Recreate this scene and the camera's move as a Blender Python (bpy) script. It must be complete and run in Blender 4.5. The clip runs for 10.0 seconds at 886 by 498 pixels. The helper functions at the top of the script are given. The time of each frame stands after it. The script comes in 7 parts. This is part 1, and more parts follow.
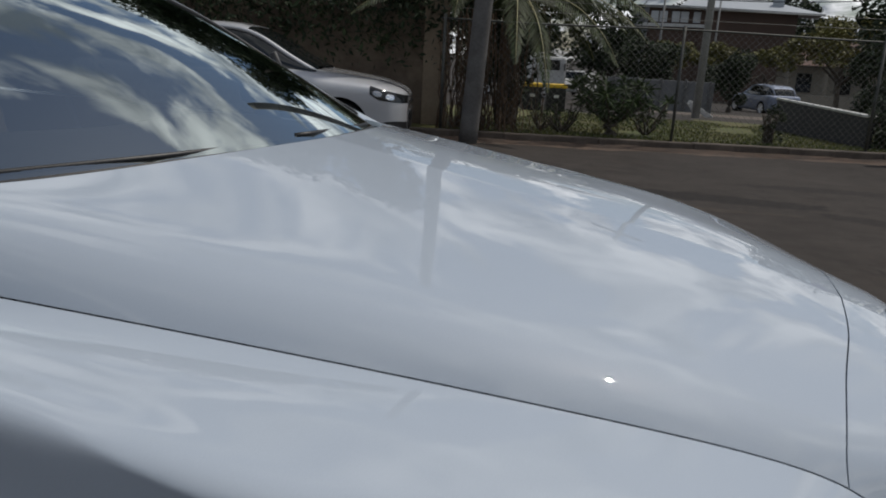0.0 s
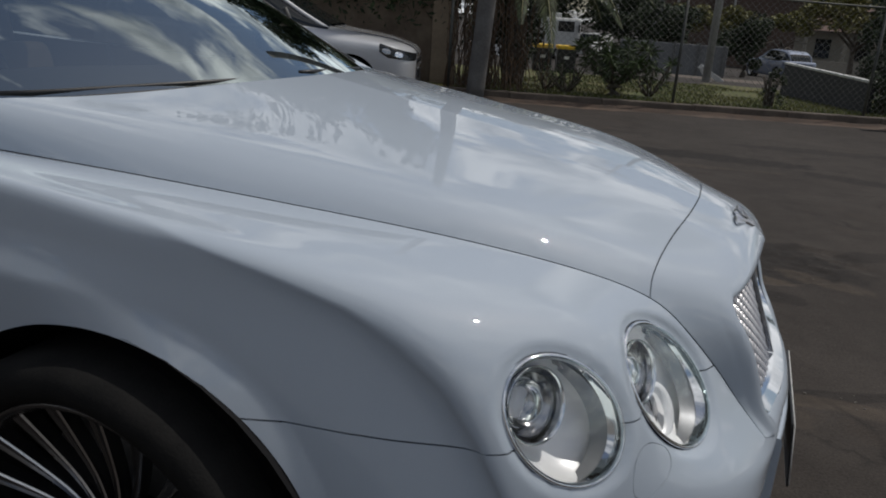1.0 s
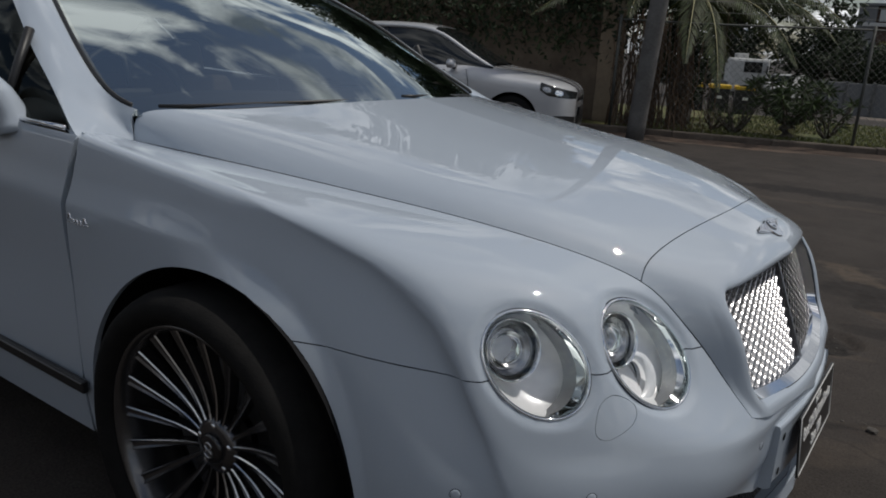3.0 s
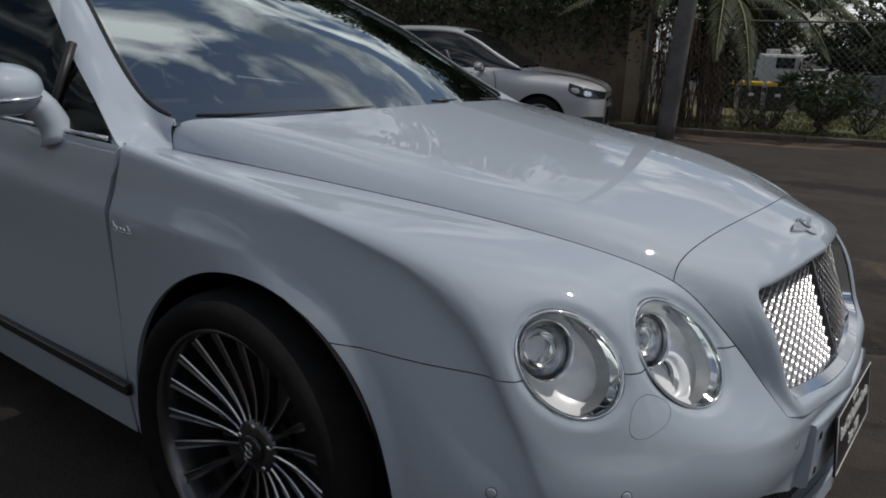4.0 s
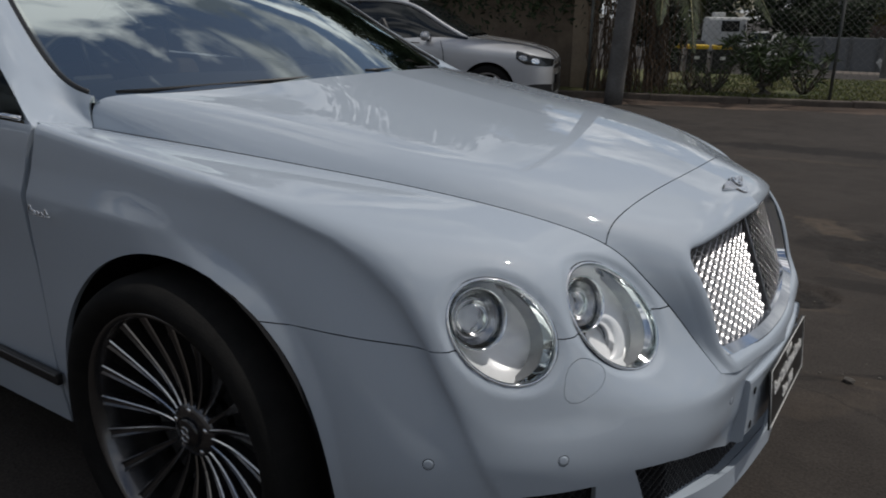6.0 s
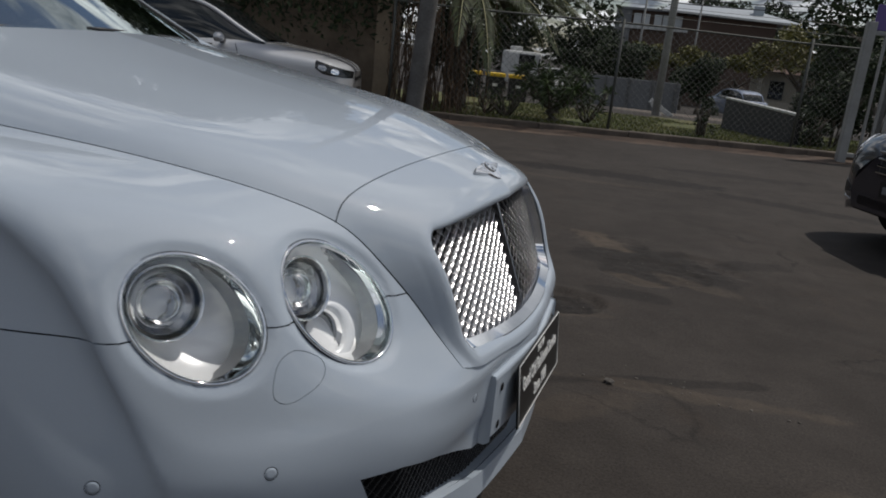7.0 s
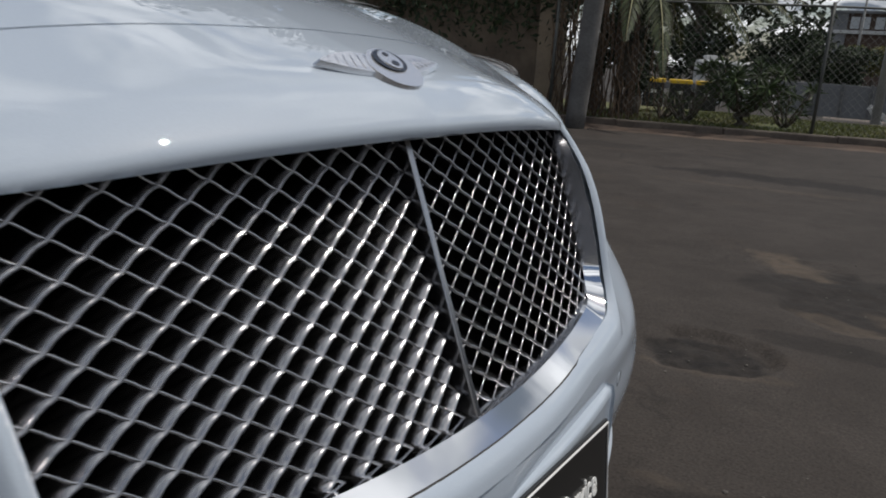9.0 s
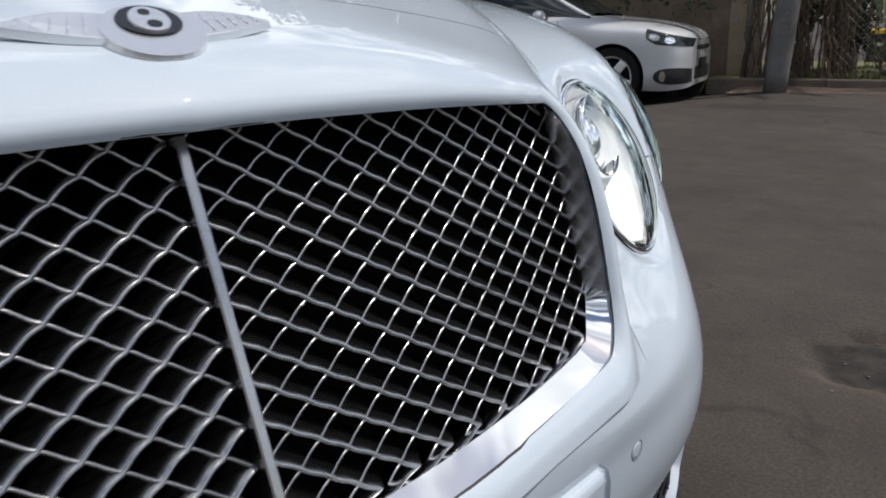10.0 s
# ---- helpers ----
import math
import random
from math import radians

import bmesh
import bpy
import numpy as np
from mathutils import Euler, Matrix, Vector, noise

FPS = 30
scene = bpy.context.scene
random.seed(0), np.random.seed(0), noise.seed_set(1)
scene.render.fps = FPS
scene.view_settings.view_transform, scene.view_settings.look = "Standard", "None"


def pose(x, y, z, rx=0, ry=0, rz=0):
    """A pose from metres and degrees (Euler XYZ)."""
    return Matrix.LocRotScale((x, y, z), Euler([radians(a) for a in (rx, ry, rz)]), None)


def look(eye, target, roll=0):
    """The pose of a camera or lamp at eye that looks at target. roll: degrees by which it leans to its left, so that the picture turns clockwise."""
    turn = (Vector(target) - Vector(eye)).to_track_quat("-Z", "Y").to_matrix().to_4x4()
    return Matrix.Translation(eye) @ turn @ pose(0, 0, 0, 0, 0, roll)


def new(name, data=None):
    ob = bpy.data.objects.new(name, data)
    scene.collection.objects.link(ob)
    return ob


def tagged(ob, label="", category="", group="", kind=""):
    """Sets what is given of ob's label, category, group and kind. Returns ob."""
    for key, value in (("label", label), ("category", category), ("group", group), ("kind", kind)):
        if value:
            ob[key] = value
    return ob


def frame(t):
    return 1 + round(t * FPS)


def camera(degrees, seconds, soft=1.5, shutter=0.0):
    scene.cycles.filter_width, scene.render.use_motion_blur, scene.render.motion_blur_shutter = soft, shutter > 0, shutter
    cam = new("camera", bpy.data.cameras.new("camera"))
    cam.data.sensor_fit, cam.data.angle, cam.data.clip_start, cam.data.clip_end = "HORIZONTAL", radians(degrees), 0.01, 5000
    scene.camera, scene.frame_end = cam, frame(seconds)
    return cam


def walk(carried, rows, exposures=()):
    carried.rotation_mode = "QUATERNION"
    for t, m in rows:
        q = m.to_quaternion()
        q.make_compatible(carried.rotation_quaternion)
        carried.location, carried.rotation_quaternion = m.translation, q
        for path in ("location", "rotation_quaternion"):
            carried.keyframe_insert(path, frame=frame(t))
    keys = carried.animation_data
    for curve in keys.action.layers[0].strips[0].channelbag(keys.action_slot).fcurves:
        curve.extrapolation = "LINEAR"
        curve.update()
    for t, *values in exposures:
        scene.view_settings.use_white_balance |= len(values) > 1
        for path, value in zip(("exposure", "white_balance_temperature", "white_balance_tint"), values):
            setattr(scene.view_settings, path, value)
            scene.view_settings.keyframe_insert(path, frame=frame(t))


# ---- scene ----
cam = camera(61.06, 10.0, 1.8, 0.22)
# seconds, eye x y z, turn about x y z
PATH = [
    (0.0, 0.539, -1.239, 1.185, 75.14, -2.98, 21.08),
    (0.5, 0.645, -1.428, 1.182, 75.30, -1.19, 23.21),
    (1.0, 0.792, -1.601, 1.185, 72.24, -3.76, 22.28),
    (1.5, 0.981, -1.642, 1.179, 73.32, -5.29, 28.35),
    (2.0, 1.127, -1.693, 1.182, 73.59, -3.96, 32.16),
    (2.5, 1.149, -1.723, 1.180, 73.99, -3.65, 34.32),
    (4.0, 1.160, -1.765, 1.188, 74.50, -2.01, 37.67),
    (4.5, 1.146, -1.757, 1.183, 73.48, -1.70, 38.74),
    (5.0, 1.139, -1.753, 1.180, 73.20, -1.76, 38.78),
    (5.2, 1.144, -1.755, 1.184, 72.80, -1.42, 37.86),
    (6.3, 1.221, -1.693, 1.170, 72.77, -1.52, 31.18),
    (6.5, 1.242, -1.670, 1.154, 73.42, -2.57, 28.11),
    (7.0, 1.244, -1.506, 1.066, 74.77, -5.66, 20.23),
    (7.5, 1.224, -1.271, 0.929, 70.70, -5.81, 20.84),
    (8.0, 1.226, -0.928, 0.877, 76.55, -3.22, 24.17),
    (8.5, 1.234, -0.686, 0.876, 77.56, -1.33, 32.57),
    (9.0, 1.210, -0.499, 0.841, 75.17, -3.45, 34.20),
    (9.5, 1.244, -0.339, 0.820, 73.22, 0.01, 40.80),
    (9.7, 1.259, -0.260, 0.827, 72.97, -0.07, 45.10),
    (10.0, 1.253, -0.167, 0.824, 73.36, 1.41, 48.45),
]
EXPOSURES = [(0.0, -0.08), (2.5, -0.19), (6.0, -0.16), (7.0, -0.10), (8.0, 0.04), (9.0, 0.22), (9.6, 0.53), (10.0, 0.80)]
walk(cam, [(t, pose(x, y, z, a, b, c)) for t, x, y, z, a, b, c in PATH], EXPOSURES)

# ------------------------------------------------------------------ light
SUN_DIR = Vector((0.33, 0.31, 0.89)).normalized()
world = bpy.data.worlds.new("sky")
scene.world = world
world.use_nodes = True


def make_sky():
    nt = world.node_tree
    nt.nodes.clear()
    out = nt.nodes.new("ShaderNodeOutputWorld")
    bg = nt.nodes.new("ShaderNodeBackground")
    sky = nt.nodes.new("ShaderNodeTexSky")
    sky.sky_type = "NISHITA"
    sky.sun_disc = False
    sky.sun_elevation = math.asin(SUN_DIR.z)
    sky.sun_rotation = math.atan2(SUN_DIR.x, SUN_DIR.y)
    sky.air_density, sky.dust_density = 1.0, 1.5
    co = nt.nodes.new("ShaderNodeTexCoord")
    mp = nt.nodes.new("ShaderNodeMapping")
    mp.inputs["Location"].default_value = (0.31, 0.12, 0.2)
    # a flat cloud layer: the direction divided by its height
    sp = nt.nodes.new("ShaderNodeSeparateXYZ")
    up = nt.nodes.new("ShaderNodeMath")
    up.operation = "MAXIMUM"
    up.inputs[1].default_value = 0.0
    lift = nt.nodes.new("ShaderNodeMath")
    lift.inputs[1].default_value = 0.22
    dv = nt.nodes.new("ShaderNodeVectorMath")
    dv.operation = "DIVIDE"
    cb = nt.nodes.new("ShaderNodeCombineXYZ")
    nz = nt.nodes.new("ShaderNodeTexNoise")
    nz.inputs["Scale"].default_value = 2.6
    nz.inputs["Detail"].default_value = 9.0
    nz.inputs["Roughness"].default_value = 0.56
    nz.inputs["Distortion"].default_value = 0.35
    ramp = nt.nodes.new("ShaderNodeValToRGB")
    ramp.color_ramp.elements[0].position = 0.465
    ramp.color_ramp.elements[1].position = 0.535
    shade = nt.nodes.new("ShaderNodeTexNoise")
    shade.inputs["Scale"].default_value = 4.2
    shade.inputs["Detail"].default_value = 8.0
    shade.inputs["Distortion"].default_value = 0.6
    cl = nt.nodes.new("ShaderNodeValToRGB")
    cl.color_ramp.elements[0].color = (2.2, 2.6, 3.2, 1)
    cl.color_ramp.elements[0].position = 0.35
    cl.color_ramp.elements[1].color = (14.5, 14.7, 15.0, 1)
    cl.color_ramp.elements[1].position = 0.62
    mix = nt.nodes.new("ShaderNodeMix")
    mix.data_type = "RGBA"
    bg.inputs["Strength"].default_value = 0.066
    L = nt.links.new
    L(co.outputs["Generated"], sp.inputs[0])
    L(sp.outputs[2], up.inputs[0])
    L(up.outputs[0], lift.inputs[0])
    for k in range(3):
        L(lift.outputs[0], cb.inputs[k])
    L(co.outputs["Generated"], dv.inputs[0])
    L(cb.outputs[0], dv.inputs[1])
    L(dv.outputs[0], mp.inputs["Vector"])
    L(mp.outputs["Vector"], nz.inputs["Vector"])
    L(mp.outputs["Vector"], shade.inputs["Vector"])
    L(nz.outputs["Fac"], ramp.inputs["Fac"])
    L(shade.outputs["Fac"], cl.inputs["Fac"])
    L(ramp.outputs["Color"], mix.inputs["Factor"])
    L(sky.outputs["Color"], mix.inputs["A"])
    L(cl.outputs["Color"], mix.inputs["B"])
    L(mix.outputs["Result"], bg.inputs["Color"])
    L(bg.outputs["Background"], out.inputs["Surface"])


make_sky()
sun_data = bpy.data.lights.new("sun", "SUN")
sun_data.energy, sun_data.angle, sun_data.color = 2.3, radians(0.9), (1.0, 0.95, 0.88)
sun = new("sun", sun_data)
sun.matrix_world = look((0, 0, 30), Vector((0, 0, 30)) - SUN_DIR)


# ------------------------------------------------------------------ materials
def mat(name, col, rough=0.5, metal=0.0, col2=None, scale=8.0, bump=0.0, bscale=60.0, spec=0.5, coat=0.0, detail=5.0, island=0.0, obj_rand=0.0):
    m = bpy.data.materials.new(name)
    m.use_nodes = True
    nt = m.node_tree
    b = nt.nodes["Principled BSDF"]
    b.inputs["Base Color"].default_value = (*col, 1)
    b.inputs["Roughness"].default_value = rough
    b.inputs["Metallic"].default_value = metal
    b.inputs["Specular IOR Level"].default_value = spec
    if coat:
        b.inputs["Coat Weight"].default_value = coat
        b.inputs["Coat Roughness"].default_value = 0.02
    co = nt.nodes.new("ShaderNodeTexCoord")
    L = nt.links.new
    last = None
    if col2 is not None:
        n1 = nt.nodes.new("ShaderNodeTexNoise")
        n1.inputs["Scale"].default_value = scale
        n1.inputs["Detail"].default_value = detail
        n2 = nt.nodes.new("ShaderNodeTexNoise")
        n2.inputs["Scale"].default_value = scale * 9.0
        n2.inputs["Detail"].default_value = 3.0
        ad = nt.nodes.new("ShaderNodeMath")
        ad.operation = "MULTIPLY_ADD"
        ad.inputs[1].default_value = 0.45
        L(co.outputs["Object"], n1.inputs["Vector"])
        L(co.outputs["Object"], n2.inputs["Vector"])
        L(n2.outputs["Fac"], ad.inputs[0])
        L(n1.outputs["Fac"], ad.inputs[2])
        r = nt.nodes.new("ShaderNodeValToRGB")
        r.color_ramp.elements[0].position, r.color_ramp.elements[1].position = 0.5, 0.95
        r.color_ramp.elements[0].color, r.color_ramp.elements[1].color = (*col, 1), (*col2, 1)
        L(ad.outputs[0], r.inputs["Fac"])
        last = r.outputs["Color"]
    if island or obj_rand:
        src = nt.nodes.new("ShaderNodeNewGeometry") if island else nt.nodes.new("ShaderNodeObjectInfo")
        hs = nt.nodes.new("ShaderNodeHueSaturation")
        mr = nt.nodes.new("ShaderNodeMapRange")
        amt = island or obj_rand
        mr.inputs["To Min"].default_value, mr.inputs["To Max"].default_value = 1 - amt, 1 + amt
        L(src.outputs["Random Per Island" if island else "Random"], mr.inputs["Value"])
        L(mr.outputs["Result"], hs.inputs["Value"])
        if last is None:
            hs.inputs["Color"].default_value = (*col, 1)
        else:
            L(last, hs.inputs["Color"])
        last = hs.outputs["Color"]
    if last is not None:
        L(last, b.inputs["Base Color"])
    if bump:
        n3 = nt.nodes.new("ShaderNodeTexNoise")
        n3.inputs["Scale"].default_value = bscale
        n3.inputs["Detail"].default_value = 6.0
        bp = nt.nodes.new("ShaderNodeBump")
        bp.inputs["Strength"].default_value = bump
        bp.inputs["Distance"].default_value = 0.01
        L(co.outputs["Object"], n3.inputs["Vector"])
        L(n3.outputs["Fac"], bp.inputs["Height"])
        L(bp.outputs["Normal"], b.inputs["Normal"])
    return m


def glass_mat(name, col=(1, 1, 1), ior=1.45, rough=0.0):
    m = mat(name, col, rough)
    b = m.node_tree.nodes["Principled BSDF"]
    b.inputs["Transmission Weight"].default_value = 1.0
    b.inputs["IOR"].default_value = ior
    return m


def thin_glass(name, tint=(0.8, 0.85, 0.85), gloss=0.12, grow=2.0):
    """A thin pane: mostly see-through, with a mirror share that grows at grazing angles."""
    m = bpy.data.materials.new(name)
    m.use_nodes = True
    nt = m.node_tree
    nt.nodes.clear()
    out = nt.nodes.new("ShaderNodeOutputMaterial")
    tr = nt.nodes.new("ShaderNodeBsdfTransparent")
    tr.inputs["Color"].default_value = (*tint, 1)
    gl = nt.nodes.new("ShaderNodeBsdfGlossy")
    gl.inputs["Roughness"].default_value = 0.005
    gl.inputs["Color"].default_value = (0.90, 0.99, 0.98, 1)
    fr = nt.nodes.new("ShaderNodeFresnel")
    fr.inputs["IOR"].default_value = 1.5
    ad = nt.nodes.new("ShaderNodeMath")
    ad.operation = "MULTIPLY_ADD"
    ad.use_clamp = True
    ad.inputs[1].default_value, ad.inputs[2].default_value = grow, gloss
    mx = nt.nodes.new("ShaderNodeMixShader")
    L = nt.links.new
    L(fr.outputs[0], ad.inputs[0])
    L(ad.outputs[0], mx.inputs[0])
    L(tr.outputs[0], mx.inputs[1])
    L(gl.outputs[0], mx.inputs[2])
    L(mx.outputs[0], out.inputs["Surface"])
    return m


def car_paint(name, col, metal=0.0, rough=0.6):
    """Paint with fine flakes, faint dust and a clear coat."""
    m = mat(name, col, rough, metal, spec=0.25, coat=1.0)
    nt = m.node_tree
    b = nt.nodes["Principled BSDF"]
    co = nt.nodes.new("ShaderNodeTexCoord")
    fl = nt.nodes.new("ShaderNodeTexNoise")
    fl.inputs["Scale"].default_value = 900.0
    du = nt.nodes.new("ShaderNodeTexNoise")
    du.inputs["Scale"].default_value = 5.0
    du.inputs["Detail"].default_value = 8.0
    mr = nt.nodes.new("ShaderNodeMapRange")
    mr.inputs["From Min"].default_value, mr.inputs["From Max"].default_value = 0.35, 0.75
    mr.inputs["To Min"].default_value, mr.inputs["To Max"].default_value = 0.010, 0.026
    hs = nt.nodes.new("ShaderNodeHueSaturation")
    m2 = nt.nodes.new("ShaderNodeMapRange")
    m2.inputs["To Min"].default_value, m2.inputs["To Max"].default_value = 0.93, 1.07
    L = nt.links.new
    L(co.outputs["Object"], fl.inputs["Vector"])
    L(co.outputs["Object"], du.inputs["Vector"])
    L(du.outputs["Fac"], mr.inputs["Value"])
    L(mr.outputs["Result"], b.inputs["Coat Roughness"])
    L(fl.outputs["Fac"], m2.inputs["Value"])
    L(m2.outputs["Result"], hs.inputs["Value"])
    hs.inputs["Color"].default_value = (*col, 1)
    L(hs.outputs["Color"], b.inputs["Base Color"])
    return m


PAINT = car_paint("pale_silver_paint", (0.380, 0.433, 0.498))
GOLF_PAINT = car_paint("silver_paint", (0.50, 0.51, 0.53), 0.35, 0.42)
DARK_PAINT = car_paint("dark_plum_paint", (0.035, 0.03, 0.036), 0.3)
BLUE_PAINT = car_paint("blue_silver_paint", (0.17, 0.20, 0.27), 0.4)
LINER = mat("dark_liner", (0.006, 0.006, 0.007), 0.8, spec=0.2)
BLACK = mat("black_plastic", (0.012, 0.012, 0.013), 0.45, bump=0.1, bscale=300)
RUBBER = mat("tyre_rubber", (0.008, 0.008, 0.008), 0.8, col2=(0.014, 0.0135, 0.013), scale=20, bump=0.15, bscale=200, spec=0.12)
CHROME = mat("chrome", (0.82, 0.83, 0.85), 0.06, 1.0)
SATIN = mat("satin_silver", (0.78, 0.78, 0.79), 0.34, 0.6)
MESHMETAL = mat("grille_steel", (0.42, 0.42, 0.43), 0.22, 1.0, col2=(0.35, 0.35, 0.36), scale=40)
LAMPWHITE = mat("lamp_white_satin", (0.84, 0.85, 0.87), 0.36, 0.15)
EMBLEM = mat("emblem_silver", (0.82, 0.83, 0.85), 0.24, 0.9)
PALE = mat("pale_gate_paint", (0.30, 0.30, 0.29), 0.6, col2=(0.22, 0.22, 0.21), scale=3)
LAMPGREY = mat("lamp_grey_band", (0.30, 0.31, 0.33), 0.35, 0.4)
DARKCHROME = mat("smoked_chrome", (0.40, 0.40, 0.41), 0.14, 1.0)
DARKMESH = mat("dark_mesh", (0.03, 0.03, 0.032), 0.35, 0.6)
RIM = mat("graphite_rim", (0.12, 0.12, 0.125), 0.26, 0.9, coat=0.4)
RIMEDGE = mat("bright_rim_edge", (0.55, 0.55, 0.56), 0.22, 1.0)
WINDSCREEN = thin_glass("windscreen_glass", (0.72, 0.75, 0.70), 0.33)
SIDEGLASS = thin_glass("side_glass", (0.20, 0.205, 0.19), 0.0, 0.3)
LENS = thin_glass("lamp_cover", (0.97, 0.975, 0.98), 0.01, 1.1)
BULB = glass_mat("lens_glass", (0.95, 0.97, 1.0), 1.5)
DARKGLASS = mat("dark_glass", (0.01, 0.012, 0.013), 0.03, spec=0.6)
LEATHER = mat("tan_leather", (0.30, 0.24, 0.17), 0.5, col2=(0.24, 0.19, 0.13), scale=6, bump=0.1)
TRIM = mat("beige_cabin_trim", (0.46, 0.39, 0.28), 0.7, col2=(0.40, 0.34, 0.245), scale=8, bump=0.1, bscale=200)
DASH = mat("dash_grey", (0.05, 0.048, 0.046), 0.6, col2=(0.035, 0.034, 0.033), scale=5)
PLATE = mat("plate_black", (0.012, 0.012, 0.012), 0.35)
LETTER = mat("plate_letters", (0.75, 0.75, 0.73), 0.5)
ENAMEL = mat("black_enamel", (0.01, 0.01, 0.011), 0.2, coat=0.5)
KERB = mat("kerb_concrete", (0.15, 0.122, 0.098), 0.9, col2=(0.08, 0.064, 0.052), scale=5, bump=0.5, bscale=60)
RENDER = mat("stained_render", (0.20, 0.155, 0.11), 0.9, col2=(0.10, 0.075, 0.054), scale=1.6, bump=0.25, bscale=40)
PILLAR = mat("pillar_render", (0.33, 0.26, 0.18), 0.9, col2=(0.22, 0.17, 0.12), scale=3, bump=0.25, bscale=40)
POLE = mat("weathered_pole", (0.15, 0.145, 0.14), 0.85, col2=(0.08, 0.075, 0.07), scale=4, bump=0.4, bscale=50)
GALV = mat("galvanised_steel", (0.19, 0.195, 0.195), 0.5, 0.7, col2=(0.12, 0.12, 0.12), scale=10)
WIRE = mat("fence_wire", (0.15, 0.15, 0.14), 0.6, 0.4)
GRASS = mat("grass_blades", (0.055, 0.085, 0.015), 0.7, col2=(0.125, 0.115, 0.032), scale=1.2, island=0.4)
EARTH = mat("dry_grass_earth", (0.055, 0.078, 0.017), 0.95, col2=(0.115, 0.095, 0.032), scale=0.8, bump=0.6, bscale=12)
LEAF_D = mat("dark_leaves", (0.014, 0.026, 0.009), 0.7, col2=(0.03, 0.045, 0.014), scale=1.5, island=0.5)
LEAF_M = mat("green_leaves", (0.028, 0.052, 0.014), 0.6, col2=(0.055, 0.08, 0.022), scale=1.5, island=0.5)
LEAF_Y = mat("olive_leaves", (0.10, 0.105, 0.02), 0.6, col2=(0.15, 0.13, 0.03), scale=1.5, island=0.45)
FROND = mat("palm_leaflets", (0.032, 0.05, 0.015), 0.6, col2=(0.065, 0.075, 0.026), scale=1.5, island=0.4)
STALK = mat("palm_stalk", (0.30, 0.29, 0.15), 0.6, col2=(0.22, 0.20, 0.09), scale=3)
DRYV = mat("dry_vines", (0.085, 0.055, 0.035), 0.9, col2=(0.14, 0.095, 0.06), scale=3, island=0.4)
BARK = mat("bark", (0.07, 0.058, 0.045), 0.95, col2=(0.12, 0.10, 0.08), scale=5, bump=0.8, bscale=25)
WHITE = mat("white_paint", (0.55, 0.55, 0.54), 0.5, col2=(0.44, 0.44, 0.42), scale=2)
YELLOW = mat("yellow_panel", (0.75, 0.48, 0.03), 0.45)
BRICK = mat("far_brick", (0.085, 0.055, 0.042), 0.9, col2=(0.065, 0.045, 0.035), scale=0.4)
ROOFM = mat("pale_roof_sheet", (0.36, 0.39, 0.42), 0.6, col2=(0.30, 0.33, 0.36), scale=0.2)
TERRA = mat("terracotta_tiles", (0.13, 0.075, 0.058), 0.85, col2=(0.09, 0.06, 0.05), scale=0.6, obj_rand=0.2)
CREAM = mat("cream_wall", (0.28, 0.25, 0.20), 0.9, col2=(0.22, 0.20, 0.165), scale=0.4)
GREYW = mat("grey_block_wall", (0.20, 0.205, 0.21), 0.9, col2=(0.14, 0.145, 0.15), scale=0.5)
DARKW = mat("dark_fence_boards", (0.014, 0.0145, 0.017), 0.85, col2=(0.022, 0.022, 0.025), scale=1)
PURPLE = mat("purple_sign", (0.10, 0.06, 0.22), 0.5)
DIRT = mat("kerb_dirt", (0.115, 0.076, 0.054), 0.95, col2=(0.058, 0.045, 0.036), scale=3.0, bump=0.6, bscale=30)
STONE = mat("broken_stone", (0.10, 0.09, 0.08), 0.95, obj_rand=0.3, bump=0.4)
UNSEENWALL = mat("unseen_pale_render", (0.46, 0.44, 0.41), 0.9, col2=(0.36, 0.345, 0.32), scale=0.5, bump=0.2, bscale=30)
POSTGREY = mat("weathered_fence_steel", (0.10, 0.105, 0.095), 0.6, 0.3, col2=(0.06, 0.06, 0.055), scale=8)
CONCRETE = mat("pale_pole_concrete", (0.30, 0.30, 0.29), 0.85, col2=(0.22, 0.22, 0.21), scale=3)
FARWIN = mat("far_window", (0.45, 0.47, 0.48), 0.2)


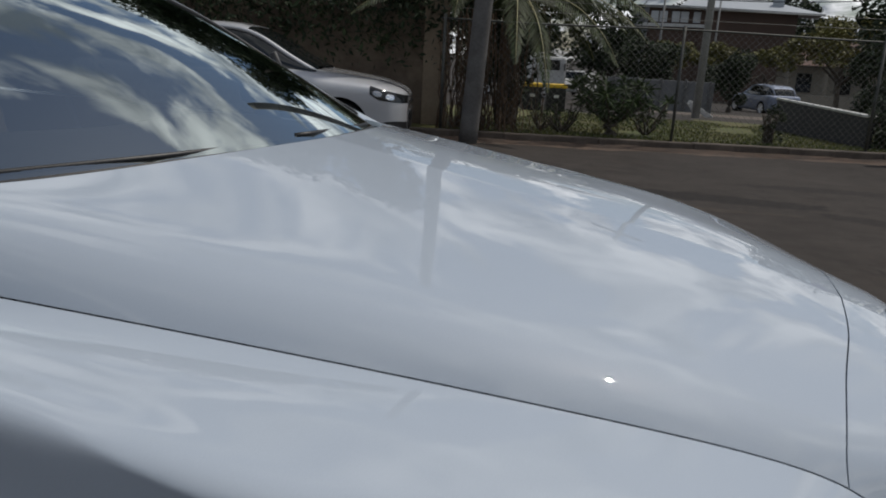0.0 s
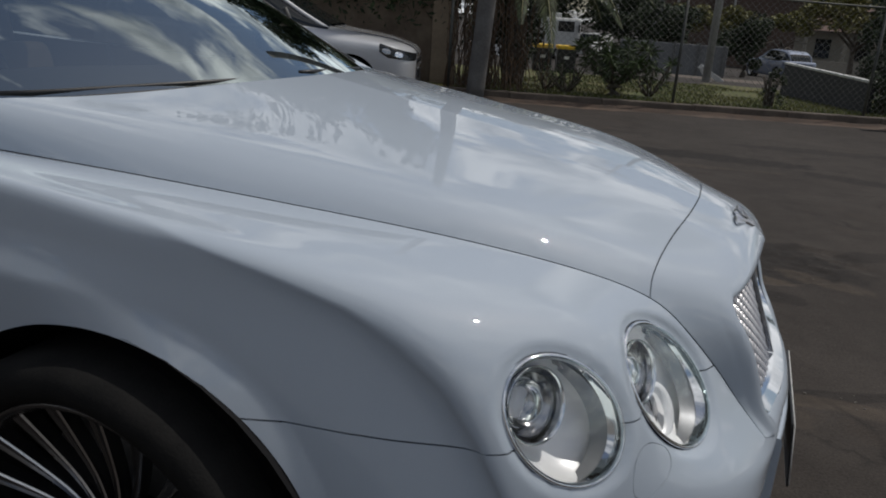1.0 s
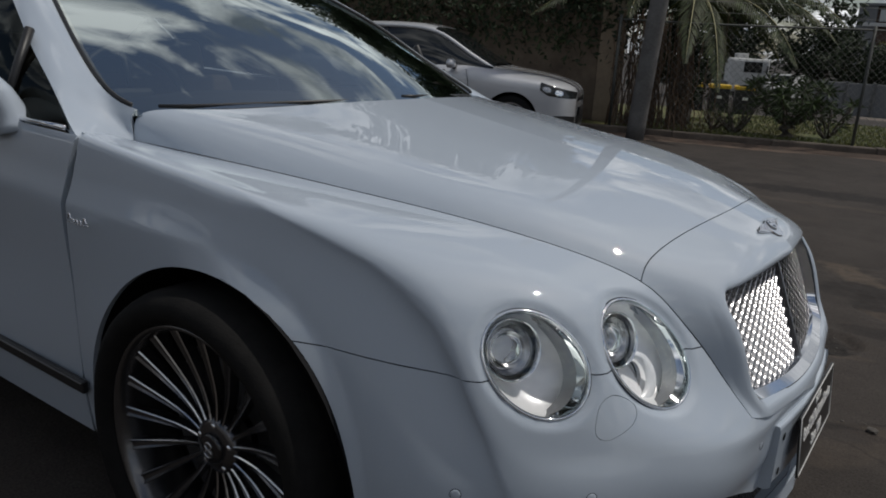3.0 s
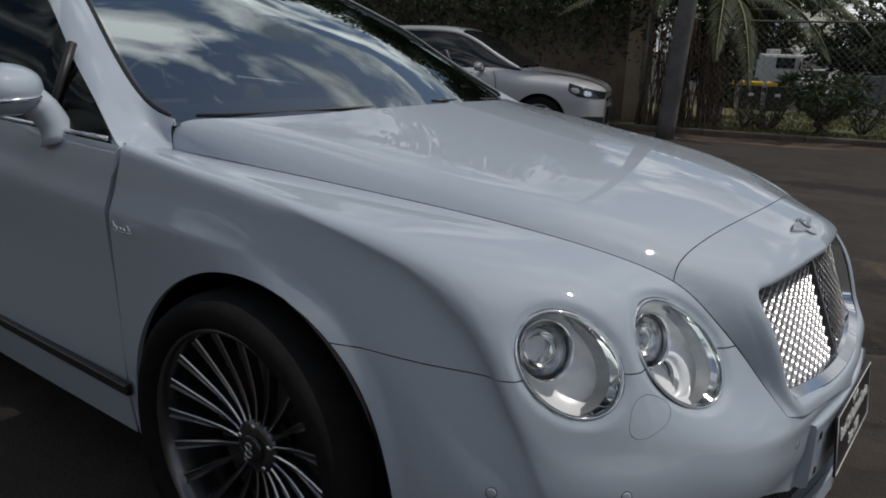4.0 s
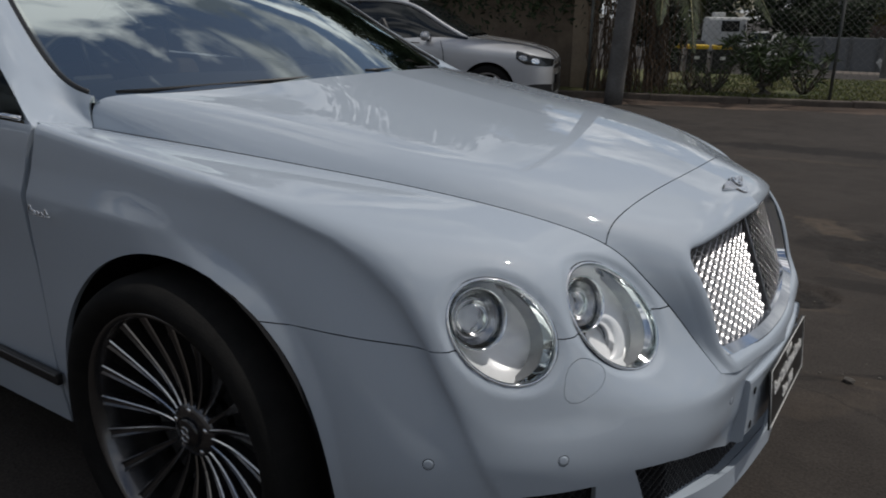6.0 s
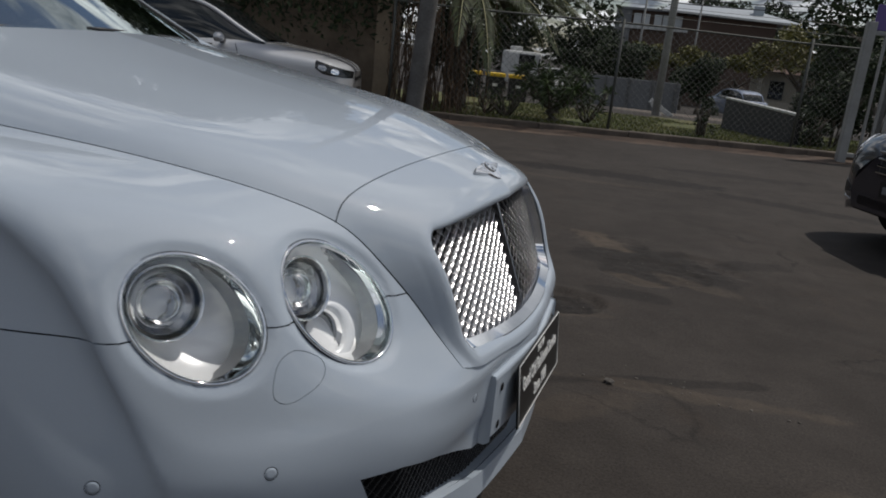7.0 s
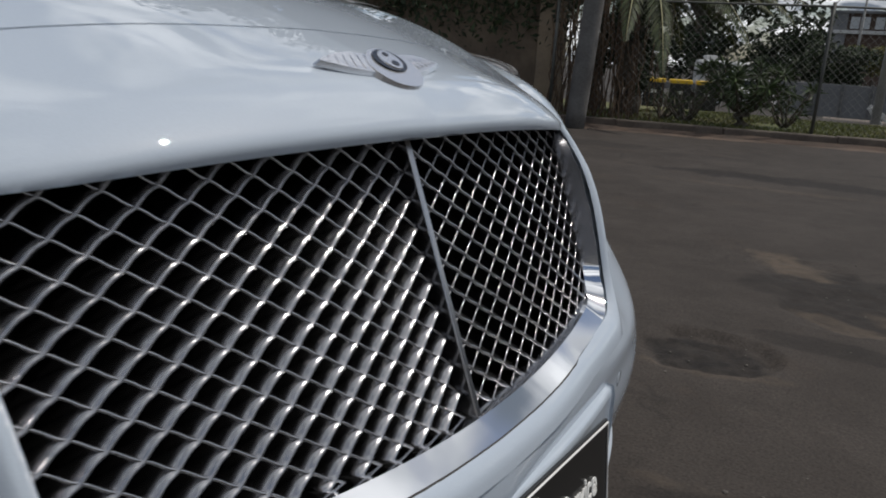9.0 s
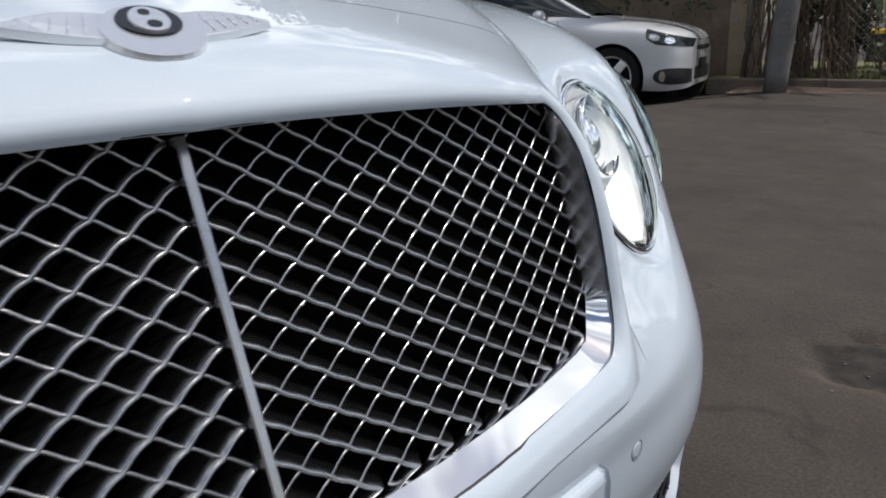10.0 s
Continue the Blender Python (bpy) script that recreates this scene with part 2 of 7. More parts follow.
def asphalt_mat():
    """Worn asphalt: grain, mottling and the darker worn patches of the yard, at their places."""
    m = bpy.data.materials.new("worn_asphalt")
    m.use_nodes = True
    nt = m.node_tree
    b = nt.nodes["Principled BSDF"]
    L = nt.links.new
    co = nt.nodes.new("ShaderNodeTexCoord")

    def noise_node(scale, detail, rough=0.6):
        n = nt.nodes.new("ShaderNodeTexNoise")
        n.inputs["Scale"].default_value, n.inputs["Detail"].default_value, n.inputs["Roughness"].default_value = scale, detail, rough
        L(co.outputs["Object"], n.inputs["Vector"])
        return n.outputs["Fac"]

    def math_node(op, a, bb=None, c=None, clamp=False):
        n = nt.nodes.new("ShaderNodeMath")
        n.operation, n.use_clamp = op, clamp
        for i, s in enumerate((a, bb, c)):
            if s is None:
                continue
            if isinstance(s, (int, float)):
                n.inputs[i].default_value = s
            else:
                L(s, n.inputs[i])
        return n.outputs[0]

    def ramp_node(fac, p0, c0, p1, c1):
        r = nt.nodes.new("ShaderNodeValToRGB")
        r.color_ramp.elements[0].position, r.color_ramp.elements[1].position = p0, p1
        r.color_ramp.elements[0].color, r.color_ramp.elements[1].color = (*c0, 1), (*c1, 1)
        L(fac, r.inputs["Fac"])
        return r.outputs["Color"]

    def mix_node(fac, a, bb):
        n = nt.nodes.new("ShaderNodeMix")
        n.data_type = "RGBA"
        L(fac, n.inputs["Factor"])
        for k, s in (("A", a), ("B", bb)):
            if isinstance(s, tuple):
                n.inputs[k].default_value = (*s, 1)
            else:
                L(s, n.inputs[k])
        return n.outputs["Result"]

    big, mid, fine = noise_node(0.7, 6), noise_node(4.0, 8, 0.65), noise_node(140, 3)
    base = ramp_node(math_node("MULTIPLY_ADD", mid, 0.5, math_node("MULTIPLY", big, 0.6)), 0.42, (0.031, 0.0265, 0.0235), 0.70, (0.053, 0.046, 0.041))
    warm = ramp_node(noise_node(1.7, 7, 0.7), 0.56, (0, 0, 0), 0.72, (1, 1, 1))
    base = mix_node(math_node("MULTIPLY", warm, 0.45), base, (0.052, 0.039, 0.030))
    grit = ramp_node(fine, 0.3, (0.6, 0.6, 0.6), 0.75, (1.45, 1.42, 1.38))
    mul = nt.nodes.new("ShaderNodeMix")
    mul.data_type, mul.blend_type = "RGBA", "MULTIPLY"
    mul.inputs["Factor"].default_value = 1.0
    L(base, mul.inputs["A"])
    L(grit, mul.inputs["B"])
    col = mul.outputs["Result"]
    sep = nt.nodes.new("ShaderNodeSeparateXYZ")
    wob = nt.nodes.new("ShaderNodeTexNoise")
    wob.inputs["Scale"].default_value, wob.inputs["Detail"].default_value = 5.5, 12.0
    L(co.outputs["Object"], wob.inputs["Vector"])
    L(co.outputs["Object"], sep.inputs[0])
    total = None
    # centre, half length, half width, turn, strength
    for cx, cy, rx, ry, turn, s in STAINS:
        ca, sa = math.cos(radians(turn)), math.sin(radians(turn))
        dx, dy = math_node("SUBTRACT", sep.outputs[0], cx), math_node("SUBTRACT", sep.outputs[1], cy)
        p = math_node("MULTIPLY_ADD", dx, ca / rx, math_node("MULTIPLY", dy, sa / rx))
        q = math_node("MULTIPLY_ADD", dx, -sa / ry, math_node("MULTIPLY", dy, ca / ry))
        d = math_node("SQRT", math_node("MULTIPLY_ADD", p, p, math_node("MULTIPLY", q, q)))
        d = math_node("MULTIPLY_ADD", wob.outputs["Fac"], 1.7, math_node("SUBTRACT", d, 0.85))
        f = math_node("MULTIPLY", math_node("SUBTRACT", 1.12, d, clamp=False), 5.0, clamp=True)
        f = math_node("MULTIPLY", f, s)
        total = f if total is None else math_node("MAXIMUM", total, f)
    mottle = ramp_node(noise_node(16.0, 8, 0.7), 0.34, (0.35, 0.35, 0.35), 0.62, (1, 1, 1))
    col = mix_node(math_node("MULTIPLY", math_node("MULTIPLY", total, 0.88), mottle), col, (0.011, 0.010, 0.0095))
    pale = None
    for cx, cy, rx, ry, turn, s in SANDY:
        ca, sa = math.cos(radians(turn)), math.sin(radians(turn))
        dx, dy = math_node("SUBTRACT", sep.outputs[0], cx), math_node("SUBTRACT", sep.outputs[1], cy)
        p = math_node("MULTIPLY_ADD", dx, ca / rx, math_node("MULTIPLY", dy, sa / rx))
        q = math_node("MULTIPLY_ADD", dx, -sa / ry, math_node("MULTIPLY", dy, ca / ry))
        d = math_node("SQRT", math_node("MULTIPLY_ADD", p, p, math_node("MULTIPLY", q, q)))
        d = math_node("MULTIPLY_ADD", wob.outputs["Fac"], 2.2, math_node("SUBTRACT", d, 1.1))
        f = math_node("MULTIPLY", math_node("MULTIPLY", math_node("SUBTRACT", 1.1, d), 2.5, clamp=True), s)
        pale = f if pale is None else math_node("MAXIMUM", pale, f)
    col = mix_node(math_node("MULTIPLY", pale, mottle), col, (0.092, 0.072, 0.054))
    # fine crazing that shows only in places
    vor = nt.nodes.new("ShaderNodeTexVoronoi")
    vor.feature = "DISTANCE_TO_EDGE"
    vor.inputs["Scale"].default_value = 1.7
    bend = nt.nodes.new("ShaderNodeVectorMath")
    bend.operation = "MULTIPLY_ADD"
    wv = nt.nodes.new("ShaderNodeTexNoise")
    wv.inputs["Scale"].default_value, wv.inputs["Detail"].default_value = 3.0, 6.0
    bend.inputs[1].default_value = (0.5, 0.5, 0.0)
    L(co.outputs["Object"], wv.inputs["Vector"])
    L(wv.outputs["Color"], bend.inputs[0])
    L(co.outputs["Object"], bend.inputs[2])
    L(bend.outputs[0], vor.inputs["Vector"])
    line = ramp_node(vor.outputs["Distance"], 0.0, (1, 1, 1), 0.022, (0, 0, 0))
    where = ramp_node(noise_node(0.9, 5), 0.50, (0, 0, 0), 0.62, (1, 1, 1))
    col = mix_node(math_node("MULTIPLY", math_node("MULTIPLY", line, where), 0.75), col, (0.012, 0.011, 0.010))
    L(col, b.inputs["Base Color"])
    b.inputs["Roughness"].default_value = 0.88
    b.inputs["Specular IOR Level"].default_value = 0.22
    bp = nt.nodes.new("ShaderNodeBump")
    bp.inputs["Strength"].default_value, bp.inputs["Distance"].default_value = 0.5, 0.012
    L(math_node("MULTIPLY_ADD", noise_node(55, 6, 0.7), 0.6, mid), bp.inputs["Height"])
    L(bp.outputs["Normal"], b.inputs["Normal"])
    return m


SANDY = [
    (0.70, 3.12, 0.24, 0.13, -50, 0.85), (1.05, 2.35, 0.2, 0.07, -20, 0.6), (1.35, 1.02, 0.55, 0.05, 8, 0.5), (0.78, 1.62, 0.20, 0.05, 15, 0.45), (1.3, 2.45, 0.28, 0.10, -30, 0.45),
    (1.9, 0.55, 0.3, 0.10, 20, 0.35), (1.0, 0.75, 0.25, 0.08, 40, 0.3), (0.2, 5.35, 0.9, 0.08, 10, 0.3),
]
STAINS = [
    (0.35, 5.95, 1.15, 0.21, 6, 1.0), (2.0, 5.6, 0.8, 0.14, -12, 0.8), (1.5, 7.2, 0.9, 0.16, 15, 0.7),
    (1.08, 2.72, 0.42, 0.34, -35, 0.8), (0.72, 1.75, 0.17, 0.15, 20, 1.0), (1.0, 2.05, 0.2, 0.08, 10, 0.7),
    (1.2, 1.06, 0.38, 0.045, 27, 0.75), (1.6, 3.1, 0.25, 0.1, 30, 0.7), (-2.0, 6.9, 0.8, 0.25, 15, 0.6), (-0.8, 6.9, 0.5, 0.12, 20, 0.4),
    (2.4, 3.6, 0.5, 0.15, 10, 0.4),
]
ASPHALT = asphalt_mat()


# ------------------------------------------------------------------ mesh tools
def mesh_from(name, verts, faces, material, smooth=True):
    me = bpy.data.meshes.new(name)
    me.from_pydata([tuple(v) for v in verts], [], [tuple(f) for f in faces])
    if smooth:
        me.polygons.foreach_set("use_smooth", [True] * len(me.polygons))
    if isinstance(material, (list, tuple)):
        for m in material:
            me.materials.append(m)
    elif material is not None:
        me.materials.append(material)
    me.update()
    return me


def piece(name, verts, faces, material, parent=None, label="", smooth=True):
    """One mesh object under a thing or a part."""
    ob = new(name, mesh_from(name, verts, faces, material, smooth))
    if parent is not None:
        ob.parent = parent
    if label:
        ob["label"] = label
    return ob


def part(name, bm, material, parent=None, label="", smooth=False):
    me = bpy.data.meshes.new(name)
    bm.to_mesh(me)
    bm.free()
    if smooth:
        me.polygons.foreach_set("use_smooth", [True] * len(me.polygons))
    me.materials.append(material)
    ob = new(name, me)
    if parent is not None:
        ob.parent = parent
    if label:
        ob["label"] = label
    return ob


def thing(name, m, label, category, group="", kind=""):
    ob = new(name)
    ob.matrix_world = m
    return tagged(ob, label, category, group, kind)


def box_bm(size, at=(0, 0, 0), bevel=0.0, m=None, seg=2, bm=None):
    own = bm is None
    bm = bm or bmesh.new()
    r = bmesh.ops.create_cube(bm, size=1.0, matrix=Matrix.Translation(at) @ (m or Matrix()) @ Matrix.Diagonal((*size, 1)))
    if bevel:
        es = list({e for v in r["verts"] for e in v.link_edges})
        bmesh.ops.bevel(bm, geom=es, offset=bevel, segments=seg, affect="EDGES", profile=0.5)
    return bm


def tube(points, radius, sides=8, closed=False, flat=1.0, up=Vector((0, 0, 1))):
    """Vertices and faces of a tube along points; radius may be a list; flat squeezes it along up."""
    pts = [Vector(p) for p in points]
    n = len(pts)
    V, F = [], []
    for i, p in enumerate(pts):
        a, b = pts[(i - 1) % n if closed else max(i - 1, 0)], pts[(i + 1) % n if closed else min(i + 1, n - 1)]
        d = (b - a).normalized()
        s = d.cross(up)
        if s.length < 1e-4:
            s = d.cross(Vector((1, 0, 0)))
        s.normalize()
        w = s.cross(d).normalized()
        r = radius[i] if isinstance(radius, (list, tuple)) else radius
        for k in range(sides):
            th = 2 * math.pi * k / sides
            V.append(p + s * (r * math.cos(th)) + w * (r * flat * math.sin(th)))
    for i in range(n if closed else n - 1):
        j = (i + 1) % n
        for k in range(sides):
            l = (k + 1) % sides
            F.append((i * sides + k, i * sides + l, j * sides + l, j * sides + k))
    if not closed:
        F.append(tuple(range(sides))[::-1])
        F.append(tuple((n - 1) * sides + k for k in range(sides)))
    return V, F


def lathe(profile, n=48, axis="y"):
    """Turned shape: profile of (radius, along); closed rings between."""
    V, F = [], []
    for r, a in profile:
        for k in range(n):
            th = 2 * math.pi * k / n
            c, s = r * math.cos(th), r * math.sin(th)
            V.append((c, a, s) if axis == "y" else ((c, s, a) if axis == "z" else (a, c, s)))
    m = len(profile)
    for i in range(m - 1):
        for k in range(n):
            l = (k + 1) % n
            F.append((i * n + k, (i + 1) * n + k, (i + 1) * n + l, i * n + l))
    return V, F


def put(V, m):
    return [m @ Vector(v) for v in V]


def flip(V):
    return [(v[0], -v[1], v[2]) for v in V]


def join(*vf):
    V, F = [], []
    for v, f in vf:
        o = len(V)
        V += list(v)
        F += [tuple(i + o for i in q) for q in f]
    return V, F


def spline(P, knots, t):
    """Natural cubic spline through P (first axis) at the knots."""
    P, k = np.asarray(P, float), np.asarray(knots, float)
    n = len(k)
    h = np.diff(k)
    A = np.eye(n)
    rhs = np.zeros_like(P)
    for i in range(1, n - 1):
        A[i, i - 1], A[i, i], A[i, i + 1] = h[i - 1], 2 * (h[i - 1] + h[i]), h[i]
        rhs[i] = 6 * ((P[i + 1] - P[i]) / h[i] - (P[i] - P[i - 1]) / h[i - 1])
    M = np.linalg.solve(A, rhs.reshape(n, -1)).reshape(P.shape)
    t = np.asarray(t, float)
    i = np.clip(np.searchsorted(k, t, side="right") - 1, 0, n - 2)
    sh = (-1,) + (1,) * (P.ndim - 1)
    hi, a, b = h[i].reshape(sh), (k[i + 1] - t).reshape(sh), (t - k[i]).reshape(sh)
    return (M[i] * a ** 3 + M[i + 1] * b ** 3) / (6 * hi) + (P[i] / hi - M[i] * hi / 6) * a + (P[i + 1] / hi - M[i + 1] * hi / 6) * b


def knots_of(P, axis):
    d = np.linalg.norm(np.diff(P, axis=axis), axis=-1)
    d = d.mean(axis=1 - axis) ** 0.7
    return np.concatenate([[0], np.cumsum(d)])


def smooth_axis(G, axis, sigma):
    """Gaussian smoothing along one axis that keeps the ends where they are."""
    G = np.moveaxis(G, axis, 0)
    n = int(sigma * 3)
    head, tail = 2 * G[:1] - G[n:0:-1], 2 * G[-1:] - G[-2:-n - 2:-1]
    Q = np.concatenate([head, G, tail])
    k = np.exp(-0.5 * (np.arange(-n, n + 1) / sigma) ** 2)
    k /= k.sum()
    out = sum(k[i] * Q[i:i + len(G)] for i in range(2 * n + 1))
    return np.moveaxis(out, 0, axis)


class Skin:
    """A sheet of polygons with points and one parameter pair for each; it can be cut along any function."""

    def __init__(self, P, UV, polys):
        self.P, self.UV, self.polys = P, UV, polys

    @staticmethod
    def loft(rows, nu, nv, soft=None):
        R = np.asarray(rows, float)
        ku, kv = knots_of(R, 0), knots_of(R, 1)
        tu, tv = np.linspace(0, ku[-1], nu), np.linspace(0, kv[-1], nv)
        G = spline(R, ku, tu)
        G = spline(np.swapaxes(G, 0, 1), kv, tv)
        G = np.swapaxes(G, 0, 1)
        uu = np.interp(tu, ku, np.arange(len(ku)))
        vv = np.interp(tv, kv, np.arange(len(kv)))
        UV = np.stack(np.meshgrid(uu, vv, indexing="ij"), -1).reshape(-1, 2)
        polys = [(i * nv + j, (i + 1) * nv + j, (i + 1) * nv + j + 1, i * nv + j + 1) for i in range(nu - 1) for j in range(nv - 1)]
        if soft:
            for axis, sg in ((0, soft[0]), (1, soft[1])):
                G = smooth_axis(G, axis, sg)
        return Skin(G.reshape(-1, 3), UV, polys)

    def keep(self, fn):
        """The part where fn(P, UV) > 0."""
        f = fn(self.P, self.UV)
        P, UV, made, polys = list(self.P), list(self.UV), {}, []

        def cut(a, b):
            key = (a, b) if a < b else (b, a)
            if key not in made:
                a, b = key
                s = f[a] / (f[a] - f[b])
                for _ in range(2):
                    g = fn((self.P[a] + (self.P[b] - self.P[a]) * s)[None], (self.UV[a] + (self.UV[b] - self.UV[a]) * s)[None])[0]
                    if g * f[a] > 0:
                        s = s + (1 - s) * g / (g - f[b])
                    else:
                        s = s * f[a] / (f[a] - g)
                made[key] = len(P)
                P.append(self.P[a] + (self.P[b] - self.P[a]) * s)
                UV.append(self.UV[a] + (self.UV[b] - self.UV[a]) * s)
            return made[key]

        for q in self.polys:
            pos = [f[i] > 0 for i in q]
            if all(pos):
                polys.append(q)
            elif any(pos):
                r = []
                for k, i in enumerate(q):
                    j = q[(k + 1) % len(q)]
                    if f[i] > 0:
                        r.append(i)
                    if (f[i] > 0) != (f[j] > 0):
                        r.append(cut(i, j))
                if len(r) > 2:
                    polys.append(tuple(r))
        used = sorted({i for q in polys for i in q})
        at = {i: k for k, i in enumerate(used)}
        return Skin(np.array([P[i] for i in used]).reshape(-1, 3), np.array([UV[i] for i in used]).reshape(-1, 2), [tuple(at[i] for i in q) for q in polys])

    def normals(self):
        N = np.zeros_like(self.P)
        for q in self.polys:
            a, b, c = self.P[q[0]], self.P[q[1]], self.P[q[2]]
            n = np.cross(b - a, c - a)
            for i in q:
                N[i] += n
        return N / (np.linalg.norm(N, axis=1, keepdims=True) + 1e-12)

    def moved(self, d):
        return Skin(self.P + self.normals() * d, self.UV, self.polys)

    def turned(self):
        return Skin(self.P, self.UV, [q[::-1] for q in self.polys])

    def mirrored(self):
        return Skin(self.P * np.array([1, -1, 1]), self.UV, [q[::-1] for q in self.polys])

    def solid(self, depth=0.012):
        """Vertices and faces with a returned edge all round, so that the sheet has thickness."""
        N = self.normals()
        count = {}
        for q in self.polys:
            for k, i in enumerate(q):
                j = q[(k + 1) % len(q)]
                count[(i, j)] = count.get((i, j), 0) + 1
        edge = [(i, j) for (i, j) in count if (j, i) not in count]
        V = [tuple(p) for p in self.P]
        F = list(self.polys)
        rim = {}
        for i, j in edge:
            for k in (i, j):
                if k not in rim:
                    rim[k] = (len(V), len(V) + 1)
                    V.append(tuple(self.P[k]))
                    V.append(tuple(self.P[k] - N[k] * depth))
            F.append((rim[j][0], rim[i][0], rim[i][1], rim[j][1]))
        return V, F


def both(a, b):
    return join((list(map(tuple, a[0])), a[1]), (list(map(tuple, b[0])), b[1]))


# ------------------------------------------------------------------ the pale silver coupe (front axle at x = 0, nose towards +x)
# inner skin: from the valley beside the bonnet to the middle, windscreen to chin
INNER_ROWS = [
    [(-0.462, -0.719, 0.910), (-0.464, -0.716, 0.946), (-0.455, -0.700, 0.975), (-0.350, -0.595, 0.989), (-0.215, -0.340, 1.007), (-0.155, 0.0, 1.017)],
    [(-0.125, -0.671, 0.895), (-0.123, -0.652, 0.921), (-0.117, -0.614, 0.949), (-0.085, -0.490, 0.968), (-0.022, -0.270, 0.981), (0.020, 0.0, 0.988)],
    [(0.198, -0.614, 0.873), (0.199, -0.592, 0.894), (0.202, -0.552, 0.915), (0.215, -0.430, 0.932), (0.240, -0.230, 0.944), (0.255, 0.0, 0.949)],
    [(0.490, -0.549, 0.842), (0.492, -0.528, 0.859), (0.496, -0.488, 0.875), (0.510, -0.365, 0.888), (0.530, -0.190, 0.898), (0.538, 0.0, 0.902)],
    [(0.706, -0.450, 0.775), (0.702, -0.434, 0.793), (0.702, -0.404, 0.810), (0.710, -0.288, 0.832), (0.725, -0.160, 0.846), (0.733, 0.0, 0.851)],
    [(0.757, -0.427, 0.730), (0.758, -0.412, 0.757), (0.765, -0.382, 0.781), (0.784, -0.280, 0.806), (0.802, -0.150, 0.821), (0.812, 0.0, 0.826)],
    [(0.813, -0.397, 0.663), (0.823, -0.386, 0.692), (0.836, -0.368, 0.722), (0.850, -0.290, 0.764), (0.862, -0.150, 0.783), (0.872, 0.0, 0.788)],
    [(0.858, -0.377, 0.602), (0.873, -0.366, 0.612), (0.890, -0.345, 0.622), (0.910, -0.250, 0.632), (0.926, -0.120, 0.640), (0.934, 0.0, 0.645)],
    [(0.914, -0.362, 0.538), (0.926, -0.338, 0.532), (0.934, -0.298, 0.527), (0.949, -0.200, 0.519), (0.961, -0.100, 0.513), (0.964, 0.0, 0.510)],
]
# outer skin: from the same valley over the wing, round the corner and down to the lower edge
OUTER_ROWS = [
    [(-0.462, -0.719, 0.910), (-0.445, -0.795, 0.934), (-0.428, -0.848, 0.941), (-0.410, -0.886, 0.940), (-0.420, -0.898, 0.900), (-0.432, -0.906, 0.825), (-0.435, -0.902, 0.620), (-0.425, -0.898, 0.400), (-0.420, -0.880, 0.230)],
    [(-0.125, -0.671, 0.893), (-0.120, -0.765, 0.906), (-0.120, -0.822, 0.905), (-0.120, -0.866, 0.896), (-0.125, -0.878, 0.852), (-0.130, -0.889, 0.790), (-0.130, -0.900, 0.640), (-0.130, -0.916, 0.420), (-0.130, -0.886, 0.230)],
    [(0.198, -0.614, 0.871), (0.192, -0.715, 0.879), (0.186, -0.787, 0.876), (0.180, -0.841, 0.863), (0.175, -0.854, 0.818), (0.170, -0.872, 0.745), (0.170, -0.892, 0.620), (0.170, -0.906, 0.420), (0.170, -0.876, 0.230)],
    [(0.490, -0.549, 0.840), (0.460, -0.650, 0.841), (0.430, -0.742, 0.836), (0.402, -0.809, 0.813), (0.390, -0.823, 0.768), (0.372, -0.848, 0.695), (0.360, -0.872, 0.590), (0.362, -0.884, 0.420), (0.365, -0.855, 0.230)],
    [(0.706, -0.450, 0.773), (0.655, -0.570, 0.784), (0.606, -0.690, 0.782), (0.547, -0.808, 0.727), (0.540, -0.821, 0.668), (0.530, -0.845, 0.590), (0.528, -0.870, 0.500), (0.526, -0.876, 0.400), (0.520, -0.845, 0.230)],
    [(0.757, -0.427, 0.728), (0.722, -0.540, 0.722), (0.677, -0.688, 0.707), (0.628, -0.798, 0.594), (0.632, -0.808, 0.545), (0.637, -0.814, 0.495), (0.638, -0.816, 0.450), (0.635, -0.811, 0.380), (0.620, -0.775, 0.230)],
    [(0.813, -0.397, 0.663), (0.800, -0.495, 0.622), (0.757, -0.636, 0.598), (0.738, -0.694, 0.540), (0.748, -0.700, 0.508), (0.757, -0.703, 0.474), (0.759, -0.704, 0.438), (0.754, -0.699, 0.375), (0.740, -0.665, 0.230)],
    [(0.858, -0.377, 0.602), (0.853, -0.450, 0.574), (0.834, -0.552, 0.552), (0.822, -0.595, 0.522), (0.826, -0.602, 0.497), (0.829, -0.606, 0.468), (0.830, -0.607, 0.435), (0.824, -0.603, 0.375), (0.812, -0.570, 0.230)],
    [(0.914, -0.362, 0.538), (0.911, -0.400, 0.524), (0.904, -0.448, 0.511), (0.896, -0.486, 0.488), (0.897, -0.492, 0.469), (0.897, -0.495, 0.448), (0.894, -0.496, 0.418), (0.887, -0.492, 0.370), (0.882, -0.468, 0.230)],
    [(0.946, -0.215, 0.521), (0.946, -0.224, 0.512), (0.945, -0.238, 0.496), (0.942, -0.252, 0.478), (0.941, -0.256, 0.462), (0.940, -0.259, 0.442), (0.937, -0.260, 0.415), (0.930, -0.260, 0.370), (0.942, -0.250, 0.230)],
    [(0.964, 0.0, 0.510), (0.965, 0.0, 0.502), (0.966, 0.0, 0.488), (0.965, 0.0, 0.476), (0.964, 0.0, 0.460), (0.962, 0.0, 0.440), (0.959, 0.0, 0.413), (0.952, 0.0, 0.370), (0.966, 0.0, 0.230)],
]
ARCH = (0.02, 0.335, 0.402)
SEAM_Z = 0.662


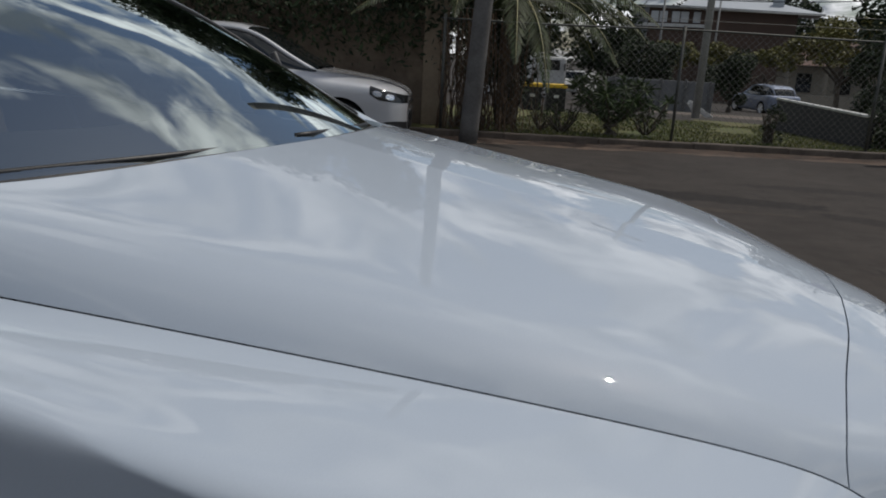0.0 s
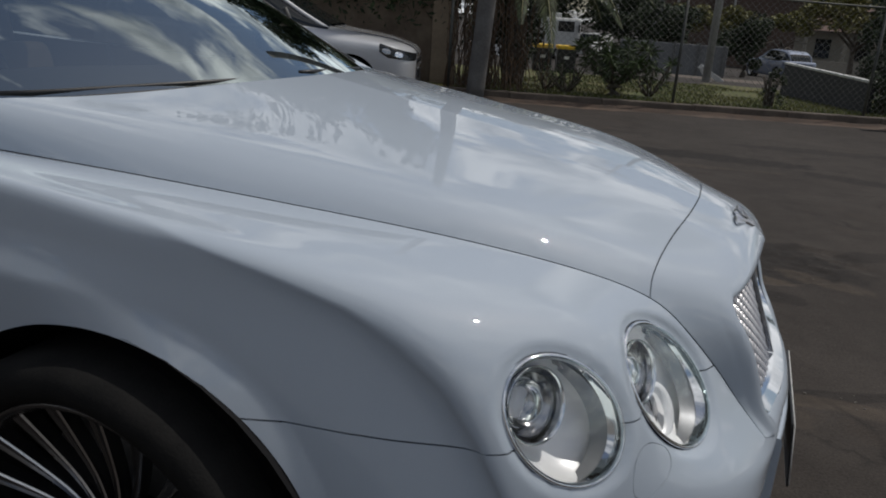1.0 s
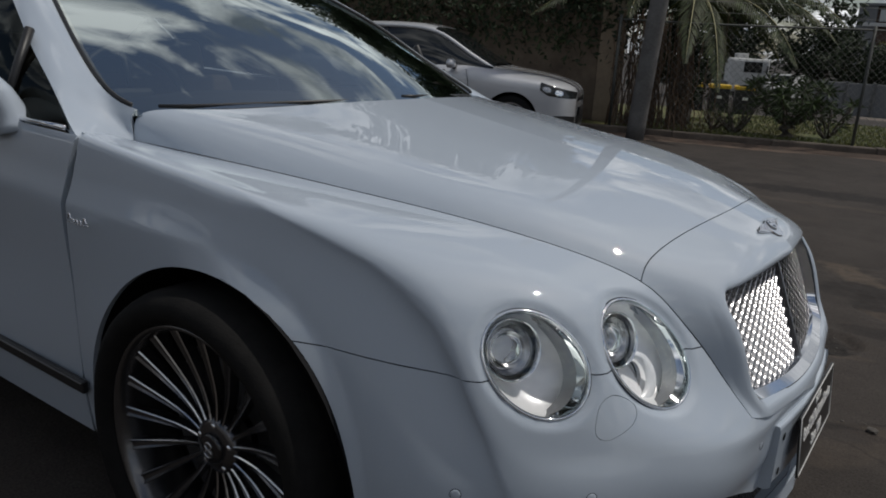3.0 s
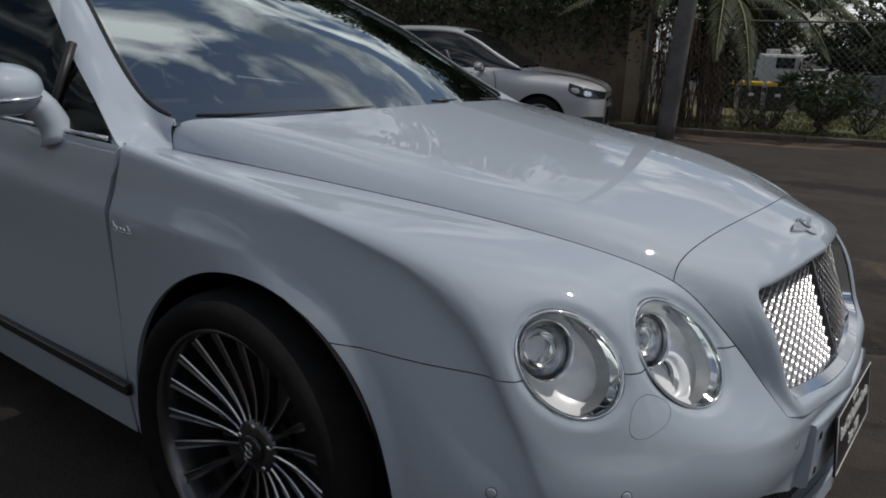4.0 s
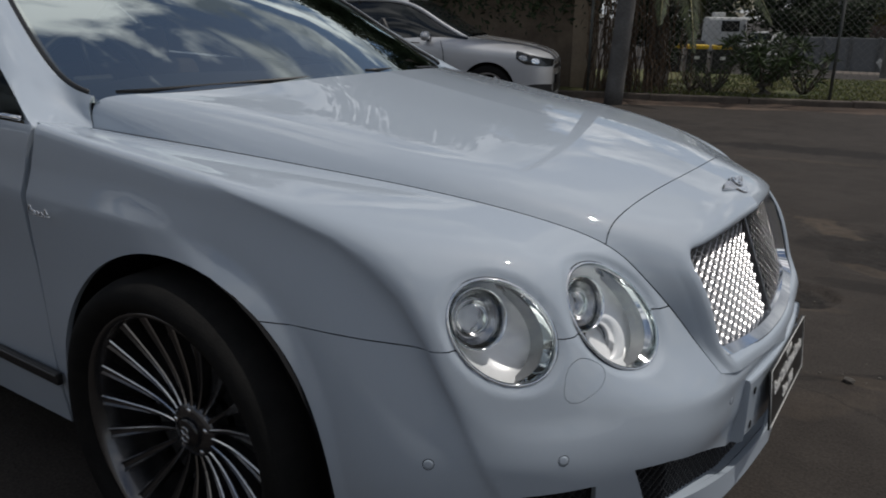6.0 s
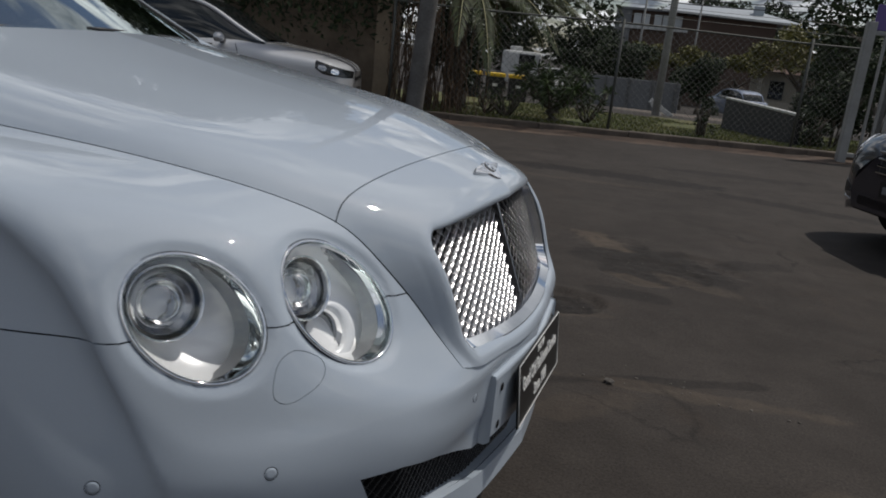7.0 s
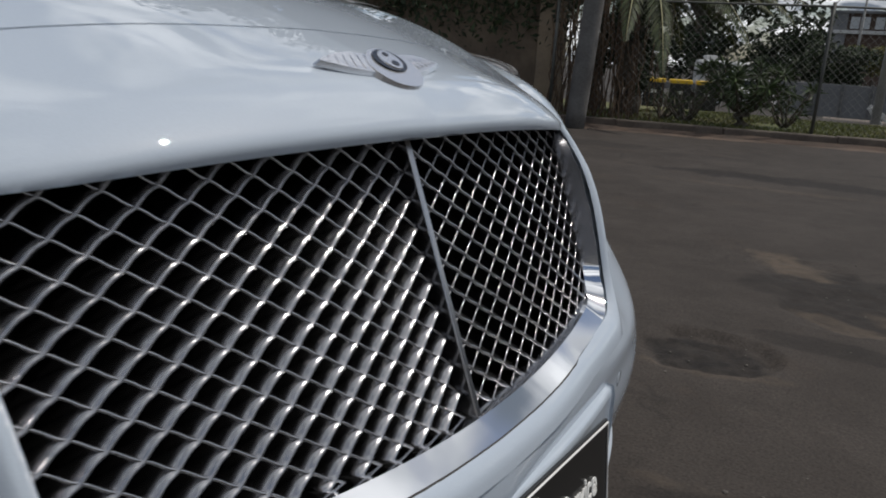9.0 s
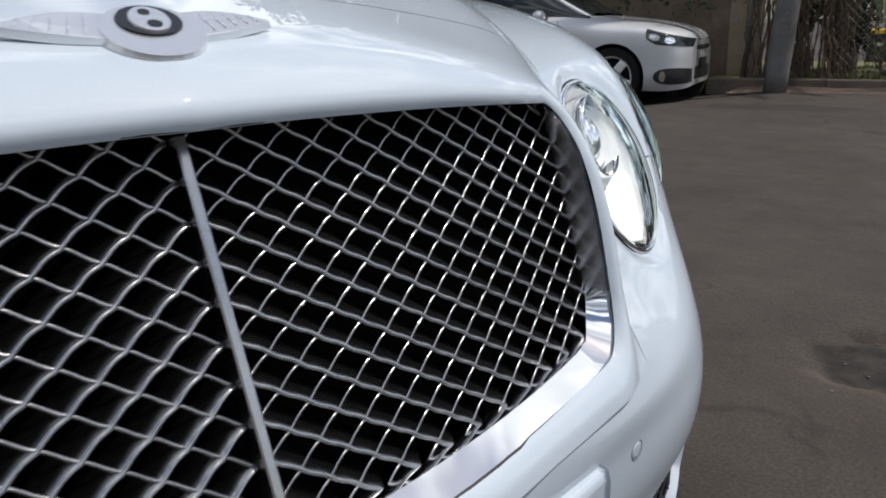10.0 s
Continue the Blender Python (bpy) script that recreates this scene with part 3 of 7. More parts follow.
class Lamp:
    """The mouth of a headlamp: centre, outward normal, long axis, half sizes."""

    def __init__(self, c, n, a, ra, rb):
        self.c, self.n = Vector(c), Vector(n).normalized()
        a = Vector(a)
        self.a = (a - self.n * a.dot(self.n)).normalized()
        self.b = self.n.cross(self.a)
        self.ra, self.rb = ra, rb
        self.wave = np.zeros(5)

    def r(self, P, grow=0.0):
        d = P - np.array(self.c)
        return np.sqrt((d @ np.array(self.a) / (self.ra + grow)) ** 2 + (d @ np.array(self.b) / (self.rb + grow)) ** 2)

    def out(self, P):
        return (P - np.array(self.c)) @ np.array(self.n)

    def at(self, th, k=1.0, h=0.0, grow=0.0):
        w = self.wave
        s = w[0] + k * (w[1] * math.cos(th) + w[2] * math.sin(th)) + k * k * (w[3] * math.cos(2 * th) + w[4] * math.sin(2 * th))
        return self.c + self.a * ((self.ra + grow) * k * math.cos(th)) + self.b * ((self.rb + grow) * k * math.sin(th)) + self.n * (h + s)

    def settle(self, skin):
        """Lay the rim on the body: low harmonics of the sheet's height round the mouth."""
        r = near_lamp(skin.P, self)
        P = skin.P[(r > 0.92) & (r < 1.10)]
        d = P - np.array(self.c)
        th = np.arctan2(d @ np.array(self.b) / self.rb, d @ np.array(self.a) / self.ra)
        A = np.stack([np.ones_like(th), np.cos(th), np.sin(th), np.cos(2 * th), np.sin(2 * th)], 1)
        self.wave = np.linalg.lstsq(A, self.out(P), rcond=None)[0]

    def axes(self):
        return Matrix((self.a, self.b, self.n)).transposed().to_4x4()


LAMP_OUT = Lamp((0.646, -0.726, 0.684), (0.676, -0.585, 0.448), (-0.71, -0.36, 0.60), 0.105, 0.0795)
LAMP_IN = Lamp((0.757, -0.526, 0.674), (0.812, -0.343, 0.473), (-0.58, -0.46, 0.67), 0.1145, 0.0875)
LAMPS = (LAMP_OUT, LAMP_IN)


def near_lamp(P, l, grow=0.0):
    """Ellipse radius about a lamp, large for points far behind or before it."""
    r = l.r(P, grow)
    return np.where(np.abs(l.out(P)) < 0.12, r, 9.0)


def haunch(P):
    """How far the flank stands out: proud below the crease that runs from the door over the wheel arch."""
    x, y, z = P[:, 0], P[:, 1], P[:, 2]
    r = np.hypot(x - ARCH[0], z - ARCH[1])
    crease = 0.424 + 0.022 * np.clip((z - ARCH[1]) / np.maximum(r, 0.01), 0, 1) ** 2
    d = np.where(x > ARCH[0], r - crease, z - (ARCH[1] + 0.446 + 0.036 * np.clip((ARCH[0] - x) / 1.1, 0, 1)))
    up = np.clip(1 - d / 0.065, 0, 1)
    up = np.where(d > 0, up ** 1.5, np.clip(1 + d * 3.0, 0.5, 1))
    low = np.clip(1 - np.maximum(-d, 0) / 0.5, 0, 1) * np.clip((-0.30 - x) / 0.3, 0, 1) + np.clip((x + 0.60) / 0.3, 0, 1)
    side = np.clip((-y - 0.76) / 0.10, 0, 1) * np.clip((0.60 - x) / 0.15, 0, 1)
    crest = 0.014 * up * np.clip(low, 0, 1)
    lip = 0.006 + 0.34 * np.clip(-d, 0, 0.05)
    ahead = np.clip((x + 0.10) / 0.25, 0, 1)
    return (crest * (1 - ahead) + lip * ahead) * side


def shoulder(P):
    """How far the flank tucks in below the edge that falls from the wing's top towards the lamps."""
    x, y, z = P[:, 0], P[:, 1], P[:, 2]
    edge = np.interp(x, [-0.45, -0.11, 0.03, 0.25, 0.36, 0.43, 0.50, 0.556, 0.607, 0.652, 0.70], [0.938, 0.908, 0.896, 0.846, 0.815, 0.784, 0.738, 0.672, 0.582, 0.482, 0.36])
    d = np.maximum(edge - z, 0) * np.where(x > 0.4, 0.75, 1.0)
    side = np.clip((-y - 0.70) / 0.06, 0, 1) * np.clip((x + 0.40) / 0.3, 0, 1)
    return 0.0085 * (1 - np.exp(-d / 0.014)) * np.exp(-d / 0.11) * side


def shape_outer(P):
    """Stand the flank out at the haunch."""
    P = P.copy()
    P[:, 1] -= haunch(P) - shoulder(P)
    # the sheet dips round each headlamp
    for l in LAMPS:
        k = np.clip((1.17 - near_lamp(P, l)) / 0.17, 0, 1)
        P -= np.outer(0.0065 * k * k * (3 - 2 * k), np.array(l.n))
    return P


def loft_outer():
    s = Skin.loft(OUTER_ROWS, 210, 140, (3.8, 2.0))
    s.P = shape_outer(s.P)
    s = s.turned()
    return s


def grille_edge(y, z):
    """Positive inside the grille mouth, in metres from its edge (front view)."""
    y = np.abs(y)
    top = 0.773 - 0.14 * y ** 2 - z
    low = z - (0.536 + 0.20 * y ** 2)
    side = (0.363 - 0.10 * np.maximum(0.74 - z, 0) - y) * 0.98
    r = 0.040

    def corner(a, b):
        ia, ib = np.maximum(r - a, 0), np.maximum(r - b, 0)
        m = np.minimum(a, b)
        return np.where((a < r) & (b < r), r - np.sqrt(ia ** 2 + ib ** 2), m)

    return corner(corner(top, side), corner(low, side))


def grille_x(y, z):
    """Depth of the grille's mesh."""
    return 0.944 - 0.40 * (z - 0.545) - 0.275 * y * y - 0.024


def intake(P):
    """Positive inside the wide lower intake."""
    y, z = np.abs(P[:, 1]), P[:, 2]
    top = np.interp(y, [0, 0.19, 0.29, 0.36, 0.43, 0.52, 0.60], [0.337, 0.338, 0.350, 0.378, 0.402, 0.421, 0.425])
    low = np.interp(y, [0, 0.24, 0.414, 0.53, 0.60], [0.262, 0.275, 0.302, 0.319, 0.325])
    d = np.minimum(np.minimum(top - z, z - low), (0.588 + 0.47 * (z - 0.421) - y) * 0.8)
    return np.where(P[:, 0] > 0.5, d, -1.0)


def intake_side(P):
    y, z = np.abs(P[:, 1]), P[:, 2]
    d = np.minimum(np.minimum(0.410 - z, z - 0.285), np.minimum(y - (0.640 + 0.2 * (z - 0.35)), 0.768 - y - 0.35 * np.maximum(z - 0.375, 0)))
    return np.where(P[:, 0] > 0.45, d, -1.0)


COVER = (0.757, -0.643, 0.594)
GAP = 0.0010


def cover_r(P):
    """Radius about the washer cover, a rounded triangle with its point low and outboard."""
    d = P - np.array(COVER)
    u, v = (d[:, 1] * 0.8 + 0.6 * d[:, 0] - 0.25 * d[:, 2]) / 0.041, d[:, 2] / 0.033
    th = np.arctan2(v, u)
    return np.hypot(u, v) / (1.0 + 0.10 * np.cos(3 * (th - 2.1)))


def arch_r(P):
    return np.hypot(P[:, 0] - ARCH[0], P[:, 2] - ARCH[1]) + np.where(P[:, 1] < -0.6, 0, 9)


def make_panels():
    inner = Skin.loft(INNER_ROWS, 200, 104, (5.2, 3.2))
    inner = inner.turned()
    if inner.normals()[len(inner.P) // 2][2] < 0:
        inner = inner.turned()
    outer = loft_outer()
    # bring the outer sheet's edge onto the bonnet's along the valley
    e = inner.UV[:, 1] < 1e-6
    o = np.argsort(inner.UV[e][:, 0])
    eu, eP = inner.UV[e][o, 0], inner.P[e][o]
    f = outer.UV[:, 1] < 1e-6
    q = np.argsort(outer.UV[f][:, 0])
    fu, fP = outer.UV[f][q, 0], outer.P[f][q]
    fade = np.clip(1 - outer.UV[:, 1] / 1.3, 0, 1) ** 2 * np.clip(9.0 - outer.UV[:, 0], 0, 1)
    for k in range(3):
        gap = np.interp(outer.UV[:, 0], eu, eP[:, k]) - np.interp(outer.UV[:, 0], fu, fP[:, k])
        outer.P[:, k] += gap * fade
    if outer.normals()[len(outer.P) // 3][1] > 0:
        outer = outer.turned()
    return inner, outer


INNER, OUTER = make_panels()
for lamp_mouth in LAMPS:
    lamp_mouth.settle(OUTER)

coupe = thing("coupe", pose(0, 0, 0), "pale silver two-door luxury coupe parked on worn asphalt", "car")


def panel(name, skin, label="", pair=True, depth=0.012, material=PAINT, parent=None):
    a = skin.solid(depth)
    if pair:
        b = (flip(a[0]), [q[::-1] for q in a[1]])
        piece(name, *a, material, parent or coupe, label)
        return piece(name, *b, material, parent or coupe, label)
    return piece(name, *a, material, parent or coupe, label)


def whole(skin):
    """A right-hand sheet and its mirror image, joined along the middle."""
    m = skin.mirrored()
    n = len(skin.P)
    P = np.vstack([skin.P, m.P])
    key, at, idx = {}, [], []
    for i, p in enumerate(P):
        k = (round(p[0], 5), round(p[1], 5), round(p[2], 5)) if abs(p[1]) < 1e-5 else i
        if k not in key:
            key[k] = len(at)
            at.append(i)
        idx.append(key[k])
    polys = [tuple(idx[i] for i in q) for q in skin.polys] + [tuple(idx[i + n] for i in q) for q in m.polys]
    UV = np.vstack([skin.UV, m.UV])
    return Skin(P[at], UV[at], polys)


def build_front():
    valley = lambda P, UV: UV[:, 1] - 0.045
    bonnet = INNER.keep(lambda P, UV: 4.0 - 0.010 - UV[:, 0]).keep(valley)
    panel("bonnet", whole(bonnet), pair=False)
    nose = INNER.keep(lambda P, UV: UV[:, 0] - 4.0 - 0.010).keep(valley)
    # a flat rim stands proud at the sides of the mouth
    e = -grille_edge(nose.P[:, 1], nose.P[:, 2])
    nose.P[:, 0] += 0.005 * np.clip((0.042 - e) / 0.018, 0, 1) * np.clip((-nose.P[:, 1] - 0.20) / 0.10, 0, 1) * np.clip((0.775 - nose.P[:, 2]) / 0.06, 0, 1)
    # the panel rolls inwards round the mouth
    d = np.clip(1 + grille_edge(nose.P[:, 1], nose.P[:, 2]) / 0.016, 0, 1.3) * (nose.P[:, 0] > 0.80)
    nose.P[:, 0] -= 0.011 * d ** 2
    nose = nose.keep(lambda P, UV: np.maximum(-grille_edge(P[:, 1], P[:, 2]), 0.80 - P[:, 0]))
    panel("nose_panel", whole(nose), pair=False, depth=0.012)
    low = lambda P, UV: UV[:, 1] - 0.014
    holes = lambda s: s.keep(lambda P, UV: near_lamp(P, LAMP_OUT) - 1).keep(lambda P, UV: near_lamp(P, LAMP_IN) - 1).keep(lambda P, UV: arch_r(P) - ARCH[2])
    body = holes(OUTER.keep(low))
    wing = body.keep(lambda P, UV: np.maximum(P[:, 2] - SEAM_Z - GAP, 0.15 - P[:, 0]))
    wing = wing.keep(lambda P, UV: np.maximum(P[:, 0] + 0.4285 - 0.03 * np.clip((P[:, 2] - 0.6) / 0.3, 0, 1) ** 2, P[:, 1] + 0.872))
    panel("front_wing", wing, "pale silver front wing with a rounded wheel arch")
    bumper = body.keep(lambda P, UV: np.minimum(SEAM_Z - GAP - P[:, 2], P[:, 0] - 0.15))
    bumper = bumper.keep(lambda P, UV: -intake(P)).keep(lambda P, UV: -intake_side(P))
    ring = lambda P: np.where((P[:, 1] < -0.5) & (P[:, 2] > 0.52), cover_r(P), 9.0)
    cover = bumper.keep(lambda P, UV: 0.975 - ring(P))
    bumper = bumper.keep(lambda P, UV: ring(P) - 1.0)
    b = whole(bumper)
    bump = panel("front_bumper", b, "pale silver front bumper with lower air intakes", pair=False, depth=0.035)
    panel("washer_cover", cover, parent=bump)
    # dark inner lining behind the gaps
    back = holes(OUTER.moved(-0.014)).keep(lambda P, UV: -intake(P)).keep(lambda P, UV: -intake_side(P)).keep(lambda P, UV: P[:, 0] + 0.47)
    back2 = INNER.moved(-0.012).keep(lambda P, UV: np.maximum(-grille_edge(P[:, 1], P[:, 2]), 0.80 - P[:, 0]))
    for s in (back, back2):
        V, F = [tuple(p) for p in s.P], s.polys
        piece("inner_lining", V, F, LINER, coupe)
        piece("inner_lining", flip(V), [q[::-1] for q in F], LINER, coupe)
    return bump


BUMPER = build_front()


# ---- grille
def grille_mesh():
    V, F = grille_frame()
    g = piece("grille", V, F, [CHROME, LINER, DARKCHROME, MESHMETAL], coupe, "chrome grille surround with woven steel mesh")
    # shading put into materials: bright bottom, satin sides, dark under the top edge
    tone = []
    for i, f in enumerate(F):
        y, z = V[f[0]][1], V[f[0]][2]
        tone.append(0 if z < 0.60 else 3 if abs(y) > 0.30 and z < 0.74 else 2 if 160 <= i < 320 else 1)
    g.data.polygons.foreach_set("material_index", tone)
    pitch_y, pitch_z = 0.0340, 0.0220
    for side in (-1, 1):
        for fam in (-1, 1):
            for k in range(-24, 26):
                pts, rear = [], []
                for i in range(-40, 200):
                    s = i * 0.1
                    y = 0.004 + (k + s) * pitch_y
                    z = 0.50 + s * pitch_z if fam > 0 else 0.50 + 14 * pitch_z - s * pitch_z
                    if y < 0.004 or grille_edge(np.array([y]), np.array([z]))[0] < 0.005 * min(1, max(0, (0.60 - z) / 0.03)):
                        continue
                    bow = 0.0010 - 0.0022 * abs(math.sin(2 * math.pi * s)) if fam * side > 0 else 0.0006 * math.sin(4 * math.pi * s)
                    pts.append((float(grille_x(y, z)) + (0.0012 if fam < 0 else 0.0), side * y, z - bow))
                    rear.append((pts[-1][0], side * y, z))
                if len(pts) < 4:
                    continue
                V, F = ribbon(pts, rear, 0.022 if fam < 0 else 0.0016, 0.0029 if fam < 0 else 0.0020, 0.0080 if fam < 0 else 0.0, 0.0012 if fam < 0 else 0.0004)
                piece("wire", V, F, MESHMETAL, g)
    V = []
    for z in np.linspace(0.548, 0.768, 12):
        x = float(grille_x(0, z))
        V += [(x - 0.012, -0.0036, z), (x + 0.0095, -0.0034, z), (x + 0.0105, -0.0024, z), (x + 0.0105, 0.0024, z), (x + 0.0095, 0.0034, z), (x - 0.012, 0.0036, z)]
    F = [(i * 6 + k, i * 6 + k + 1, i * 6 + k + 7, i * 6 + k + 6) for i in range(11) for k in range(5)] + [(66, 67, 68, 69, 70, 71), (5, 4, 3, 2, 1, 0)]
    piece("centre_bar", V, F, MESHMETAL, g, "", False)
    # near-black sheet, added for the shade of the space behind the mesh
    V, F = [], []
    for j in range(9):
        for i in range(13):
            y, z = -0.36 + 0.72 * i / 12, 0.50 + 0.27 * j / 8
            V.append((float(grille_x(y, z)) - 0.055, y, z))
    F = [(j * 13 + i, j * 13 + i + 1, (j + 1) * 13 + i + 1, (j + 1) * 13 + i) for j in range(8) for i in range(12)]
    piece("dark_backing", V, F, LINER, g)


def ribbon(pts, rear, depth, thick, flare=0.0, edge=0.0012):
    """A thin strip whose front runs along pts and whose back along rear, the upper face flaring towards the back."""
    V, F = [], []
    n = len(pts)
    P = [Vector(p) for p in pts]
    for i, p in enumerate(P):
        d = (P[min(i + 1, n - 1)] - P[max(i - 1, 0)]).normalized()
        s = d.cross(Vector((1, 0, 0))).normalized() * (thick / 2)
        f = Vector((0.0, 0, 0))
        b = Vector(rear[i]) - p - Vector((depth, 0, 0))
        u = s.normalized() * flare
        hi, lo = (u, u * 0.0) if s.z > 0 else (u * 0.0, -u)
        V += [p + f + s * 0.5, p + f - s * 0.5, p - s - Vector((edge, 0, 0)), p + b - s + lo, p + b + s + hi, p + s - Vector((edge, 0, 0))]
    for i in range(n - 1):
        for k in range(6):
            l = (k + 1) % 6
            F.append((i * 6 + k, i * 6 + l, (i + 1) * 6 + l, (i + 1) * 6 + k))
    F += [tuple(range(6))[::-1], tuple((n - 1) * 6 + k for k in range(6))]
    return V, F


def mouth_outline(n=160, inset=0.0):
    """The grille mouth's edge, found along rays from its middle."""
    out = []
    for i in range(n):
        th = 2 * math.pi * i / n
        lo, hi = 0.0, 0.6
        for _ in range(30):
            m = (lo + hi) / 2
            y, z = m * math.cos(th), 0.655 + m * math.sin(th)
            if grille_edge(np.array([y]), np.array([z]))[0] > inset:
                lo = m
            else:
                hi = m
        out.append((lo * math.cos(th), 0.655 + lo * math.sin(th)))
    return out


def grille_frame():
    """A chrome band inside the mouth, wide along the bottom and thin round the top."""
    V, F = [], []
    o, n = mouth_outline(160, -0.004), 160
    for y, z in o:
        k = min(1, max(0, (0.60 - z) / 0.03))
        w = 0.007 + 0.007 * k
        x = 0.944 - 0.40 * (z - 0.545) - 0.30 * y * y
        g = grille_edge(np.array([y + 1e-4, y - 1e-4, y, y]), np.array([z, z, z + 1e-4, z - 1e-4]))
        dy, dz = g[0] - g[1], g[2] - g[3]
        l = math.hypot(dy, dz)
        dy, dz = dy / l, dz / l
        q = np.argmin((INNER.P[:, 1] + abs(y)) ** 2 + (INNER.P[:, 2] - z) ** 2)
        lip = float(INNER.P[q, 0])
        a = 0.0035
        V += [(lip - 0.0085, y, z), (lip - 0.0095, y + dy * a, z + dz * a), (x - 0.020, y + dy * w, z + dz * w), (x - 0.05, y + dy * w, z + dz * w)]
    # each strip of the band keeps its own edges
    W = []
    for k in range(3):
        b = len(W)
        for i in range(n):
            W += [V[i * 4 + k], V[i * 4 + k + 1]]
        F += [(b + 2 * i, b + 2 * ((i + 1) % n), b + 2 * ((i + 1) % n) + 1, b + 2 * i + 1) for i in range(n)]
    return W, F


grille_mesh()


# ---- headlamps
def headlamp(l, inner, side):
    m = (lambda V: V) if side < 0 else flip
    fx = (lambda F: F) if side < 0 else (lambda F: [q[::-1] for q in F])
    n = 72

    def add(name, vf, material, parent=None, label=""):
        return piece(name, m([tuple(v) for v in vf[0]]), fx(vf[1]), material, parent, label)

    def rings(levels):
        V = [l.at(2 * math.pi * i / n, k, h, g) for k, h, g in levels for i in range(n)]
        F = [(a * n + i, a * n + (i + 1) % n, (a + 1) * n + (i + 1) % n, (a + 1) * n + i) for a in range(len(levels) - 1) for i in range(n)]
        return V, F

    # bowl
    bowl = rings([(1.0, -0.004, -0.006), (0.93, -0.010, 0), (0.86, -0.018, 0), (0.74, -0.034, 0), (0.58, -0.045, 0), (0.38, -0.052, 0), (0.18, -0.055, 0), (0.02, -0.056, 0)])
    lamp = add("headlamp", bowl, LAMPWHITE, coupe, "clear round headlamp with chrome ring and projector")
    add("chrome_ring", rings([(1, -0.006, 0.000), (1, 0.0015, -0.0004), (1, 0.003, -0.003), (1, 0.0005, -0.0065), (1, -0.012, -0.0075)]), CHROME, lamp)
    add("gasket", rings([(1, -0.006, 0.0016), (1, -0.0006, 0.0014), (1, -0.0006, 0.0006), (1, -0.006, 0.0)]), LINER, lamp)
    # clear cover, slightly domed
    dome = rings([(1.0, 0.000, -0.006), (0.93, 0.006, 0), (0.8, 0.012, 0), (0.6, 0.018, 0), (0.35, 0.022, 0), (0.1, 0.0235, 0), (0.01, 0.0236, 0)])
    c = add("clear_cover", dome, LENS, lamp)
    c.visible_shadow = False

    # chrome blade along the inboard edge and the satin visor inside it
    def arc(k0, k1, h0, h1, t0, t1, cnt=40):
        V, F = [], []
        for i in range(cnt):
            th = t0 + (t1 - t0) * i / (cnt - 1)
            taper = math.sin(math.pi * i / (cnt - 1)) ** 0.5
            V += [l.at(th, k0, h0), l.at(th, k0 + (k1 - k0) * taper, h1)]
        F = [(2 * i, 2 * i + 1, 2 * i + 3, 2 * i + 2) for i in range(cnt - 1)]
        return V, F

    # the angle of the inboard, lower side of the mouth
    def angle_of(d):
        d = Vector(d)
        return math.atan2(d.dot(l.b) / l.rb, d.dot(l.a) / l.ra)

    inboard = angle_of((0.35, 0.8, -0.35))
    add("chrome_blade", arc(0.955, 0.77, 0.000, -0.009, inboard - 1.35, inboard + 1.15, 64), CHROME, lamp)
    V, F = [], []
    for i in range(140):
        th = inboard - 1.45 + 2.95 * i / 139
        w = math.sin(math.pi * i / 139) ** 0.5
        for k, h in ((0.95 - 0.17 * w, -0.0095), (0.95 - 0.36 * w, -0.026)):
            V.append(l.at(th, k, h + 0.0004 * (i % 2)))
    F = [(2 * i, 2 * i + 1, 2 * i + 3, 2 * i + 2) for i in range(139)]
    add("ribbed_band", (V, F), LAMPGREY, lamp).data.polygons.foreach_set("use_smooth", [False] * 139)
    above = angle_of((0.0, 0.45, 0.8))
    add("smoked_shroud", arc(0.95, 0.80, -0.004, -0.018, above - 0.95, above + 0.45), DARKCHROME, lamp)
    # projector tubes point straight ahead
    ahead = (l.n * 0.75 + Vector((0.9, -0.2, 0.0)) * 0.45).normalized()
    rot = ahead.to_track_quat("Z", "Y").to_matrix().to_4x4()

    def projector(at, r, name, depth=0.07, glass=True):
        T = Matrix.Translation(at) @ rot
        prof = [(r * 0.80, -depth), (r * 0.86, -0.02), (r * 0.92, -0.003)]
        V, F = lathe(prof, 40, "z")
        tub = add(name, (put(V, T), F), DARKCHROME, lamp)
        if glass:
            V, F = lathe([(r * 0.92, -0.003), (r * 0.96, 0.003), (r, -0.001), (r * 1.0, -0.012)], 40, "z")
            add("projector_rim", (put(V, T), F), CHROME, lamp)
        V, F = lathe([(r * 0.995, -0.010), (r * 0.98, -depth)], 40, "z")
        add("projector_wall", (put(V, T), F), SATIN, lamp)
        steps = [(r * 0.82, -0.012), (r * 0.80, -0.022), (r * 0.66, -0.024), (r * 0.64, -0.034), (r * 0.52, -0.036), (r * 0.50, -0.05), (r * 0.02, -0.055)]
        V, F = lathe(steps, 40, "z")
        add("reflector", (put(V, T), F), DARKCHROME, lamp)
        if glass:
            V, F = lathe([(r * 0.62, -0.03), (r * 0.60, -0.018), (r * 0.46, -0.008), (r * 0.25, -0.003), (r * 0.01, -0.001)], 36, "z")
            add("projector_lens", (put(V, T), F), BULB, lamp)
        return tub

    flat = l.n * float(l.wave[0])
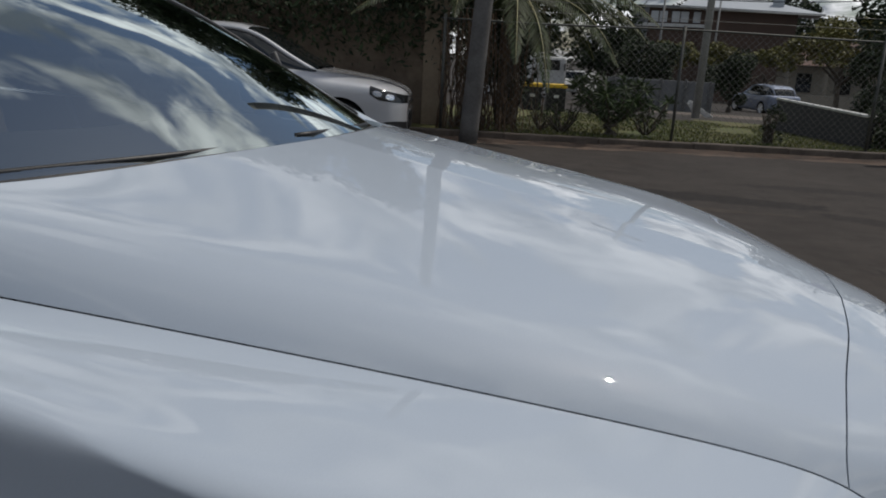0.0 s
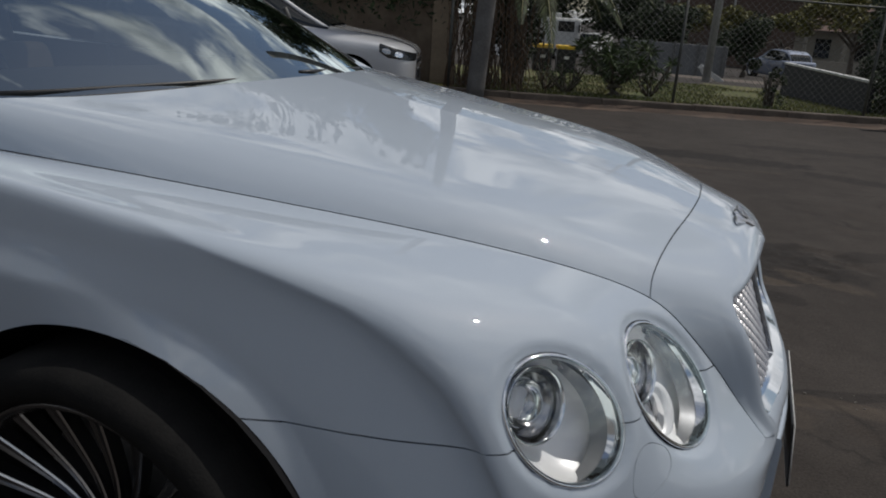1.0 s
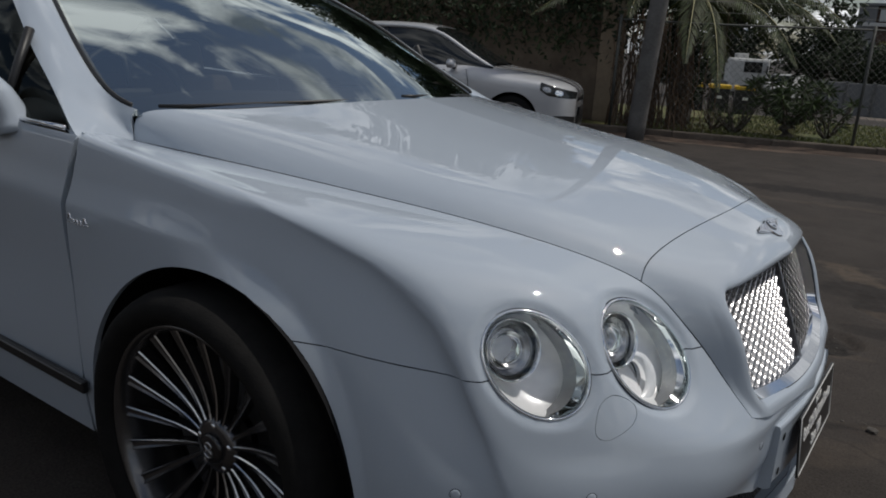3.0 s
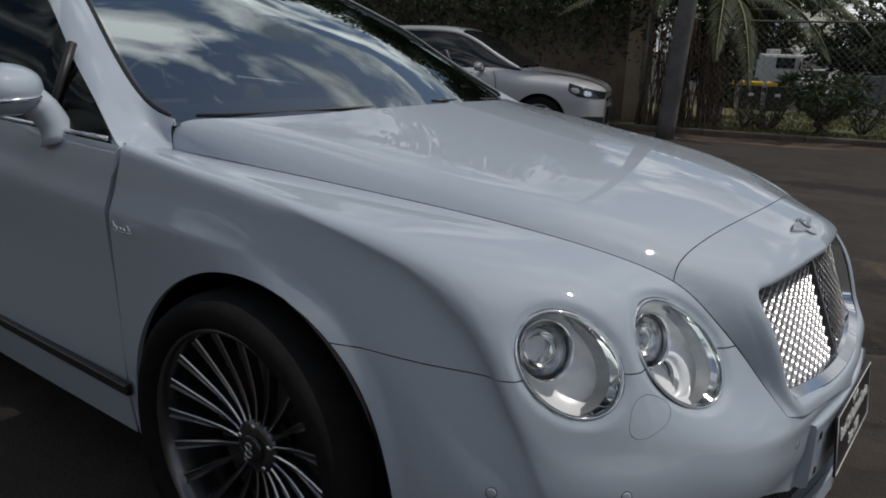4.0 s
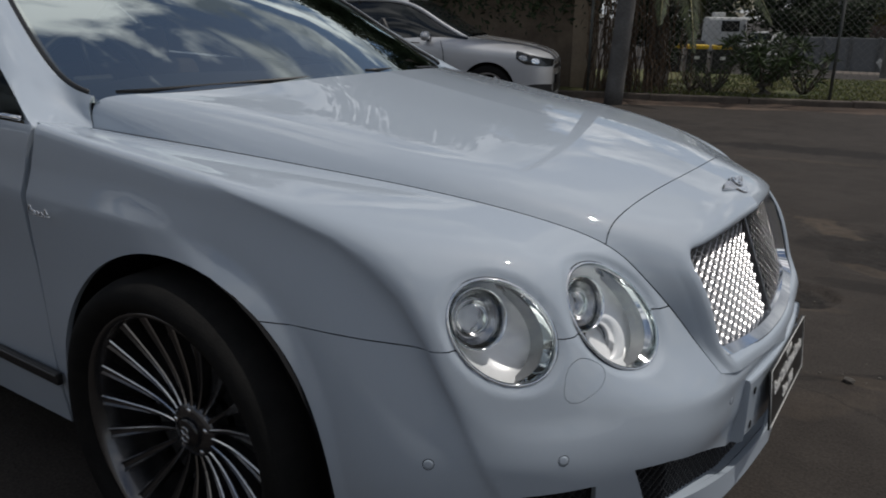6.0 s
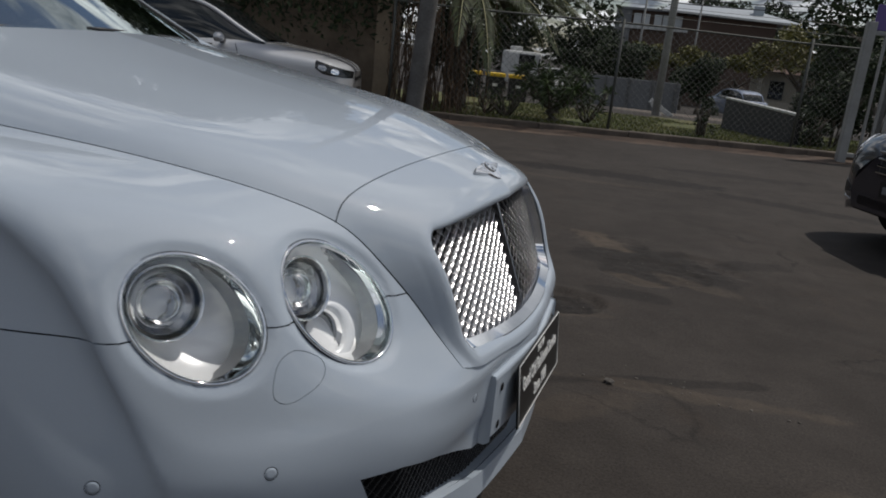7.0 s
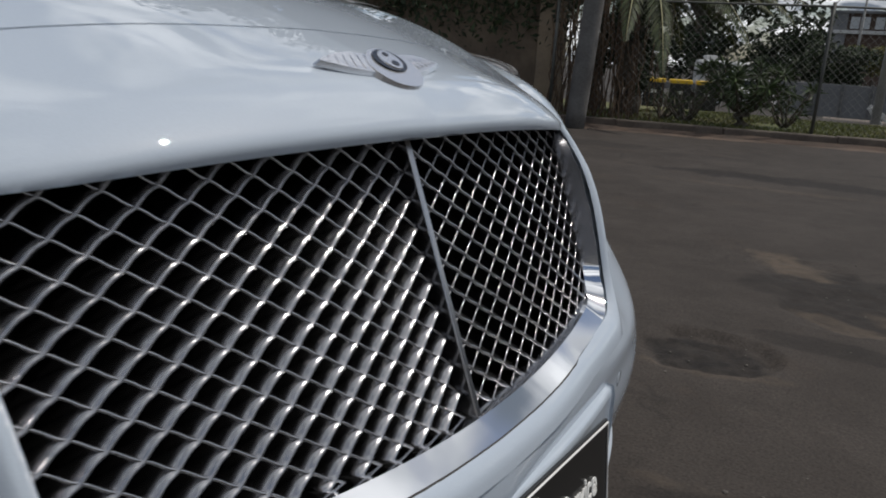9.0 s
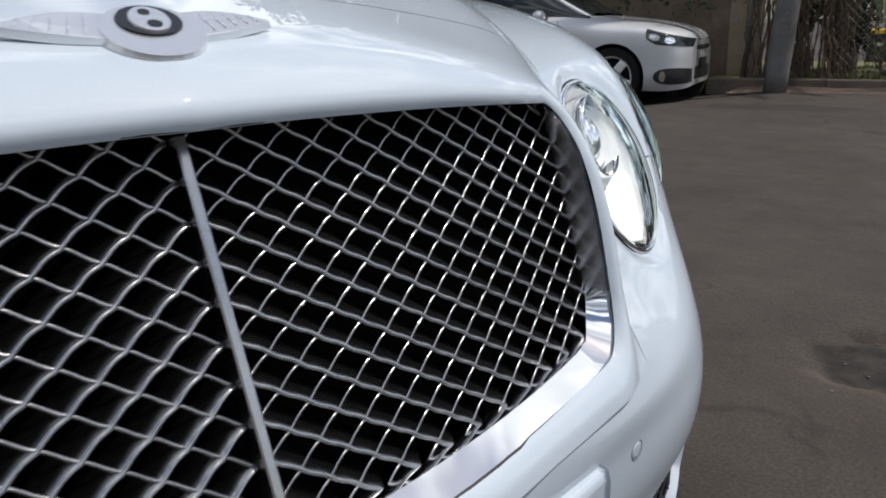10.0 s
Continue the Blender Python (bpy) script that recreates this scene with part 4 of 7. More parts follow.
    if not inner:
        projector(l.c + l.a * 0.042 + l.b * 0.004 - l.n * 0.011 + flat, 0.053, "projector")
    else:
        projector(l.c + l.a * 0.054 + l.b * 0.014 - l.n * 0.012 + flat, 0.050, "projector")
        q = l.c - l.a * 0.017 + l.b * 0.038 - l.n * 0.034 + flat
        projector(q, 0.034, "indicator", 0.035, False)
        # white visor hooked round the indicator
        V = []
        for i in range(40):
            f = radians(140 + 165 * i / 39)
            w = 0.022 * math.sin(math.pi * (i + 1) / 41) ** 0.5
            d = l.a * math.cos(f) + l.b * math.sin(f)
            V += [q + d * 0.035 + l.n * 0.002, q + d * (0.036 + w * 0.3) + l.n * 0.010, q + d * (0.036 + w) + l.n * 0.005]
        F = [(3 * i + k, 3 * i + k + 1, 3 * i + k + 4, 3 * i + k + 3) for i in range(39) for k in (0, 1)]
        add("visor", (V, F), LAMPWHITE, lamp)


for side in (-1, 1):
    headlamp(LAMP_OUT, False, side)
    headlamp(LAMP_IN, True, side)


# ---- wheels
def wheel(x, side):
    hub_y = side * 0.812
    T = Matrix.Translation((x, hub_y, 0.345)) @ (Matrix() if side > 0 else Matrix.Rotation(math.pi, 4, "Z"))
    # outward is +y
    barrel = [(0.255, -0.12), (0.258, 0.02), (0.262, 0.075), (0.272, 0.098), (0.278, 0.104), (0.276, 0.112), (0.268, 0.112), (0.262, 0.10), (0.255, 0.08), (0.248, 0.02), (0.243, -0.10)]
    V, F = lathe(barrel, 64)
    w = piece("wheel", put(V, T), F, RIM, coupe, "graphite alloy wheel with paired thin spokes")
    tyre = [(0.262, -0.125), (0.285, -0.135), (0.325, -0.132), (0.340, -0.118), (0.3455, -0.09), (0.3455, 0.085), (0.340, 0.105), (0.332, 0.122), (0.312, 0.133), (0.292, 0.130), (0.280, 0.118), (0.274, 0.105)]
    V, F = lathe(tyre, 72)
    t = piece("tyre", put(V, T), F, RUBBER, w)
    for g in range(3):
        V, F = lathe([(0.3465, -0.05 + 0.05 * g - 0.003), (0.3465, -0.05 + 0.05 * g + 0.003)], 72)
        piece("tread_groove", put(V, T), F, LINER, w)
    V, F = lathe([(0.215, -0.03), (0.215, -0.012), (0.06, -0.010), (0.06, -0.03)], 48)
    piece("brake_disc", put(V, T), F, GALV, w)
    hubp = [(0.066, 0.010), (0.064, 0.044), (0.058, 0.053), (0.047, 0.057), (0.034, 0.058)]
    V, F = lathe(hubp, 48)
    piece("hub", put(V, T), F, RIM, w)
    V, F = lathe([(0.034, 0.058), (0.033, 0.066), (0.028, 0.069), (0.001, 0.070)], 32)
    piece("centre_cap", put(V, T), F, ENAMEL, w)
    # plain raised mark on the cap
    V, F = both(*[tube([Vector((sx * 0.010 * math.cos(a) + 0.0, 0.0705, z0 + 0.008 * math.sin(a))) for a in np.linspace(0, 2 * math.pi, 14)], 0.0026, 6) for sx, z0 in ((1, 0.008), (1.1, -0.009))])
    piece("cap_mark", put(V, T), F, RIMEDGE, w)
    for b in range(5):
        a = 2 * math.pi * b / 5 + 0.3
        V, F = lathe([(0.007, 0.05), (0.007, 0.064), (0.005, 0.067), (0.001, 0.067)], 10)
        piece("wheel_bolt", put(V, T @ Matrix.Translation((0.048 * math.cos(a), -0.008, 0.048 * math.sin(a)))), F, CHROME, w)
    # twenty spokes with bright machined edges
    for p in range(20):
        a0 = 2 * math.pi * p / 20 + 0.02
        V, F, mi = [], [], []
        steps = 12
        for i in range(steps):
            s = i / (steps - 1)
            r = 0.052 + (0.266 - 0.052) * s
            y = 0.052 - 0.010 * math.sin(min(1, s * 2.2) * math.pi * 0.5) + 0.050 * s ** 1.35
            hw = 0.0045 + 0.0085 * s ** 1.4
            ca, sa = math.cos(a0), math.sin(a0)
            for dw, dy in ((-hw, -0.024), (-hw, -0.001), (-hw + 0.0022, 0.0015), (-hw * 0.35, -0.002), (hw * 0.35, -0.002), (hw - 0.0022, 0.0015), (hw, -0.001), (hw, -0.024)):
                V.append((r * ca - dw * sa, y + dy, r * sa + dw * ca))
        for i in range(steps - 1):
            for k in range(8):
                F.append((i * 8 + k, (i + 1) * 8 + k, (i + 1) * 8 + (k + 1) % 8, i * 8 + (k + 1) % 8))
                mi.append(1 if k in (1, 5) else 0)
        o = piece("spoke", put(V, T), F, [RIM, RIMEDGE], w, "", False)
        o.data.polygons.foreach_set("material_index", mi)
    # brake caliper
    part("caliper", box_bm((0.07, 0.06, 0.16), (-0.17, -0.03, 0.05), 0.015), BLACK, w).matrix_local = T


WHEELBASE = 2.745
for x in (0.0, -WHEELBASE):
    for side in (-1, 1):
        wheel(x, side)

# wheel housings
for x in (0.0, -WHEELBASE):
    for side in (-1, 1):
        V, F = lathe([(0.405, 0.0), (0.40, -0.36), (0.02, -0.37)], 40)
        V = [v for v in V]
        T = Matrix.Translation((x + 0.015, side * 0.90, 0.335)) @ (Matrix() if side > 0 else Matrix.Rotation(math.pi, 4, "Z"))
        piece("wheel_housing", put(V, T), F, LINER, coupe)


# ---- the rest of the coupe
def sheet(name, rows, nu, nv, material, parent, label="", depth=0.0, mirror=False, up=None, cuts=(), proud=False):
    s = Skin.loft(rows, nu, nv)
    if proud:
        s.P[:, 1] -= haunch(s.P)
        # meet the wing's rear edge
        e = (OUTER.UV[:, 0] < 1e-6) & (OUTER.UV[:, 1] > 2.9)
        g = s.UV[:, 0] < 1e-6
        eo, go = np.argsort(OUTER.P[e][:, 2]), np.argsort(s.P[g][:, 2])
        step = np.interp(s.P[:, 2], OUTER.P[e][eo, 2], OUTER.P[e][eo, 1]) - np.interp(s.P[:, 2], s.P[g][go, 2], s.P[g][go, 1])
        s.P[:, 1] += step * np.clip(1 - s.UV[:, 0], 0, 1) ** 2
    for c in cuts:
        s = s.keep(c)
    if up is not None and float(np.mean(s.normals() @ np.array(up))) < 0:
        s = s.turned()
    V, F = s.solid(depth) if depth else ([tuple(p) for p in s.P], s.polys)
    ob = piece(name, V, F, material, parent, label)
    if mirror:
        piece(name, flip(V), [q[::-1] for q in F], material, parent, label)
    return ob


def mirror_rows(rows):
    """Rows that reach the middle at their last point, continued to the other side."""
    return [list(r) + [(x, -y, z) for x, y, z in r[-2::-1]] for r in rows]


SIDE_ROWS = [
    [(-0.410, -0.886, 0.940), (-0.419, -0.898, 0.898), (-0.432, -0.906, 0.825), (-0.435, -0.904, 0.620), (-0.425, -0.905, 0.400), (-0.420, -0.885, 0.230)],
    [(-0.900, -0.884, 0.945), (-0.900, -0.896, 0.903), (-0.900, -0.910, 0.820), (-0.900, -0.904, 0.600), (-0.900, -0.910, 0.390), (-0.900, -0.890, 0.230)],
    [(-1.700, -0.881, 0.955), (-1.700, -0.893, 0.913), (-1.700, -0.916, 0.820), (-1.700, -0.914, 0.600), (-1.700, -0.920, 0.390), (-1.700, -0.895, 0.230)],
    [(-2.400, -0.850, 0.975), (-2.400, -0.900, 0.921), (-2.400, -0.950, 0.840), (-2.400, -0.958, 0.620), (-2.400, -0.948, 0.400), (-2.400, -0.910, 0.240)],
    [(-2.950, -0.800, 0.985), (-2.950, -0.865, 0.931), (-2.950, -0.930, 0.850), (-2.950, -0.950, 0.640), (-2.950, -0.935, 0.420), (-2.950, -0.890, 0.250)],
    [(-3.500, -0.690, 0.975), (-3.508, -0.760, 0.921), (-3.520, -0.830, 0.840), (-3.540, -0.870, 0.640), (-3.530, -0.860, 0.440), (-3.500, -0.820, 0.270)],
    [(-3.780, -0.480, 0.955), (-3.804, -0.520, 0.905), (-3.840, -0.560, 0.830), (-3.880, -0.590, 0.640), (-3.870, -0.590, 0.440), (-3.820, -0.570, 0.280)],
    [(-3.830, 0.000, 0.950), (-3.858, 0.000, 0.902), (-3.900, 0.000, 0.830), (-3.940, 0.000, 0.640), (-3.930, 0.000, 0.440), (-3.880, 0.000, 0.280)],
]
rear_arch = lambda P, UV: np.hypot(P[:, 0] + WHEELBASE - 0.0, P[:, 2] - 0.335) - 0.40
OUTY = (0, -1, 0)
seam_x = lambda z: -0.4302 + 0.03 * np.clip((z - 0.6) / 0.3, 0, 1) ** 2
DOOR = sheet("door", SIDE_ROWS, 120, 40, PAINT, coupe, "pale silver door with a flush handle", 0.015, True, OUTY,
             [lambda P, UV: seam_x(P[:, 2]) - P[:, 0], lambda P, UV: P[:, 0] + 1.72, lambda P, UV: P[:, 2] - 0.372], proud=True)
sheet("rear_quarter", SIDE_ROWS, 120, 40, PAINT, coupe, "", 0.015, True, OUTY, [lambda P, UV: -1.725 - P[:, 0], rear_arch])
sheet("sill", SIDE_ROWS, 120, 40, PAINT, coupe, "", 0.015, True, OUTY, [lambda P, UV: P[:, 0] + 1.72, lambda P, UV: 0.368 - P[:, 2], lambda P, UV: -0.43 - P[:, 0]])
for side in (-1, 1):
    part("sill_trim", box_bm((1.93, 0.016, 0.030), (-1.36, side * 0.916, 0.366), 0.004), BLACK, coupe)
    V, F = tube([(x, side * 0.925, 0.377) for x in np.linspace(-0.40, -2.30, 10)], 0.0022, 6)
    piece("sill_strip", V, F, GALV, coupe)
DECK = [
    [(-2.35, -0.860, 0.972), (-2.45, -0.60, 1.02), (-2.50, 0.0, 1.04)],
    [(-2.95, -0.800, 0.985), (-3.00, -0.45, 1.015), (-3.00, 0.0, 1.025)],
    [(-3.50, -0.690, 0.975), (-3.50, -0.35, 0.985), (-3.50, 0.0, 0.990)],
    [(-3.78, -0.480, 0.955), (-3.82, -0.25, 0.952), (-3.83, 0.0, 0.950)],
]
sheet("boot_lid", mirror_rows(DECK), 30, 40, PAINT, coupe, "", 0.01, False, (0, 0, 1))

# cabin
SCREEN = [
    [(-0.468, -0.722, 0.968), (-0.362, -0.600, 0.975), (-0.228, -0.340, 0.992), (-0.168, 0.000, 1.000)],
    [(-0.644, -0.720, 1.065), (-0.587, -0.562, 1.103), (-0.499, -0.291, 1.147), (-0.454, 0.000, 1.159)],
    [(-0.918, -0.647, 1.218), (-0.872, -0.501, 1.242), (-0.792, -0.260, 1.277), (-0.762, 0.000, 1.287)],
    [(-1.187, -0.562, 1.337), (-1.137, -0.428, 1.359), (-1.087, -0.219, 1.379), (-1.067, 0.000, 1.385)],
]
sheet("windscreen", mirror_rows(SCREEN), 40, 50, WINDSCREEN, coupe, "raked windscreen glass", 0.0, False, (0.4, 0, 1))
# black edge band of the glass
fr = [Vector(p) for p in SCREEN[0]] + [Vector((x, -y, z)) for x, y, z in SCREEN[0][-2::-1]]
band = [[(p.x + 0.006 + 0.029 * min(1, max(0, (0.69 - abs(p.y)) / 0.12)), p.y * 0.982, p.z - 0.005 - 0.017 * min(1, max(0, (0.69 - abs(p.y)) / 0.12))) for p in fr], [(p.x - 0.016, p.y * 0.99, p.z + 0.009) for p in fr]]
sheet("cowl_band", [[tuple(np.array(a) + (0, 0, 0.002)) for a in r] for r in band], 4, 50, BLACK, coupe, "", 0.004, False, (0, 0, 1))
PILLAR_ROWS = [
    [(-0.459, -0.714, 0.985), (-0.463, -0.724, 0.948), (-0.457, -0.724, 0.909), (-0.440, -0.795, 0.930), (-0.423, -0.848, 0.936), (-0.409, -0.884, 0.935)],
    [(-0.488, -0.734, 0.998), (-0.496, -0.745, 0.981), (-0.496, -0.762, 0.967), (-0.484, -0.802, 0.961), (-0.472, -0.838, 0.959), (-0.459, -0.871, 0.954)],
    [(-0.580, -0.732, 1.038), (-0.586, -0.750, 1.037), (-0.590, -0.771, 1.034), (-0.593, -0.791, 1.031), (-0.593, -0.813, 1.025), (-0.591, -0.832, 1.017)],
    [(-0.746, -0.697, 1.129), (-0.753, -0.716, 1.131), (-0.760, -0.735, 1.129), (-0.765, -0.753, 1.124), (-0.768, -0.770, 1.116), (-0.768, -0.784, 1.103)],
    [(-0.912, -0.651, 1.224), (-0.922, -0.671, 1.228), (-0.929, -0.689, 1.226), (-0.936, -0.705, 1.220), (-0.940, -0.719, 1.211), (-0.940, -0.732, 1.199)],
    [(-1.177, -0.565, 1.345), (-1.192, -0.586, 1.353), (-1.206, -0.604, 1.352), (-1.216, -0.620, 1.345), (-1.222, -0.633, 1.335), (-1.223, -0.641, 1.320)],
]
sheet("windscreen_pillar", PILLAR_ROWS, 60, 30, PAINT, coupe, "", 0.02, True, (0.3, -0.6, 0.6))
TRIM_ROWS = [[(x - 0.012, y * 0.965 + 0.012, z - 0.014) for x, y, z in r] for r in PILLAR_ROWS[1:]]
sheet("pillar_trim", TRIM_ROWS, 40, 12, TRIM, coupe, "", 0.004, True, (0.3, -0.6, 0.6))
seal = [r[0] for r in PILLAR_ROWS]
for sgn in (1, -1):
    V, F = tube([(x - 0.004, sgn * (y + 0.008), z + 0.004) for x, y, z in spline(np.array(seal), np.arange(6), np.linspace(0.35, 5, 40))], 0.006, 6)
    piece("screen_seal", V, F, BLACK, coupe)
ROOF = [
    [(-1.218, -0.637, 1.329), (-1.158, -0.481, 1.359), (-1.098, -0.231, 1.381), (-1.070, 0.000, 1.387)],
    [(-1.592, -0.642, 1.366), (-1.592, -0.491, 1.391), (-1.592, -0.236, 1.408), (-1.592, 0.000, 1.414)],
    [(-1.950, -0.655, 1.330), (-1.950, -0.510, 1.355), (-1.950, -0.250, 1.375), (-1.950, 0.000, 1.382)],
    [(-2.350, -0.600, 1.220), (-2.300, -0.480, 1.250), (-2.270, -0.250, 1.275), (-2.260, 0.000, 1.282)],
]
sheet("roof", mirror_rows(ROOF), 40, 40, PAINT, coupe, "", 0.03, False, (0, 0, 1))
REAR_GLASS = [
    [(-2.350, -0.600, 1.220), (-2.30, -0.48, 1.250), (-2.27, -0.25, 1.275), (-2.26, 0.0, 1.282)],
    [(-2.700, -0.640, 1.040), (-2.80, -0.45, 1.035), (-2.86, -0.22, 1.035), (-2.88, 0.0, 1.035)],
]
sheet("rear_window", mirror_rows(REAR_GLASS), 12, 30, DARKGLASS, coupe, "", 0.005, False, (-0.5, 0, 1))
GLASS_ROWS = [
    [(-0.462, -0.872, 0.945), (-0.470, -0.870, 0.954), (-0.476, -0.868, 0.960)],
    [(-0.560, -0.868, 0.946), (-0.576, -0.847, 0.988), (-0.591, -0.828, 1.019)],
    [(-0.706, -0.866, 0.948), (-0.737, -0.824, 1.038), (-0.768, -0.780, 1.105)],
    [(-0.846, -0.866, 0.948), (-0.893, -0.802, 1.090), (-0.940, -0.728, 1.201)],
    [(-1.115, -0.866, 0.950), (-1.169, -0.765, 1.163), (-1.223, -0.637, 1.322)],
    [(-1.500, -0.864, 0.955), (-1.546, -0.766, 1.183), (-1.592, -0.638, 1.366)],
    [(-1.950, -0.858, 0.962), (-1.978, -0.755, 1.161), (-2.006, -0.632, 1.333)],
    [(-2.330, -0.840, 0.972), (-2.340, -0.740, 1.100), (-2.350, -0.600, 1.220)],
]
sg = sheet("side_window", GLASS_ROWS, 50, 14, SIDEGLASS, coupe, "dark side window glass", 0.0, True, OUTY)
for sgn in (1, -1):
    V, F = tube([(x, sgn * -0.874, 0.948 + 0.006 * max(0, (-x - 0.5))) for x in np.linspace(-0.475, -2.30, 16)], 0.007, 8, flat=0.8)
    piece("window_trim", V, F, CHROME, coupe)
    V, F = tube([(-0.76, sgn * -0.868, 0.95), (-0.775, sgn * -0.82, 1.06), (-0.79, sgn * -0.775, 1.15)], 0.012, 6)
    piece("window_divider", V, F, BLACK, coupe)
C_ROWS = [
    [(-2.330, -0.842, 0.970), (-2.345, -0.742, 1.100), (-2.352, -0.602, 1.222)],
    [(-2.550, -0.830, 0.975), (-2.540, -0.730, 1.060), (-2.520, -0.622, 1.136)],
    [(-2.750, -0.815, 0.980), (-2.730, -0.730, 1.015), (-2.700, -0.642, 1.042)],
]
sheet("rear_pillar", C_ROWS, 12, 10, PAINT, coupe, "", 0.01, True, (0, -1, 0.5))

# cabin inside
def seat_vf():
    bm = box_bm((0.52, 0.50, 0.16), (0, 0, 0.36), 0.05, seg=3)
    box_bm((0.14, 0.50, 0.62), (-0.27, 0, 0.66), 0.05, Matrix.Rotation(radians(-16), 4, "Y"), 3, bm)
    box_bm((0.10, 0.26, 0.17), (-0.38, 0, 1.03), 0.04, Matrix.Rotation(radians(-14), 4, "Y"), 3, bm)
    return bm


for y in (-0.37, 0.37):
    part("seat", seat_vf(), LEATHER, coupe, "tan leather front seat", True).matrix_local = Matrix.Translation((-1.45, y, 0.0))
part("rear_bench", box_bm((0.6, 1.1, 0.6), (-2.25, 0, 0.62), 0.06), LEATHER, coupe)
part("cabin_floor", box_bm((1.9, 1.5, 0.04), (-1.5, 0, 0.26)), LINER, coupe)
DASH_ROWS = [
    [(-0.330, -0.650, 0.935), (-0.20, -0.33, 0.965), (-0.16, 0.0, 0.970)],
    [(-0.560, -0.660, 0.955), (-0.50, -0.36, 0.990), (-0.48, 0.0, 0.990)],
    [(-0.780, -0.670, 0.950), (-0.76, -0.38, 0.985), (-0.76, 0.0, 0.975)],
    [(-0.860, -0.670, 0.880), (-0.86, -0.38, 0.890), (-0.86, 0.0, 0.880)],
    [(-0.840, -0.670, 0.560), (-0.84, -0.38, 0.560), (-0.84, 0.0, 0.560)],
]
sheet("dashboard", mirror_rows(DASH_ROWS), 30, 30, DASH, coupe, "", 0.01, False, (0, 0, 1))
T = Matrix.Translation((-0.98, -0.37, 0.93)) @ Matrix.Rotation(radians(66), 4, "Y")
V, F = tube([(0.185 * math.cos(a), 0.185 * math.sin(a), 0) for a in np.linspace(0, 2 * math.pi, 40, endpoint=False)], 0.016, 8, True)
steer = piece("steering_wheel", put(V, T), F, BLACK, coupe)
part("steering_hub", box_bm((0.12, 0.15, 0.04), (0, 0, -0.01), 0.02), BLACK, steer).matrix_local = T
for k in range(3):
    a = math.pi + k * math.pi / 2
    V, F = tube([(0.04 * math.cos(a), 0.04 * math.sin(a), -0.01), (0.18 * math.cos(a), 0.18 * math.sin(a), 0)], 0.012, 6)
    piece("steering_spoke", put(V, T), F, BLACK, steer)
part("rear_view_mirror", box_bm((0.03, 0.22, 0.07), (-0.90, 0, 1.27), 0.012), BLACK, coupe)
# wipers
for y0, y1 in ((-0.10, -0.66), (0.52, -0.04)):
    pts = []
    for i in range(12):
        s = i / 11
        y = y0 + (y1 - y0) * s
        xs = np.interp(abs(y), [0, 0.34, 0.60, 0.722], [-0.175, -0.235, -0.372, -0.48])
        zs = np.interp(abs(y), [0, 0.34, 0.60, 0.722], [1.018, 1.010, 0.992, 0.984])
        pts.append((xs - 0.012 - 0.010 * s, y, zs - 0.004 + 0.006 * s))
    V, F = tube(pts, 0.005, 6)
    piece("wiper", V, F, BLACK, coupe)


# door mirrors
def door_mirror(sgn):
    rows = []
    for s, hy, hz, cx in ((-0.01, 0.0005, 0.0005, 0.0), (0.0, 0.02, 0.012, 0.0), (0.12, 0.055, 0.045, 0.0), (0.45, 0.088, 0.066, 0.0), (0.85, 0.098, 0.074, 0.0), (1.0, 0.094, 0.070, 0.0)):
        ring = []
        for k in range(17):
            a = 2 * math.pi * k / 16
            sy, sz = math.cos(a), math.sin(a)
            sy, sz = math.copysign(abs(sy) ** 0.75, sy), math.copysign(abs(sz) ** 0.75, sz)
            ring.append((-0.675 - 0.135 * s, MIRROR_Y + hy * sy * 1.02, MIRROR_Z + hz * sz * 0.86))
        rows.append(ring)
    s = Skin.loft(rows, 20, 33)
    if float(np.mean(s.normals()[:, 0])) < 0:
        s = s.turned()
    V, F = [tuple(p) for p in s.P], s.polys
    # the far mirror is folded back a little
    fold = lambda V: [(x - 0.14, -y - 0.05, z) for x, y, z in V]
    m = (lambda v: v) if sgn > 0 else fold
    fx = (lambda f: f) if sgn > 0 else (lambda f: [q[::-1] for q in f])
    h = piece("door_mirror", m(V), fx(F), PAINT, coupe, "pale silver door mirror with a clear lamp strip")
    V, F = tube([(-0.735, MIRROR_Y + 0.050, MIRROR_Z - 0.018), (-0.722, MIRROR_Y + 0.078, MIRROR_Z - 0.048), (-0.708, MIRROR_Y + 0.092, MIRROR_Z - 0.078), (-0.700, MIRROR_Y + 0.098, MIRROR_Z - 0.105), (-0.695, MIRROR_Y + 0.100, MIRROR_Z - 0.125)], [0.040, 0.038, 0.037, 0.041, 0.048], 16)
    piece("stalk", m(V), fx(F), PAINT, h)
    strip = [(-0.6735 - float(np.interp(abs(d), [0, 0.02, 0.055, 0.088], [0.0, 0.001, 0.015, 0.060])), MIRROR_Y + d, MIRROR_Z - 0.016 + 0.004 * d / 0.08) for d in np.linspace(-0.080, 0.075, 14)]
    V, F = tube(strip, 0.005, 8)
    piece("lamp_strip", m(V), fx(F), CHROME, h)
    V = [(-0.808, MIRROR_Y + 0.09 * math.cos(a), MIRROR_Z + 0.056 * math.sin(a)) for a in np.linspace(0, 2 * math.pi, 24, endpoint=False)]
    piece("mirror_glass", m(V), fx([tuple(range(24))]), CHROME, h)


